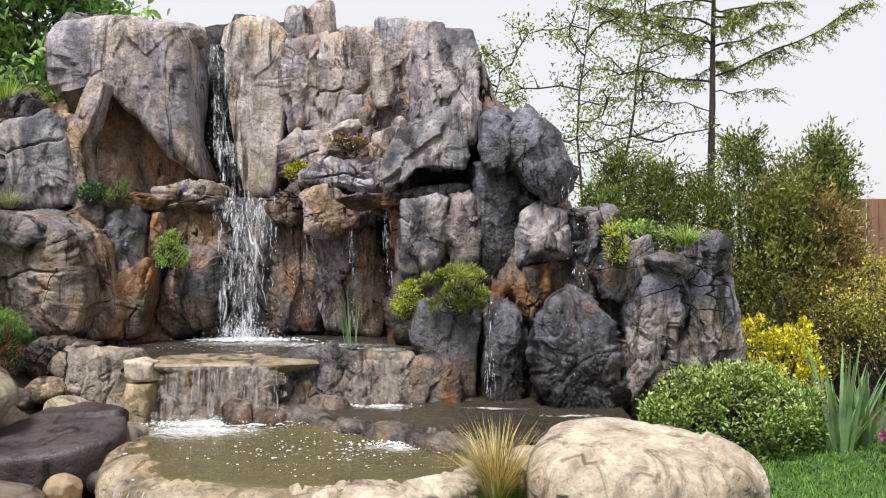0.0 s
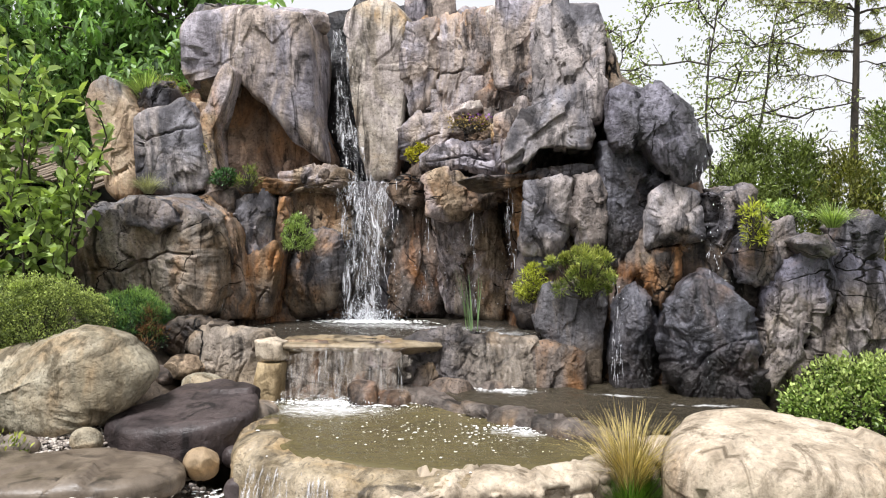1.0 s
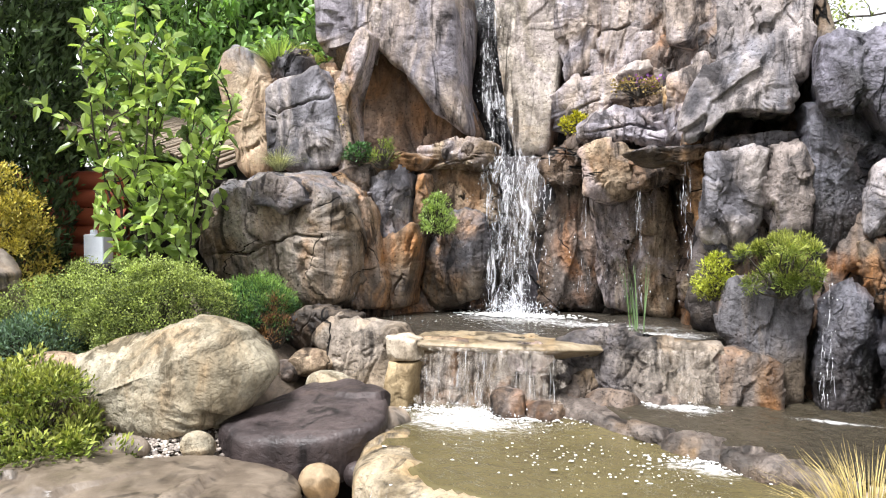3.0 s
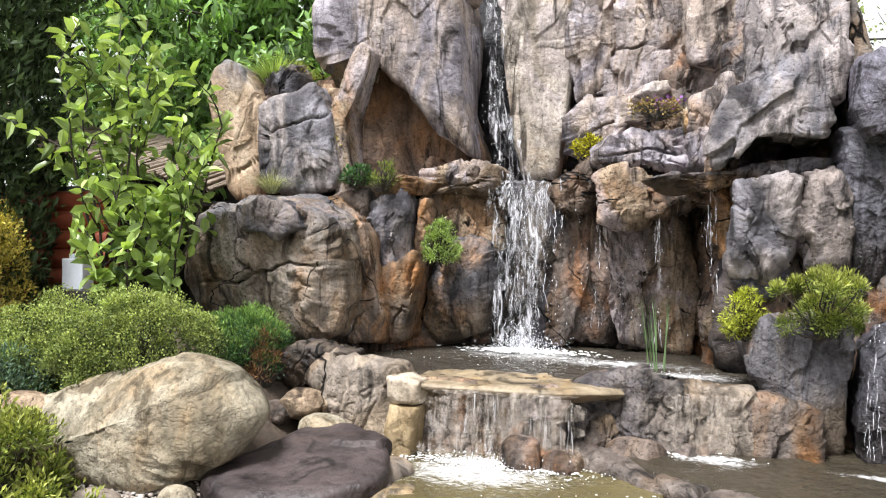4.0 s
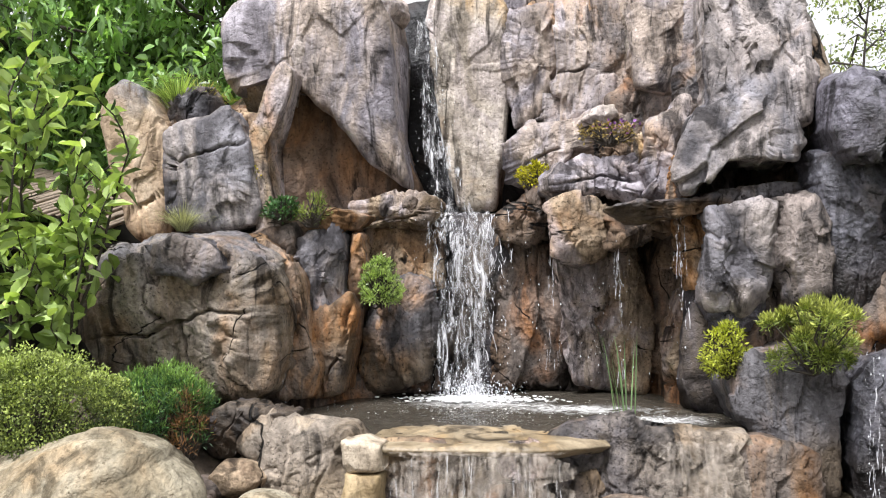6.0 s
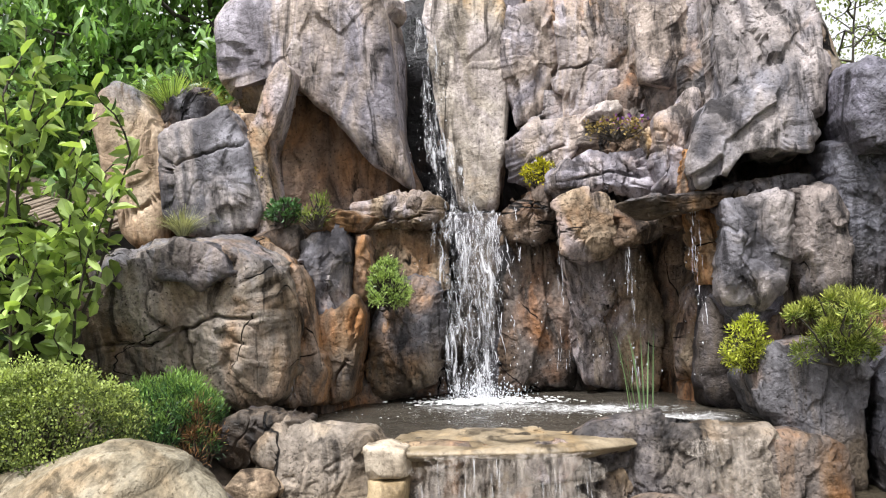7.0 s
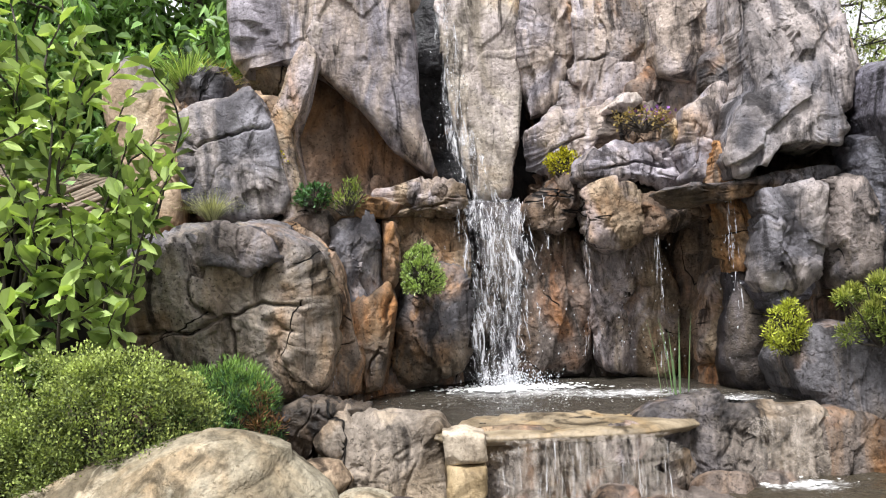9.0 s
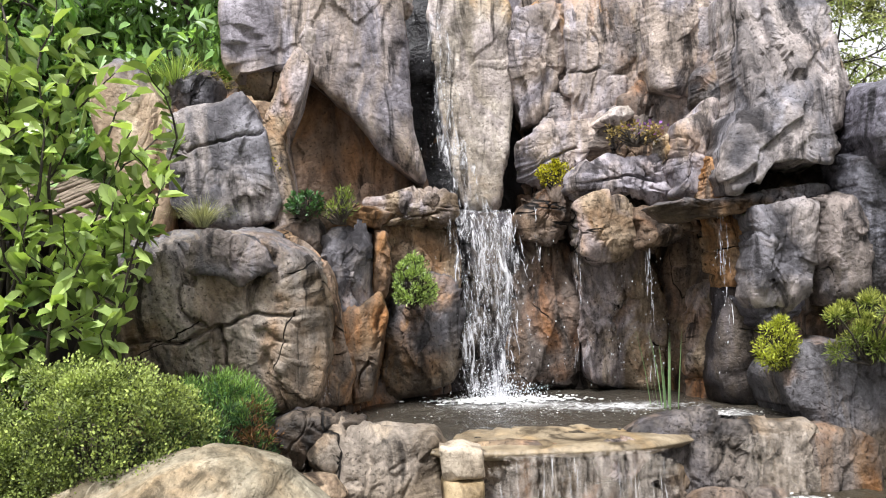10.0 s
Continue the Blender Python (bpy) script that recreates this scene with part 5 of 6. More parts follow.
coping = smooth_path([(-1.1, 4.5, 0.06), (-0.85, 4.52, 0.17), (-0.5, 4.56, 0.2), (-0.15, 4.68, 0.2), (0.1, 4.9, 0.2), (0.3, 5.15, 0.2), (0.5, 5.42, 0.2), (0.8, 5.62, 0.19), (1.2, 5.85, 0.1)], 20)
child("coping", swept_rock("coping", coping, [(-0.3, -0.2), (-0.22, -0.01), (-0.05, 0.035), (0.1, 0.02), (0.16, -0.04), (0.1, -0.12)], "cream", 8, 0.7, 1.0, 0.25), basin, "pale cracked coping stone")
dam = smooth_path([(-1.35, 6.75, 0.3), (-1.1, 6.45, 0.29), (-0.65, 6.05, 0.27), (-0.25, 5.75, 0.29), (0.1, 5.45, 0.28), (0.35, 5.3, 0.27)], 18)
child("dam", swept_rock("dam", dam, [(-0.2, -0.35), (-0.15, -0.04), (-0.03, 0.02), (0.1, -0.02), (0.15, -0.35)], "wet_stone", 12, 0.9, 0.3, 0.3), basin, "low wet stone dam like a log")
for at, size, turn in (((-1.62, 6.35, 0.1), (0.28, 0.3, 0.32), 20), ((-1.38, 6.4, 0.08), (0.3, 0.26, 0.26), 70), ((-0.95, 6.62, 0.1), (0.4, 0.3, 0.3), 10), ((-0.6, 6.75, 0.1), (0.3, 0.3, 0.26), 40)):
    child("foot_stone", boulder_mesh("foot_stone", "brown", at, size, turn, 2.4, 0.8, 0.4, 18), basin)


def water_sheet(name, outline, z, material, waves, seed):
    """A rippled water surface inside an outline in plan."""
    cx, cy = area_middle(outline)
    a = np.linspace(-math.pi, math.pi, 181)[:-1]
    r = outline_radius(outline, cx, cy, a)
    rings = np.linspace(0, 1, 70) ** 0.8
    x, y = cx + np.outer(rings, r * np.cos(a)), cy + np.outer(rings, r * np.sin(a))
    p = np.column_stack([x.ravel(), y.ravel(), np.full(x.size, 0.3)])
    p[:, 2] = z + waves * (fbm(p * 7.0, 3, seed) + 0.5 * fbm(p * 19.0, 2, seed + 2))
    p[:, 2] -= 0.05 * np.repeat(np.clip((rings - 0.95) / 0.05, 0, 1) ** 2, 180)
    i = np.arange(p.shape[0]).reshape(70, 180)
    nxt = np.roll(i, -1, 1)
    q = np.stack([i[:-1], i[1:], nxt[1:], nxt[:-1]], -1).reshape(-1, 4)
    return mesh_of(name, p, q, material)


def pond(name, label, outline, z, material, waves, seed):
    return tagged(new(name, water_sheet(name, outline, z, material, waves, seed)), label, "water", kind="structure")


pond("water_upper", "rippled grey-brown water of the upper pool", [(-3.35, 7.3), (-3.0, 6.9), (-2.5, 6.6), (-2.25, 6.62), (-1.45, 6.62), (-1.2, 6.95), (0.2, 7.0), (0.1, 7.5), (-0.6, 8.7), (-2, 9.0), (-3.0, 8.3)], 0.665, "water_upper", 0.011, 3)
pond("water_middle", "dark rippled water of the side pool", [(-1.2, 6.6), (-0.3, 5.85), (0.3, 5.4), (0.9, 5.8), (1.5, 6.0), (1.5, 6.9), (0.5, 7.2), (-0.8, 7.2)], 0.3, "water_middle", 0.016, 5)
pond("water_lower", "murky olive-brown water of the lower pool", [(-2.4, 6.4), (-2.2, 5.4), (-1.68, 4.82), (-0.9, 4.6), (-0.1, 4.8), (0.25, 5.3), (-0.5, 6.1), (-1.2, 6.75), (-2.2, 6.8)], 0.225, "water_lower", 0.006, 7)
pond("stream", "foaming water of the stream below the basin", [(-2.3, 5.2), (-2.2, 4.6), (-2.5, 3.6), (-1.2, 3.6), (-1.3, 4.4), (-1.75, 4.6), (-1.95, 5.1)], -0.13, "water_stream", 0.025, 9)

# ---- loose stones ----
def stone(name, label, material, at, size, turn=0, box=2.4, rough=0.5, crack=0.3, grid=40, flat=0.0, group=""):
    return tagged(new(name, boulder_mesh(name, material, at, size, turn, box, rough, crack, grid, flat)), label, "stone", group)


def shaped_stone(name, label, material, y, front, back, box, lean, outline, rough=0.4, crack=0.2, block=0.8, cuts=6, bite=0.12):
    return tagged(new(name, rock_mesh(name, material, y, front, back, box, lean, 0, outline, rough, block, crack, 0, 50, cuts, bite)), label, "stone")


def slab(name, label, material, at, outline, height, box=5.0, rough=0.3, crack=0.0, tilt=(0, 0)):
    """A flat stone with the given outline in plan; tilt: rise along x and y."""
    SEED[0] += 7
    cx, cy = area_middle(outline)
    ta = np.linspace(-math.pi, math.pi, 361)
    tr = outline_radius(outline, cx, cy, ta)
    kernel = np.ones(25) / 25
    tr = np.convolve(np.concatenate([tr[-13:-1], tr, tr[1:13]]), kernel, "valid")
    d, quads = ball_grid(46)
    s0, c0 = np.hypot(d[:, 0], d[:, 1]), np.abs(d[:, 2])
    k = (s0 ** box + c0 ** box) ** (-1 / box)
    a = np.arctan2(d[:, 1], d[:, 0])
    r = np.interp(a, ta, tr) * s0 * k
    x, y = r * np.cos(a), r * np.sin(a)
    z = at + height / 2 + d[:, 2] * k * height / 2 + tilt[0] * x + tilt[1] * y
    v = weathered(np.stack([cx + x, cy + y, z], 1), quads, SEED[0], rough, 0.7, crack)
    return tagged(new(name, mesh_of(name, v, quads, material)), label, "stone")


slab("boulder", "large pale buff boulder beside the lawn", "cream", -0.2, [(0.5, 4.6), (0.8, 4.35), (1.45, 4.35), (1.92, 4.75), (2.02, 5.15), (1.75, 5.5), (1.1, 5.7), (0.7, 5.45), (0.52, 5.0)], 0.66, 3.2, 0.25, 0.0, (-0.08, 0.05))
shaped_stone("boulder", "large pale grey-buff boulder below the juniper", "buff", 5.55, 0.36, 0.4, -2.2, 0.45, [(-4.66, 0.50), (-4.56, 0.55), (-4.41, 0.60), (-4.11, 0.71), (-3.83, 0.78), (-3.58, 0.84), (-3.34, 0.80), (-3.17, 0.71), (-3.07, 0.62), (-3.03, 0.54), (-3.16, 0.39), (-3.33, 0.27), (-3.50, 0.14), (-3.80, 0.07), (-4.13, 0.10), (-4.37, 0.19), (-4.60, 0.34)], 0.8, 0.6, 0.6, 12, 0.2)
slab("slab_stone", "dark brown wet slab with a flat top", "basalt", 0.0, [(-3.35, 5.45), (-3.0, 5.2), (-2.5, 5.25), (-2.2, 5.55), (-2.35, 6.0), (-2.75, 6.35), (-3.05, 6.3)], 0.34, 8.0, 0.14, 0.0, (0.05, 0.16))
slab("stepping_stone", "long smooth brown river stone, flat and wet", "river_brown", -0.12, [(-4.4, 4.5), (-3.9, 4.25), (-3.2, 4.3), (-2.6, 4.5), (-2.38, 4.85), (-2.6, 5.2), (-3.2, 5.28), (-3.5, 5.15), (-4.1, 4.95)], 0.27, 3.4, 0.25, 0.0)
slab("stepping_stone", "tan river stone beside the long one", "river_brown", -0.12, [(-5.0, 4.35), (-4.5, 4.25), (-4.5, 4.6), (-4.7, 4.85), (-5.1, 4.8)], 0.22, 3.0, 0.25)
shaped_stone("boulder", "smooth upright grey stone beside the golden thuja", "cobble", 6.2, 0.3, 0.3, 2.3, 0, [(-6.4, 0.3), (-6.35, 1.0), (-6.1, 1.25), (-5.85, 1.05), (-5.8, 0.4)], 0.3, 0.0)
for label, mat, at, size, turn in (("rounded ochre river stone beside the slab", "ochre", (-2.42, 5.12, -0.05), (0.24, 0.22, 0.22), 30), ("small grey river stone beside the stream", "cobble", (-2.2, 5.25, -0.06), (0.13, 0.18, 0.15), 0),
                                   ("grey stone wedged beside the basin rim", "cobble", (-2.27, 5.66, 0.08), (0.2, 0.2, 0.17), 20), ("grey stone wedged beside the basin rim", "cobble", (-2.36, 5.92, 0.1), (0.36, 0.3, 0.22), 50),
                                   ("reddish-brown cobble on the gravel", "cobble", (-3.76, 5.12, 0.05), (0.32, 0.22, 0.16), 5), ("grey-buff cobble on the gravel", "buff", (-3.3, 5.22, 0.06), (0.22, 0.18, 0.19), 5),
                                   ("pale cobble on the gravel", "buff", (-4.0, 5.05, 0.03), (0.2, 0.18, 0.12), 5), ("pale flat stone behind the slab", "buff", (-2.95, 6.3, 0.25), (0.34, 0.3, 0.2), 5),
                                   ("reddish rock under the juniper", "rust", (-4.65, 5.5, 0.28), (0.5, 0.4, 0.34), 5), ("brown stone beside the dwarf pine", "rust", (-3.2, 6.5, 0.35), (0.34, 0.3, 0.22), 5),
                                   ("brown stone beside the dwarf pine", "brown", (-3.38, 6.45, 0.3), (0.24, 0.3, 0.18), 25), ("small grey stone at the stream", "cobble", (-2.1, 5.4, -0.05), (0.16, 0.14, 0.14), 10),
                                   ("small dark stone at the stream", "basalt", (-2.3, 5.38, -0.04), (0.18, 0.16, 0.16), 60), ("grey cobble in the stream", "cobble", (-2.25, 4.62, -0.2), (0.3, 0.22, 0.16), 20),
                                   ("grey cobble in the stream", "cobble", (-2.35, 4.3, -0.2), (0.34, 0.26, 0.18), 50), ("small dark stone at the stream", "basalt", (-2.12, 5.0, -0.14), (0.18, 0.16, 0.16), 60)):
    stone("pebble", label, mat, at, size, turn, 2.2, 0.35, 0.0, 18)


def scatter(name, label, spots, material, kind="stuff"):
    """Small stones strewn over the ground round spots of (x, y, spread, count, size)."""
    d, q = ball_grid(2)
    vs, fs, base = [], [], 0
    for x, y, spread, count, size in spots:
        for k in range(count):
            px, py = x + rng.normal() * spread, y + rng.normal() * spread * 0.6
            s = size * (0.4 + rng.random()) / 2
            lump = d * (1 + 0.25 * rng.normal(size=(len(d), 1)) * 0.5) * np.array([s * (0.8 + 0.6 * rng.random()), s, s * 0.7])
            vs.append(lump + np.array([px, py, float(ground_z(px, py)) + 0.015 + s * 0.5]))
            fs.append(q + base)
            base += len(d)
    return tagged(new(name, mesh_of(name, np.concatenate(vs), np.concatenate(fs), material)), label, "gravel", kind=kind)


scatter("gravel", "grey and tan gravel between the stones", [(-3.7, 5.15, 0.34, 2600, 0.024), (-2.35, 5.25, 0.16, 300, 0.035), (-2.35, 4.5, 0.25, 250, 0.05), (-4.6, 5.2, 0.4, 400, 0.025)], "gravel")

# ---- plants ----
def shrub(name, label, at, radii, clumps, per, leaf, width, material, clump=0.22, upright=0.5, round_leaf=False, lumps=0.2, category="shrub", group="", low=-0.3, droop=0.0, tip=""):
    """A bushy shrub: branches from the foot, each ending in a tuft of leaves; the tufts make an uneven crown."""
    top = thing(name, label, category, group)
    radii, at = np.array(radii, float), np.array(at, float)
    mid = at + np.array([0, 0, radii[2] * 0.45])
    d = unit(rng.normal(size=(clumps, 3)))
    d[:, 2] = np.where(d[:, 2] < low, -d[:, 2], d[:, 2])
    r = (1 - 0.45 * rng.random(clumps) ** 2.2) * (1 + lumps * 1.8 * fbm(d * 2.2 + at, 3, int(abs(at[0]) * 50)))
    ends = mid + d * r[:, None] * radii * np.array([1, 1, 0.62])
    ends[:, 2] = np.maximum(ends[:, 2], at[2] + 0.03)
    paths = [bent(at + np.array([0, 0, -0.03]), e, 0.011, 0.003, 0.03, 4) for e in ends[: min(70, clumps)]]
    tagged(child("branch", tubes_mesh("branch", paths, "bark", 4), top), kind="stuff")
    which = np.repeat(np.arange(clumps), per)
    n = len(which)
    e = unit(rng.normal(size=(n, 3)) + d[which] * 0.6 + np.array([0, 0, upright * 0.6]))
    size_c = clump * radii.min() * (0.6 + 0.8 * rng.random(clumps))
    far = rng.random(n) ** 0.6
    p = ends[which] + e * (size_c[which] * far)[:, None]
    way = e + rng.normal(size=(n, 3)) * 0.45 + np.array([0, 0, upright])
    size = leaf * (0.6 + 0.7 * rng.random(n))
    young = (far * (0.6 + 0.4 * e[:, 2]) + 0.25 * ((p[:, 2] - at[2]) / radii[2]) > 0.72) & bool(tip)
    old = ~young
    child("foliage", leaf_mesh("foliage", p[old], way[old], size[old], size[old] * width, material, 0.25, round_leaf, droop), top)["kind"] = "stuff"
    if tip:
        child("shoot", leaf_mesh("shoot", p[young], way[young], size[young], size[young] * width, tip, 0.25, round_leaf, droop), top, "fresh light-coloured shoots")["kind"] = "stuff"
    return top


def tuft(name, label, at, count, height, spread, width, material, bend=0.35, category="grass clump", ground=0.18):
    """A clump of grass blades from one foot."""
    a = rng.random(count) * 2 * math.pi
    out = np.column_stack([np.cos(a), np.sin(a), np.zeros(count)])
    foot = np.array(at) + out * rng.random((count, 1)) * spread * ground
    way = out * (rng.random((count, 1)) * spread / height) + np.array([0, 0, 1.0])
    h = height * (0.55 + 0.5 * rng.random(count))
    return tagged(new(name, blade_mesh(name, foot, way, h, width, bend * rng.random(count), material)), label, category)


def leafy_tree(name, label, foot, height, crown, limbs, leaves, leaf, width, material, trunk=0.09, droop=0.3, spray=0.35, bare=0.3, round_leaf=True, twig_count=8):
    """A broadleaved tree: trunk, limbs, twigs and leaves set along the twigs."""
    top = thing(name, label, "tree")
    foot = np.array(foot, float)
    tip = foot + np.array([0, 0, height])
    stem = bent(foot, tip, trunk, trunk * 0.2, 0.25, 10)
    paths, twigs = [stem], []
    for k in range(limbs):
        h = bare + (1 - bare) * (k + 0.5) / limbs
        i = min(8, int(h * 9))
        s = stem[i, :3] + (stem[i + 1, :3] - stem[i, :3]) * (h * 9 - i)
        a = k * 2.4 + rng.random() * 0.7
        reach = np.array(crown) * (1.05 - 0.65 * abs(h - 0.55))
        e = s + np.array([math.cos(a) * reach[0], math.sin(a) * reach[0], reach[1] * (0.15 + 0.4 * rng.random())])
        limb = bent(s, e, trunk * 0.42, 0.008, 0.18, 7)
        paths.append(limb)
        for j in range(twig_count):
            u = limb[1 + j * 5 // (twig_count - 1), :3]
            q = u + unit(rng.normal(size=(1, 3)))[0] * np.array([1, 1, 0.7]) * reach[0] * spray
            paths.append(bent(u, q, 0.008, 0.003, 0.05, 4))
            twigs.append((u, q))
    child("trunk", tubes_mesh("trunk", paths, "bark", 6), top)
    twigs = np.array(twigs)
    which = rng.integers(0, len(twigs), leaves)
    t = rng.random((leaves, 1)) ** 0.7
    p = twigs[which, 0] + (twigs[which, 1] - twigs[which, 0]) * t * 1.1 + rng.normal(size=(leaves, 3)) * spray * 0.25
    way = rng.normal(size=(leaves, 3)) + np.array([0, 0, -droop])
    size = leaf * (0.6 + 0.6 * rng.random(leaves))
    child("crown", leaf_mesh("crown", p, way, size, size * width, material, 0.2, round_leaf, 0.25), top)
    return top


def column_conifer(name, label, foot, height, radius, sprays, per, leaf, material, taper=0.35, group="", ragged=0.2, spread=0.1):
    """A dense upright conifer built of rising, feathery sprays."""
    top = thing(name, label, "conifer", group)
    foot = np.array(foot, float)
    h = rng.random(sprays) ** 0.85
    a = rng.random(sprays) * 2 * math.pi
    full = radius * np.minimum(1, (1.03 - h) / taper) ** 0.7 * (0.75 + 0.25 * np.minimum(1, h / 0.12))
    out = np.column_stack([np.cos(a), np.sin(a), np.zeros(sprays)])
    lump = 1 + ragged * 2 * fbm(np.column_stack([out[:, :2] * 2.2, h * height * 2.2]) + foot, 3, 8)
    end = foot + out * (full * lump * (1 - 0.5 * rng.random(sprays) ** 2))[:, None]
    end[:, 2] += h * height
    rise = unit(out * 0.55 + np.array([0, 0, 0.9]) + rng.normal(size=(sprays, 3)) * 0.3)
    paths = [bent(foot, foot + np.array([0, 0, height * 0.95]), 0.06, 0.01, 0.05, 6)]
    child("trunk", tubes_mesh("trunk", paths, "bark", 6), top)
    which = np.repeat(np.arange(sprays), per)
    n = len(which)
    t = rng.random((n, 1))
    length = spread * (0.8 + 1.4 * rng.random(sprays))
    p = end[which] + rise[which] * t * length[which][:, None] + rng.normal(size=(n, 3)) * spread * 0.22
    way = rise[which] + rng.normal(size=(n, 3)) * 0.5
    size = leaf * (0.6 + 0.8 * rng.random(n))
    child("foliage", leaf_mesh("foliage", p, way, size, size * 0.36, material, 0.15), top)
    return top


# trees behind the rockwork
for x, y, h, r, n in ((-5.4, 10.9, 6.4, 2.0, 12500), (-7.6, 11.0, 6.8, 2.3, 13000), (-4.6, 10.2, 5.2, 1.25, 7500), (-9.6, 11.5, 6.5, 2.2, 9000), (-6.5, 10.3, 4.6, 1.5, 10000)):
    leafy_tree("cherry_tree", "broadleaved tree with long drooping green leaves", (x, y, 0.3), h, (r, 1.0), 17, n, 0.14, 0.42, "leaf_cherry", 0.08, 0.6, 0.4, 0.2)
leafy_tree("birch", "thin airy tree with small yellow-green leaves", (1.75, 11.0, 0.2), 5.2, (1.2, 0.9), 18, 4000, 0.052, 0.55, "leaf_birch", 0.03, 0.3, 0.34)
leafy_tree("birch", "thin airy tree with small yellow-green leaves", (0.75, 11.6, 0.2), 4.6, (0.9, 0.8), 12, 2400, 0.06, 0.55, "leaf_birch", 0.035, 0.3, 0.34)
leafy_tree("birch", "thin airy tree with small yellow-green leaves", (2.7, 12.6, 0.2), 5.4, (1.1, 0.8), 14, 2200, 0.052, 0.55, "leaf_birch", 0.04, 0.3, 0.34)
leafy_tree("sapling", "low green tree showing above the cliff", (-0.75, 11.0, 0.2), 4.55, (0.55, 0.5), 12, 2600, 0.06, 0.5, "leaf_juniper", 0.05, 0.1, 0.4, 0.6)
leafy_tree("sapling", "low green tree showing above the cliff", (0.2, 11.6, 0.2), 4.6, (0.5, 0.5), 10, 1000, 0.06, 0.5, "leaf_birch", 0.04, 0.1, 0.4, 0.6)


def larch(name, label, foot, height):
    """An open conifer: level limbs with hanging twigs and thin needle sprays."""
    top = thing(name, label, "conifer")
    foot = np.array(foot, float)
    stem = bent(foot, foot + np.array([0.1, 0, height]), 0.085, 0.02, 0.04, 10)
    paths, at, way = [stem], [], []
    # height share, heading in degrees, reach, rise, leafiness
    limbs = [(0.62, 2, 2.3, 0.5, 1.0), (0.61, 178, 1.35, 0.35, 0.8), (0.74, 172, 1.9, 0.2, 1.0), (0.78, 8, 1.3, 0.15, 1.0), (0.7, 200, 1.5, 0.1, 0.7), (0.69, -15, 1.2, 0.2, 0.8),
             (0.83, 165, 1.3, 0.12, 1.2), (0.84, -5, 1.2, 0.15, 1.2), (0.9, 150, 1.0, 0.1, 1.3), (0.9, 20, 1.0, 0.15, 1.3), (0.95, 190, 0.8, 0.15, 1.4), (0.95, -20, 0.8, 0.15, 1.4)]
    limbs += [(0.36 + 0.045 * k, 137 * k, 0.9 + 0.5 * rng.random(), 0.0, 0.25) for k in range(8)]
    limbs += [(0.66 + 0.034 * k, 110 * k + 60, 1.0 - 0.03 * k, 0.15, 1.2) for k in range(10)]
    for h, heading, reach, rise, leafy in limbs:
        s = foot + np.array([0.1 * h, 0, height * h])
        a = radians(heading)
        e = s + np.array([math.cos(a) * reach, math.sin(a) * reach * 0.8, reach * rise])
        limb = bent(s, e, 0.019 if leafy > 0.5 else 0.01, 0.005, 0.1, 9)
        paths.append(limb)
        for j in range(int(34 * reach)):
            f = 0.15 + 0.85 * rng.random()
            i = min(7, int(f * 8))
            u = limb[i, :3] + (limb[i + 1, :3] - limb[i, :3]) * (f * 8 - i)
            q = u + np.array([rng.normal() * 0.14, rng.normal() * 0.14, -0.04 - 0.24 * rng.random()]) + (e - s) / reach * 0.1
            paths.append(bent(u, q, 0.0035, 0.002, 0.03, 4))
            for t in rng.random(int(24 * leafy + rng.random())):
                at.append(u + (q - u) * t)
                way.append(rng.normal(size=3) * 0.7 + np.array([0, 0, -0.4]))
    child("trunk", tubes_mesh("trunk", paths, "bark", 5), top)
    n = len(at)
    size = 0.06 * (0.6 + 0.7 * rng.random(n))
    child("needles", leaf_mesh("needles", np.array(at), np.array(way), size, size * 0.3, "leaf_larch"), top)


larch("larch", "tall open conifer with level drooping limbs", (3.95, 12.0, 0.2), 6.4)

# tall conifers along the boundary, and the fence
hedge = "row of tall conifers"
for x, y, h, r, mat in ((1.4, 9.4, 1.75, 0.4, "leaf_hedge"), (2.0, 9.2, 2.5, 0.3, "leaf_hedge"), (1.75, 8.8, 2.0, 0.36, "leaf_hedge"), (2.4, 8.9, 2.3, 0.3, "leaf_hedge"), (2.8, 8.8, 2.15, 0.4, "leaf_hedge_light"), (3.3, 8.9, 2.65, 0.36, "leaf_hedge"),
                        (3.5, 8.4, 2.1, 0.4, "leaf_hedge_light"), (3.8, 8.7, 2.35, 0.42, "leaf_hedge_light"), (4.2, 8.8, 2.65, 0.2, "leaf_hedge"), (4.36, 8.9, 2.45, 0.18, "leaf_hedge_light"), (4.0, 8.4, 1.9, 0.34, "leaf_hedge_brown")):
    column_conifer("hedge_conifer", "upright conifer with browned foliage" if "brown" in mat else "upright feathery green garden conifer", (x, y, 0.1), h, r, 560, 24, 0.05, mat, 0.5, hedge, 0.35, 0.16)

fence = thing("fence", "brown wooden board fence behind the conifers", "fence")
board = bmesh.new()
bmesh.ops.create_cube(board, size=1.0)
for v in board.verts:
    v.co = (v.co.x * 0.14, v.co.y * 0.022, v.co.z * 2.2)
bmesh.ops.bevel(board, geom=board.edges[:], offset=0.004, segments=1, affect="EDGES")
board_mesh = bpy.data.meshes.new("board")
board.to_mesh(board_mesh)
board.free()
board_mesh.materials.append(MATS["fence_wood"])
for k in range(48):
    child("board", board_mesh, fence).location = (4.1 + 0.15 * k, 9.9 + 0.006 * (k % 2), 1.12)
for z in (0.5, 1.8):
    child("rail", tubes_mesh("rail", [np.array([(4.0, 9.95, z, 0.035), (7, 9.95, z, 0.035), (11.3, 9.95, z, 0.035)])], "fence_wood", 4), fence)

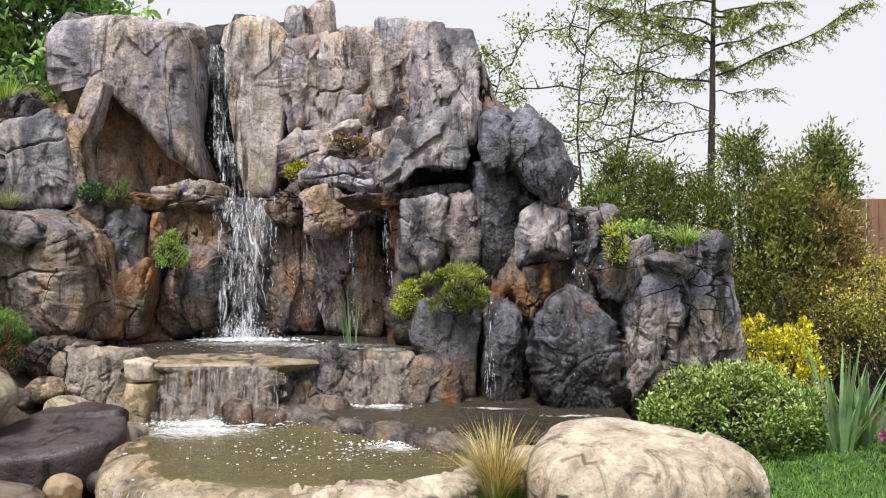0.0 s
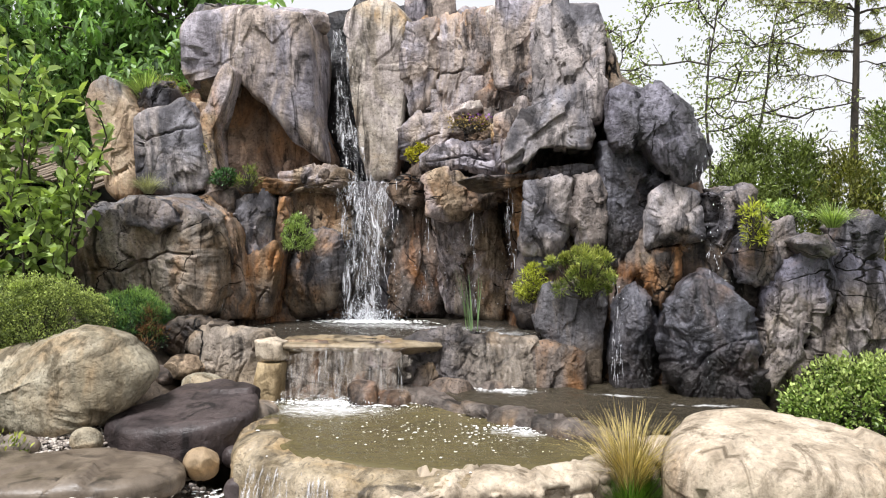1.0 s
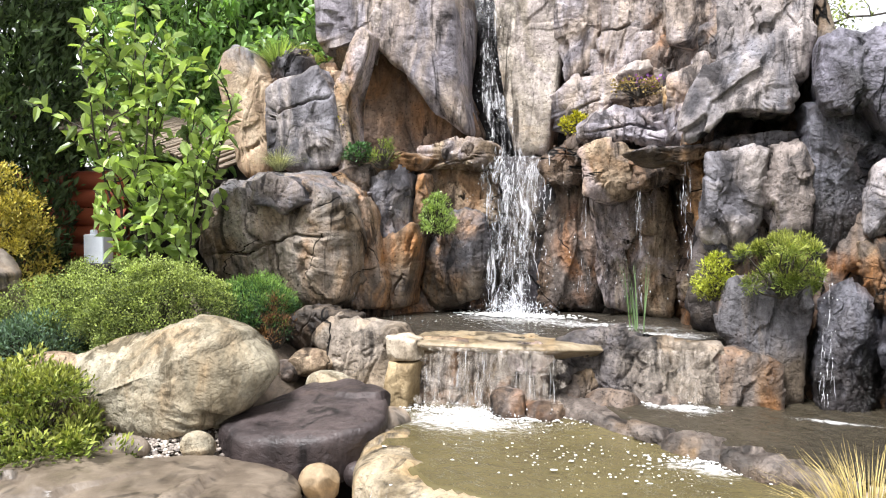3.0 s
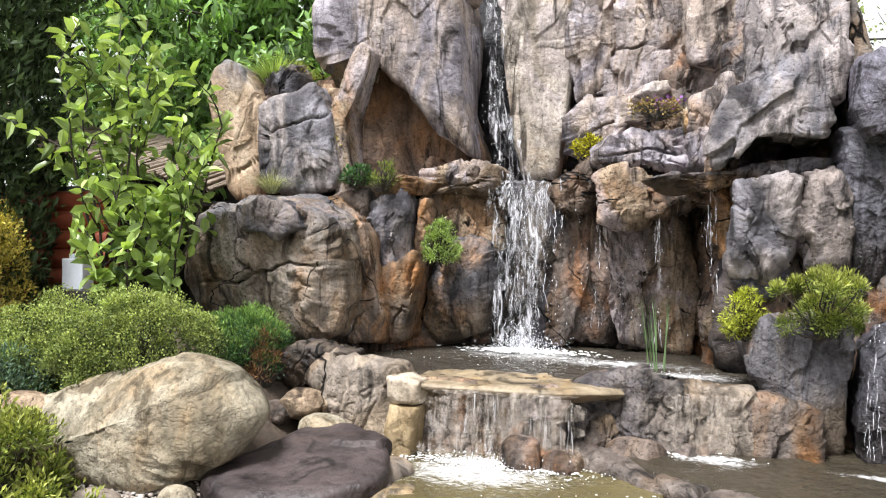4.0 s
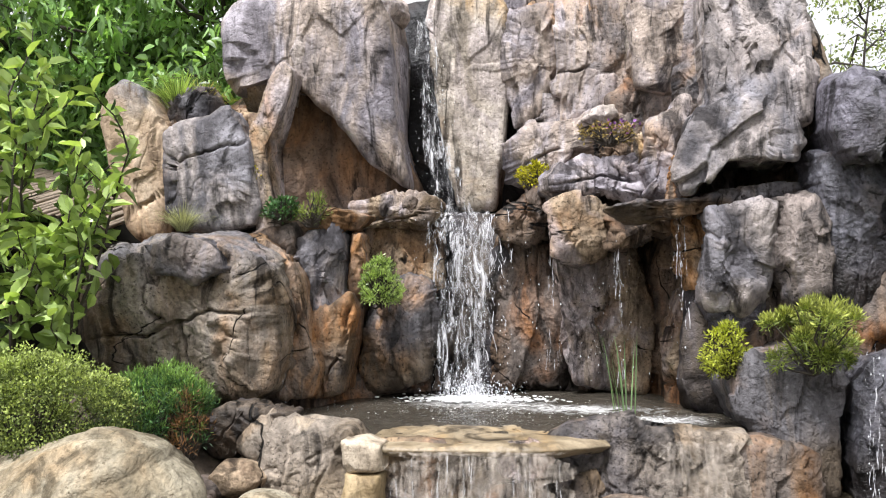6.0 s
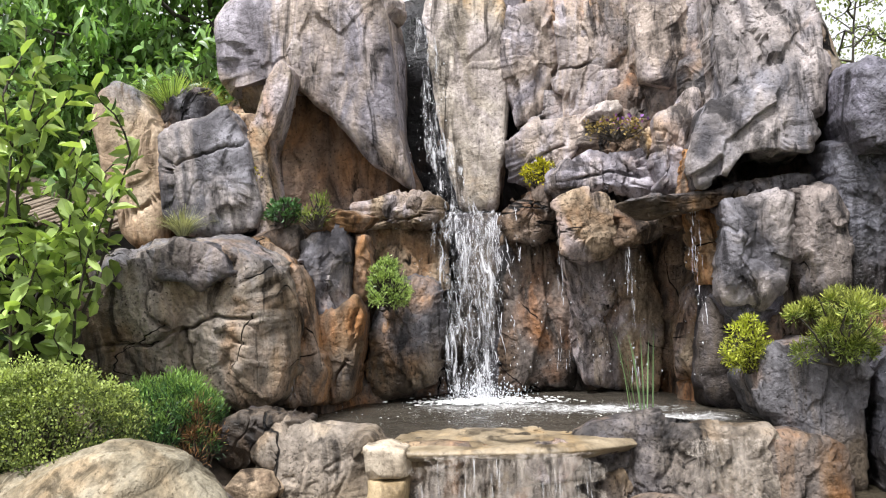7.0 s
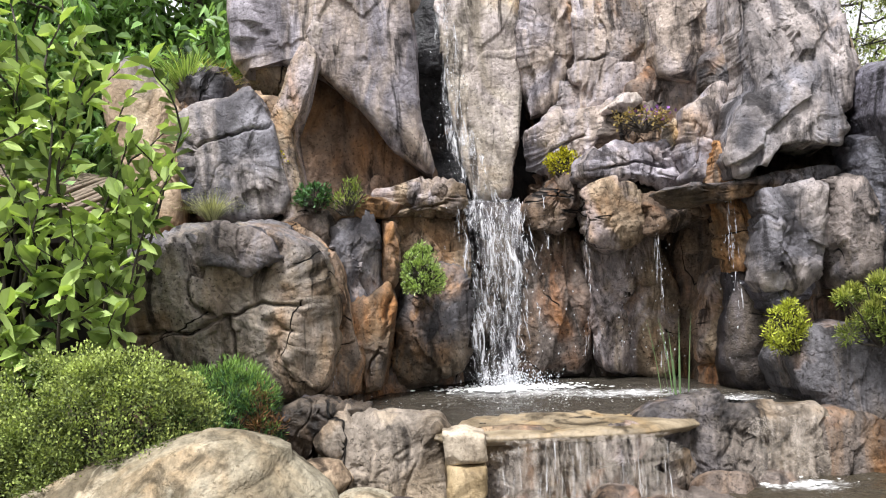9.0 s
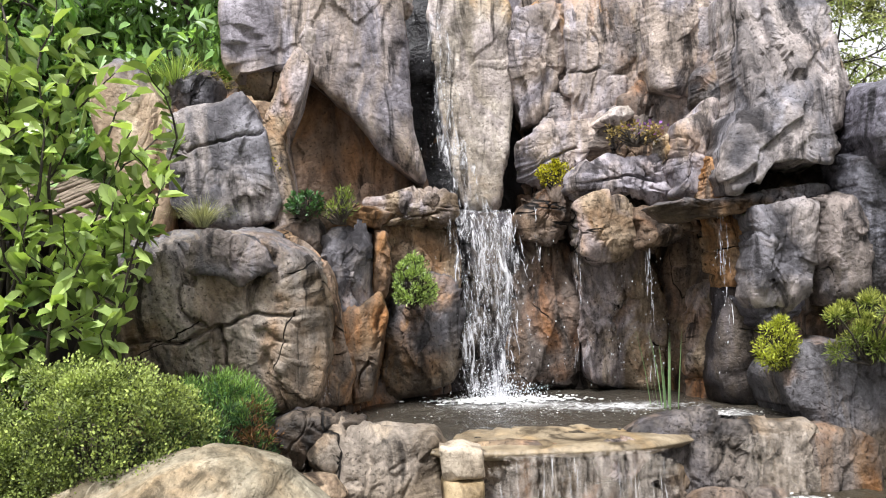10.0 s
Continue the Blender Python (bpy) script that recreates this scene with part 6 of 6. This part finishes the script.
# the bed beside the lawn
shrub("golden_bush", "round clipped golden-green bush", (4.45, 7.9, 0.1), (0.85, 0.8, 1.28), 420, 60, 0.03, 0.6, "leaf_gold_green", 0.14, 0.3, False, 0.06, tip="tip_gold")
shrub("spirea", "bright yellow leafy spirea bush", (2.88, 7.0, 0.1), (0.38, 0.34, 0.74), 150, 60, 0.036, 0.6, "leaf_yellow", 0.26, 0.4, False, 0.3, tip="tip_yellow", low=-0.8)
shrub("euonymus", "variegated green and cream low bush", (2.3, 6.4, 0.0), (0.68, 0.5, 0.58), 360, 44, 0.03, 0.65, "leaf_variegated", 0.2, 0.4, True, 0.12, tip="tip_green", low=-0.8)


def iris(name, label, at, count, height, wide=0.045, lean=0.42):
    """Sword-shaped leaves from one foot, each a part of its own."""
    top = thing(name, label, "plant")
    for k in range(count):
        a = rng.random() * 2 * math.pi
        out = np.array([[math.cos(a), math.sin(a), 0.0]])
        foot = np.array([at]) + out * rng.random() * 0.14
        way = out * (0.08 + lean * rng.random()) + np.array([0, 0, 1.0])
        child("leaf", blade_mesh("leaf", foot, way, height * (0.5 + 0.5 * rng.random()), wide, 0.12 * rng.random(), "leaf_iris"), top)
    return top


iris("iris", "clump of grey-green sword-shaped iris leaves", (3.12, 6.3, 0.0), 46, 0.95, 0.034, 0.55)
iris("iris", "clump of grey-green sword-shaped iris leaves", (3.42, 6.5, 0.0), 30, 0.8, 0.034, 0.55)
tuft("feather_grass", "clump of straw-yellow feather grass before the basin", (0.33, 4.85, 0.05), 560, 0.58, 0.32, 0.0045, "straw", 0.55)
tuft("fresh_grass", "fresh green blades at the grass clump's foot", (0.33, 4.78, -0.02), 700, 0.26, 0.2, 0.006, "grass_green", 0.3, ground=0.6)

# pink flower on its stalk beside the iris
flower = thing("garden_flower", "small pink flower head beside the iris", "flower")
child("stalk", tubes_mesh("stalk", [bent((3.42, 6.15, 0.0), (3.38, 6.12, 0.16), 0.004, 0.003, 0.01, 4)], "leaf_iris", 4), flower)
fd = unit(rng.normal(size=(60, 3)))
child("petal", leaf_mesh("petal", np.array([3.38, 6.12, 0.17]) + fd * 0.02, fd + np.array([0, 0, 0.3]), 0.04, 0.03, "petal_pink", 0.2, True), flower)

# lawn blades
n = 26000
bx, by = 0.9 + 4.2 * rng.random(n), 3.6 + 3.2 * rng.random(n)
keep = (bx > 0.6 + np.maximum(by - 5, 0) * 0.9)
bx, by = bx[keep], by[keep]
foot = np.column_stack([bx, by, ground_z(bx, by) + 0.02])
tagged(new("lawn_grass", blade_mesh("lawn_grass", foot, rng.normal(size=foot.shape) * 0.35 + np.array([0, 0, 1.0]), 0.03 + 0.035 * rng.random(len(bx)), 0.007, 0.3, "grass_green")), "short green grass blades of the lawn", "grass", kind="stuff")

# plants growing in the rockwork
shrub("fern", "small bright green fern in a rock niche", (-2.66, 7.85, 1.44), (0.15, 0.12, 0.26), 80, 60, 0.025, 0.4, "leaf_laurel", 0.35, 0.5, low=-0.9)
shrub("stonecrop", "yellow-green stonecrop cushion on the rock", (-1.53, 8.4, 2.33), (0.12, 0.09, 0.16), 60, 24, 0.022, 0.6, "leaf_yellow", 0.4, 0.4, True, low=-0.9)
shrub("creeper", "dark green cushion plant on the shelf", (-3.42, 7.85, 2.08), (0.11, 0.1, 0.14), 40, 16, 0.03, 0.6, "leaf_pine", 0.4, 0.4, True, low=-0.9)
shrub("creeper", "light green needle plant on the shelf", (-3.18, 7.85, 2.04), (0.1, 0.1, 0.2), 40, 16, 0.035, 0.2, "leaf_spruce", 0.4, 0.8, low=-0.9)
shrub("moss_cushion", "yellow moss patch hanging on the pillar", (-3.66, 7.98, 2.18), (0.05, 0.05, 0.3), 40, 16, 0.022, 0.6, "leaf_yellow", 0.5, 0.2, True, low=-1.0)
tuft("sedge", "pale tuft of sedge on the rock ledge", (-4.08, 7.55, 1.98), 420, 0.26, 0.24, 0.004, "sedge_pale", 0.9)
tuft("sedge", "green tuft of sedge on top of the rock", (-4.42, 8.15, 3.0), 300, 0.4, 0.34, 0.008, "leaf_laurel", 0.7)
tuft("sedge", "green tuft of sedge on top of the rock", (-4.28, 8.3, 3.0), 200, 0.32, 0.3, 0.008, "straw", 0.7)
shrub("mountain_pine", "spreading bright green dwarf pine on the ledge", (0.13, 6.92, 1.06), (0.27, 0.19, 0.28), 24, 300, 0.036, 0.2, "leaf_spruce", 0.4, 0.5, False, 0.8, tip="tip_spruce", low=-0.6)
shrub("fern", "yellow-green fern at the ledge", (-0.3, 7.2, 1.0), (0.12, 0.1, 0.26), 60, 40, 0.032, 0.3, "leaf_lime", 0.45, 0.3, low=-1.0)
iris("water_iris", "slender green reed leaves standing in the pool", (-0.87, 7.75, 0.66), 11, 0.66, 0.01, 0.07)
shrub("fern", "yellow-green fern hanging from the rock", (1.42, 6.55, 1.5), (0.1, 0.08, 0.3), 40, 18, 0.045, 0.22, "leaf_lime", 0.45, 0.3, low=-1.0)
tuft("sedge", "green tuft of sedge on the end rock", (1.98, 6.55, 1.62), 360, 0.26, 0.26, 0.005, "leaf_laurel", 0.8)
shrub("creeper", "small green creeper behind the end rock", (1.75, 7.1, 1.66), (0.18, 0.12, 0.14), 50, 16, 0.03, 0.6, "leaf_laurel", 0.4, 0.4, True)
shrub("aubrieta", "low reddish cushion plant with violet flowers", (-0.95, 8.12, 2.62), (0.2, 0.1, 0.12), 40, 12, 0.025, 0.6, "leaf_hedge_brown", 0.5, 0.3, True, low=-0.9)
fd = rng.normal(size=(26, 3)) * np.array([0.07, 0.04, 0.03]) + np.array([-0.85, 8.05, 2.72])
tagged(new("aubrieta_flower", leaf_mesh("aubrieta_flower", fd, rng.normal(size=(26, 3)) + np.array([0, -0.6, 0.6]), 0.03, 0.025, "petal_violet", 0.2, True)), "tiny violet flowers on the cushion plant", "flower", kind="stuff")

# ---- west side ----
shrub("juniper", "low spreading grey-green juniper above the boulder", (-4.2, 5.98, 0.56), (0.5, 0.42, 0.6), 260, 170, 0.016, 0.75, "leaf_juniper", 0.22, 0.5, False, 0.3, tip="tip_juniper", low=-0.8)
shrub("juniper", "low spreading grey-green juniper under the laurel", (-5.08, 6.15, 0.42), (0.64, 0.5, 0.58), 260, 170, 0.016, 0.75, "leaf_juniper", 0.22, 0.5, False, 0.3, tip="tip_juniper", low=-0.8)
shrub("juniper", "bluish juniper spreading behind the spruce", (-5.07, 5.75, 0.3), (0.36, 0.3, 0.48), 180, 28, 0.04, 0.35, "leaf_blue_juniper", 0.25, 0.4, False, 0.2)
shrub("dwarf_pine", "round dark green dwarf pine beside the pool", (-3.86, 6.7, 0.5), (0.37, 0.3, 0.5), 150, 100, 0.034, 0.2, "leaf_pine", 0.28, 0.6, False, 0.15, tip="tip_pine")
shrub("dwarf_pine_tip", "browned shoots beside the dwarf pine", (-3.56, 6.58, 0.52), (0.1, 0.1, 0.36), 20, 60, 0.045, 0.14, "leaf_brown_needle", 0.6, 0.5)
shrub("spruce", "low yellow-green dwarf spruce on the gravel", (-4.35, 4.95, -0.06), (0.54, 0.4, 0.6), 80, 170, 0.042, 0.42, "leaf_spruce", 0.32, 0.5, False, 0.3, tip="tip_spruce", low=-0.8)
shrub("golden_thuja", "round golden-yellow clipped thuja", (-7.15, 7.2, 0.3), (0.55, 0.55, 1.65), 420, 34, 0.045, 0.45, "leaf_gold", 0.17, 0.5, False, 0.06, tip="tip_gold")
column_conifer("thuja", "tall dark green columnar thuja", (-7.75, 7.9, 0.3), 7.0, 0.8, 4200, 16, 0.1, "leaf_thuja_dark", 0.5, "", 0.1, 0.16)


def laurel(name, label, foot, tips, bare=0.2):
    """A cherry laurel: upright shoots with large glossy leaves."""
    top = thing(name, label, "shrub")
    foot = np.array(foot, float)
    paths, at, way = [], [], []
    for tip in tips:
        stem = bent(foot + rng.normal(size=3) * np.array([0.12, 0.1, 0]), tip, 0.018, 0.005, 0.1, 8)
        paths.append(stem)
        for k in range(4):
            u = stem[int(3 + k + 1.5 * bare), :3] if 3 + k + 1.5 * bare < 8 else stem[6, :3]
            q = u + np.array([rng.normal() * 0.2, rng.normal() * 0.2, 0.2 + 0.25 * rng.random()])
            side = bent(u, q, 0.007, 0.003, 0.05, 5)
            paths.append(side)
            for t in np.linspace(0.15, 1, 11):
                i = min(3, int(t * 4))
                at.append(side[i, :3] + (side[i + 1, :3] - side[i, :3]) * (t * 4 - i))
                way.append(rng.normal(size=3) * 0.6 + np.array([0, -0.1, 0.45]))
        for t in np.linspace(bare, 1, 28):
            i = min(6, int(t * 7))
            at.append(stem[i, :3] + (stem[i + 1, :3] - stem[i, :3]) * (t * 7 - i))
            way.append(rng.normal(size=3) * 0.65 + np.array([0, -0.1, 0.45]))
    child("stem", tubes_mesh("stem", paths, "bark", 5), top)
    n = len(at)
    size = 0.16 * (0.6 + 0.6 * rng.random(n))
    child("foliage", leaf_mesh("foliage", np.array(at), np.array(way), size, size * 0.44, "leaf_laurel", 0.2, True, 0.2), top)
    return top


laurel("laurel", "tall cherry laurel with large glossy light green leaves", (-4.88, 6.65, 0.5),
       [(-5.2, 6.45, 2.9), (-5.0, 6.66, 3.0), (-4.69, 6.49, 2.69), (-4.52, 6.71, 2.43), (-4.12, 6.62, 2.36), (-4.55, 6.54, 2.79), (-5.06, 6.45, 2.47), (-4.35, 6.66, 2.09), (-4.81, 6.49, 2.23), (-5.04, 6.54, 2.77)], 0.7)
laurel("laurel", "low laurel shoots with glossy leaves above the juniper", (-4.75, 6.6, 0.6), [(-4.85, 6.35, 1.55), (-4.7, 6.35, 1.42), (-4.5, 6.35, 1.7)], 0.2)
laurel("laurel", "arching laurel shoots beside the cliff", (-4.5, 6.75, 0.5), [(-4.2, 6.5, 1.85), (-4.3, 6.55, 2.2), (-4.45, 6.45, 1.75)], 0.55)

# log hut with a thatched roof behind the laurel
hut = thing("log_hut", "red-stained log hut with a reed roof edge", "hut")
for k in range(8):
    child("log", tubes_mesh("log", [np.array([(-9.5, 8.3, 0.55 + 0.2 * k, 0.108), (-7.5, 8.3, 0.55 + 0.2 * k, 0.108), (-6.35, 8.3, 0.55 + 0.2 * k, 0.108)])], "log_red", 12), hut)


def slab_box(name, material, low, high):
    b = bmesh.new()
    bmesh.ops.create_cube(b, size=1.0)
    for v in b.verts:
        v.co = [low[k] + (v.co[k] + 0.5) * (high[k] - low[k]) for k in range(3)]
    bmesh.ops.bevel(b, geom=b.edges[:], offset=0.008, segments=1, affect="EDGES")
    me = bpy.data.meshes.new(name)
    b.to_mesh(me)
    b.free()
    me.materials.append(MATS[material])
    return me


# Near-black timber: the shade inside the hut is put into its colour.
child("back_wall", slab_box("back_wall", "dark_timber", (-9.5, 9.6, 0.2), (-4.75, 9.7, 2.2)), hut, "dark unlit timber wall")
child("side_wall", slab_box("side_wall", "dark_timber", (-6.45, 8.4, 0.2), (-6.35, 9.6, 2.2)), hut, "dark unlit timber wall")
child("post", slab_box("post", "dark_timber", (-4.98, 8.15, 0.2), (-4.9, 8.23, 1.95)), hut)


def reed_roof(corner, along, down, count):
    """Reed bundles laid side by side down the slope."""
    paths = []
    corner, along, down = np.array(corner, float), np.array(along, float), np.array(down, float)
    for k in range(count):
        s = corner + along * (k + 0.5) / count
        e = s + down * (0.95 + 0.08 * rng.random())
        paths.append(bent(s, e, 0.022, 0.018, 0.012, 5))
    return tubes_mesh("roof", paths, "thatch", 6)


tagged(child("roof", reed_roof((-9.0, 9.2, 3.3), (4.1, 0, -0.92), (0.0, -1.3, -0.35), 110), hut, "weathered reed roof"), kind="stuff")
child("roof_deck", slab_box("roof_deck", "dark_timber", (-9.0, 8.3, 1.9), (-4.95, 9.6, 1.95)), hut)

canister = thing("canister", "white plastic canister beside the log wall", "container")
child("body", slab_box("body", "box_white", (-6.72, 8.0, 1.05), (-6.46, 8.16, 1.36)), canister)
child("cap", slab_box("cap", "box_white", (-6.68, 8.05, 1.36), (-6.62, 8.11, 1.41)), canister)
tagged(new("shelf_crate", slab_box("shelf_crate", "dark_timber", (-6.9, 7.95, 0.45), (-6.35, 8.18, 1.05))), "dark wooden crate beside the log wall", "crate")

# ---- falling water ----
def fall(name, label, top_line, drop_to, streams, strands, thick, material, throw=0.12, wander=0.03, long=0.5):
    """Falling water: short, wavering strands gathered in a few streams, from a line (two points) down to a height, thrown a little to the south."""
    a, b = np.array(top_line, float)
    paths = []
    lanes = [(rng.random(), rng.normal() * wander, rng.random() * 9) for k in range(streams)]
    for k in range(strands):
        u, drift, phase = lanes[k % streams]
        begin = rng.random() ** 1.3 * 0.95
        t = np.linspace(begin, min(1.0, begin + long * (0.15 + rng.random())), 9)
        loose = wander * (0.35 + 1.3 * t) * rng.normal()
        s = a + (b - a) * np.clip(u + 0.06 * rng.normal(), 0, 1)
        z = s[2] + (drop_to - s[2]) * t
        x = s[0] + drift * t + loose + wander * 0.7 * np.sin(phase + 7 * t + 0.6 * rng.normal()) * t + np.cumsum(rng.normal(size=9)) * wander * 0.12
        y = s[1] - throw * np.sqrt(t) * (0.7 + 0.5 * rng.random()) + np.cumsum(rng.normal(size=9)) * wander * 0.1
        r = thick * (0.25 + 1.0 * rng.random(9) ** 1.5) * (0.3 + 1.0 * rng.random() ** 2)
        r[0] *= 0.15
        r[-1] *= 0.15
        paths.append(np.column_stack([x, y, z, r]))
    return tagged(new(name, tubes_mesh(name, paths, material, 5)), label, "water", kind="stuff")


def sheet(name, label, top_line, drop_to, material, throw=0.2, narrow=0.85, shift=0.0, seed=0, layers=2):
    """A thin wavy sheet of falling water with uneven edges, curved out by its throw; two layers, a finger apart."""
    top = thing(name, label, "water")
    a, b = np.array(top_line, float)
    for k in range(layers):
        u, t = np.meshgrid(np.linspace(-0.5, 0.5, 26), np.linspace(0, 1, 60))
        wide = np.linalg.norm(b - a) * (1 + (narrow - 1) * t)
        mid = (a + b) / 2
        p = np.column_stack([np.zeros(u.size), t.ravel() * 3, np.full(u.size, seed + 5.0 * k)])
        edge = 1 + 0.22 * value_noise(np.column_stack([np.sign(u.ravel()) * 3, t.ravel() * 9, np.full(u.size, seed + k)]), seed + k)
        x = mid[0] + shift * t.ravel() + (u * wide).ravel() * edge + 0.03 * fbm(p, 3, seed + k)
        y = a[1] + (b[1] - a[1]) * (u.ravel() + 0.5) - throw * np.sqrt(t.ravel()) - 0.05 * k + 0.03 * fbm(np.column_stack([u.ravel() * 9, t.ravel() * 4, np.full(u.size, 2.0 + k)]), 3, seed)
        z = (a[2] + b[2]) / 2 + (drop_to - (a[2] + b[2]) / 2) * t.ravel() ** 1.15
        i = np.arange(u.size).reshape(u.shape)
        q = np.stack([i[:-1, :-1], i[1:, :-1], i[1:, 1:], i[:-1, 1:]], -1).reshape(-1, 4)
        child("water_sheet", mesh_of("water_sheet", np.column_stack([x, y, z]), q, material), top)
    return top


def drops(name, label, boxes, count, size):
    """Scattered drops in boxes of (x0, x1, y0, y1, z0, z1)."""
    oct_v = np.array([(1, 0, 0), (0, 1, 0), (-1, 0, 0), (0, -1, 0), (0, 0, 1.7), (0, 0, -1.7)])
    oct_f = np.array([(0, 1, 4), (1, 2, 4), (2, 3, 4), (3, 0, 4), (1, 0, 5), (2, 1, 5), (3, 2, 5), (0, 3, 5)])
    at = []
    for b, c in zip(boxes, count):
        at.append(np.column_stack([b[0] + (b[1] - b[0]) * np.clip(0.5 + 0.2 * rng.normal(size=c), 0, 1), b[2] + (b[3] - b[2]) * rng.random(c), b[4] + (b[5] - b[4]) * rng.random(c)]))
    at = np.concatenate(at)
    n = len(at)
    r = size * (0.3 + rng.random(n) ** 2)
    v = (at[:, None] + oct_v[None] * r[:, None, None]).reshape(-1, 3)
    f = (np.arange(n)[:, None, None] * 6 + oct_f[None]).reshape(-1, 3)
    return tagged(new(name, mesh_of(name, v, f, "droplet")), label, "water", kind="stuff")


def froth(name, label, spots, z):
    """Foam: heaps of flattened bubbles round spots of (x, y, spread x, spread y, count, size)."""
    d, q = ball_grid(2)
    vs, fs, base = [], [], 0
    for x, y, sx, sy, count, size in spots:
        for k in range(count):
            c = np.array([x + rng.normal() * sx, y + rng.normal() * sy, z + size * 0.3 * abs(rng.normal())])
            s = size * (0.35 + rng.random() ** 2)
            vs.append(c + d * np.array([s * (1 + rng.random()), s * (0.7 + rng.random()), s * 0.35]))
            fs.append(q + base)
            base += len(d)
    return tagged(new(name, mesh_of(name, np.concatenate(vs), np.concatenate(fs), "foam")), label, "foam", kind="stuff")


sheet("waterfall", "white main waterfall dropping into the upper pool", [(-2.38, 8.46, 2.14), (-1.88, 8.46, 2.14)], 0.69, "fall_lace", 0.2, 0.7, 0.04, 3, 3)
sheet("cascade", "white cascade running down the dark cleft", [(-2.52, 8.66, 3.8), (-2.38, 8.66, 3.8)], 2.6, "fall_lace", 0.06, 1.2, 0.1, 11, 2)
sheet("cascade", "white cascade spilling onto the ledge", [(-2.46, 8.6, 2.75), (-2.24, 8.6, 2.75)], 2.12, "fall_lace", 0.1, 1.5, 0.14, 17, 2)
sheet("lip_curtain", "thin water curtain over the pool's lip", [(-2.25, 6.4, 0.66), (-1.32, 6.45, 0.66)], 0.24, "fall_veil", 0.05, 1.0, 0.0, 23, 2)
sheet("side_curtain", "thin water film over the slate rim", [(-0.74, 6.74, 0.67), (-0.38, 6.8, 0.66)], 0.3, "fall_veil", 0.05, 1.05, 0.0, 29, 2)
fall("fall_strand", "loose strands of the main waterfall", [(-2.42, 8.48, 2.14), (-1.86, 8.48, 2.14)], 0.72, 7, 120, 0.006, "fall_white", 0.24, 0.05, 0.16)
fall("lip_strand", "thin strands of water over the pool's lip", [(-2.24, 6.38, 0.65), (-1.32, 6.43, 0.65)], 0.25, 18, 80, 0.005, "fall_film", 0.05, 0.012, 0.7)
fall("rim_runoff", "water running over the basin rim", [(-1.95, 4.82, 0.2), (-1.25, 4.42, 0.2)], -0.12, 26, 160, 0.006, "fall_film", 0.12, 0.015, 0.7)
for x, y, z0, z1, c in ((-0.53, 7.55, 2.1, 1.25, 26), (-0.92, 8.0, 2.0, 0.8, 22), (-1.4, 8.2, 2.0, 0.9, 16), (0.4, 6.78, 1.25, 0.35, 22), (1.1, 6.5, 1.5, 1.2, 10), (1.0, 6.6, 2.45, 1.95, 12), (-3.25, 7.4, 1.1, 0.75, 8), (-1.72, 8.2, 2.2, 1.6, 12)):
    fall("trickle", "thin trickle of water down the rock", [(x - 0.03, y, z0), (x + 0.03, y, z0)], z1, 2, c, 0.004, "fall_white", 0.05, 0.015, 0.2)
drops("splash", "white splash drops thrown up below the main fall", [(-2.4, -1.6, 7.95, 8.35, 0.67, 0.8), (-2.2, -1.8, 8.0, 8.3, 0.7, 0.92), (-2.3, -1.3, 6.1, 6.35, 0.23, 0.3)], (900, 300, 400), 0.0045)
drops("spray", "scattered white water drops before the rocks", [(-2.75, -1.45, 8.1, 8.4, 0.75, 2.1), (-2.6, -2.15, 8.5, 8.6, 2.2, 3.4), (-1.0, -0.75, 7.9, 8.1, 0.8, 2.0), (-0.62, -0.45, 7.5, 7.6, 0.9, 2.1), (0.3, 0.48, 6.7, 6.8, 0.4, 1.3), (-1.5, -0.6, 8.0, 8.3, 0.75, 1.6), (0.9, 1.3, 6.3, 6.5, 0.4, 2.3)], (380, 120, 50, 40, 40, 80, 70), 0.0045)
froth("froth", "white froth below the main fall", [(-2.02, 8.15, 0.24, 0.08, 700, 0.012)], 0.68)
froth("foam_flecks", "small foam flecks drifting on the upper pool", [(-1.7, 7.75, 0.5, 0.22, 260, 0.0035), (-0.75, 7.4, 0.22, 0.1, 120, 0.004)], 0.675)
froth("froth", "white froth below the lip's curtain", [(-1.8, 6.28, 0.28, 0.05, 1300, 0.006), (-1.75, 6.15, 0.34, 0.1, 300, 0.0045)], 0.236)
froth("froth", "white froth below the slate rim", [(-0.55, 6.66, 0.12, 0.03, 130, 0.01)], 0.302)
froth("foam_flecks", "small foam flecks drifting on the pool", [(-0.8, 5.4, 0.45, 0.26, 200, 0.0065), (-0.3, 5.62, 0.16, 0.05, 200, 0.007)], 0.238)
froth("froth", "foaming water at the foot of the rim", [(-2.2, 4.75, 0.14, 0.16, 700, 0.012), (-1.9, 4.4, 0.16, 0.28, 300, 0.014)], -0.12)
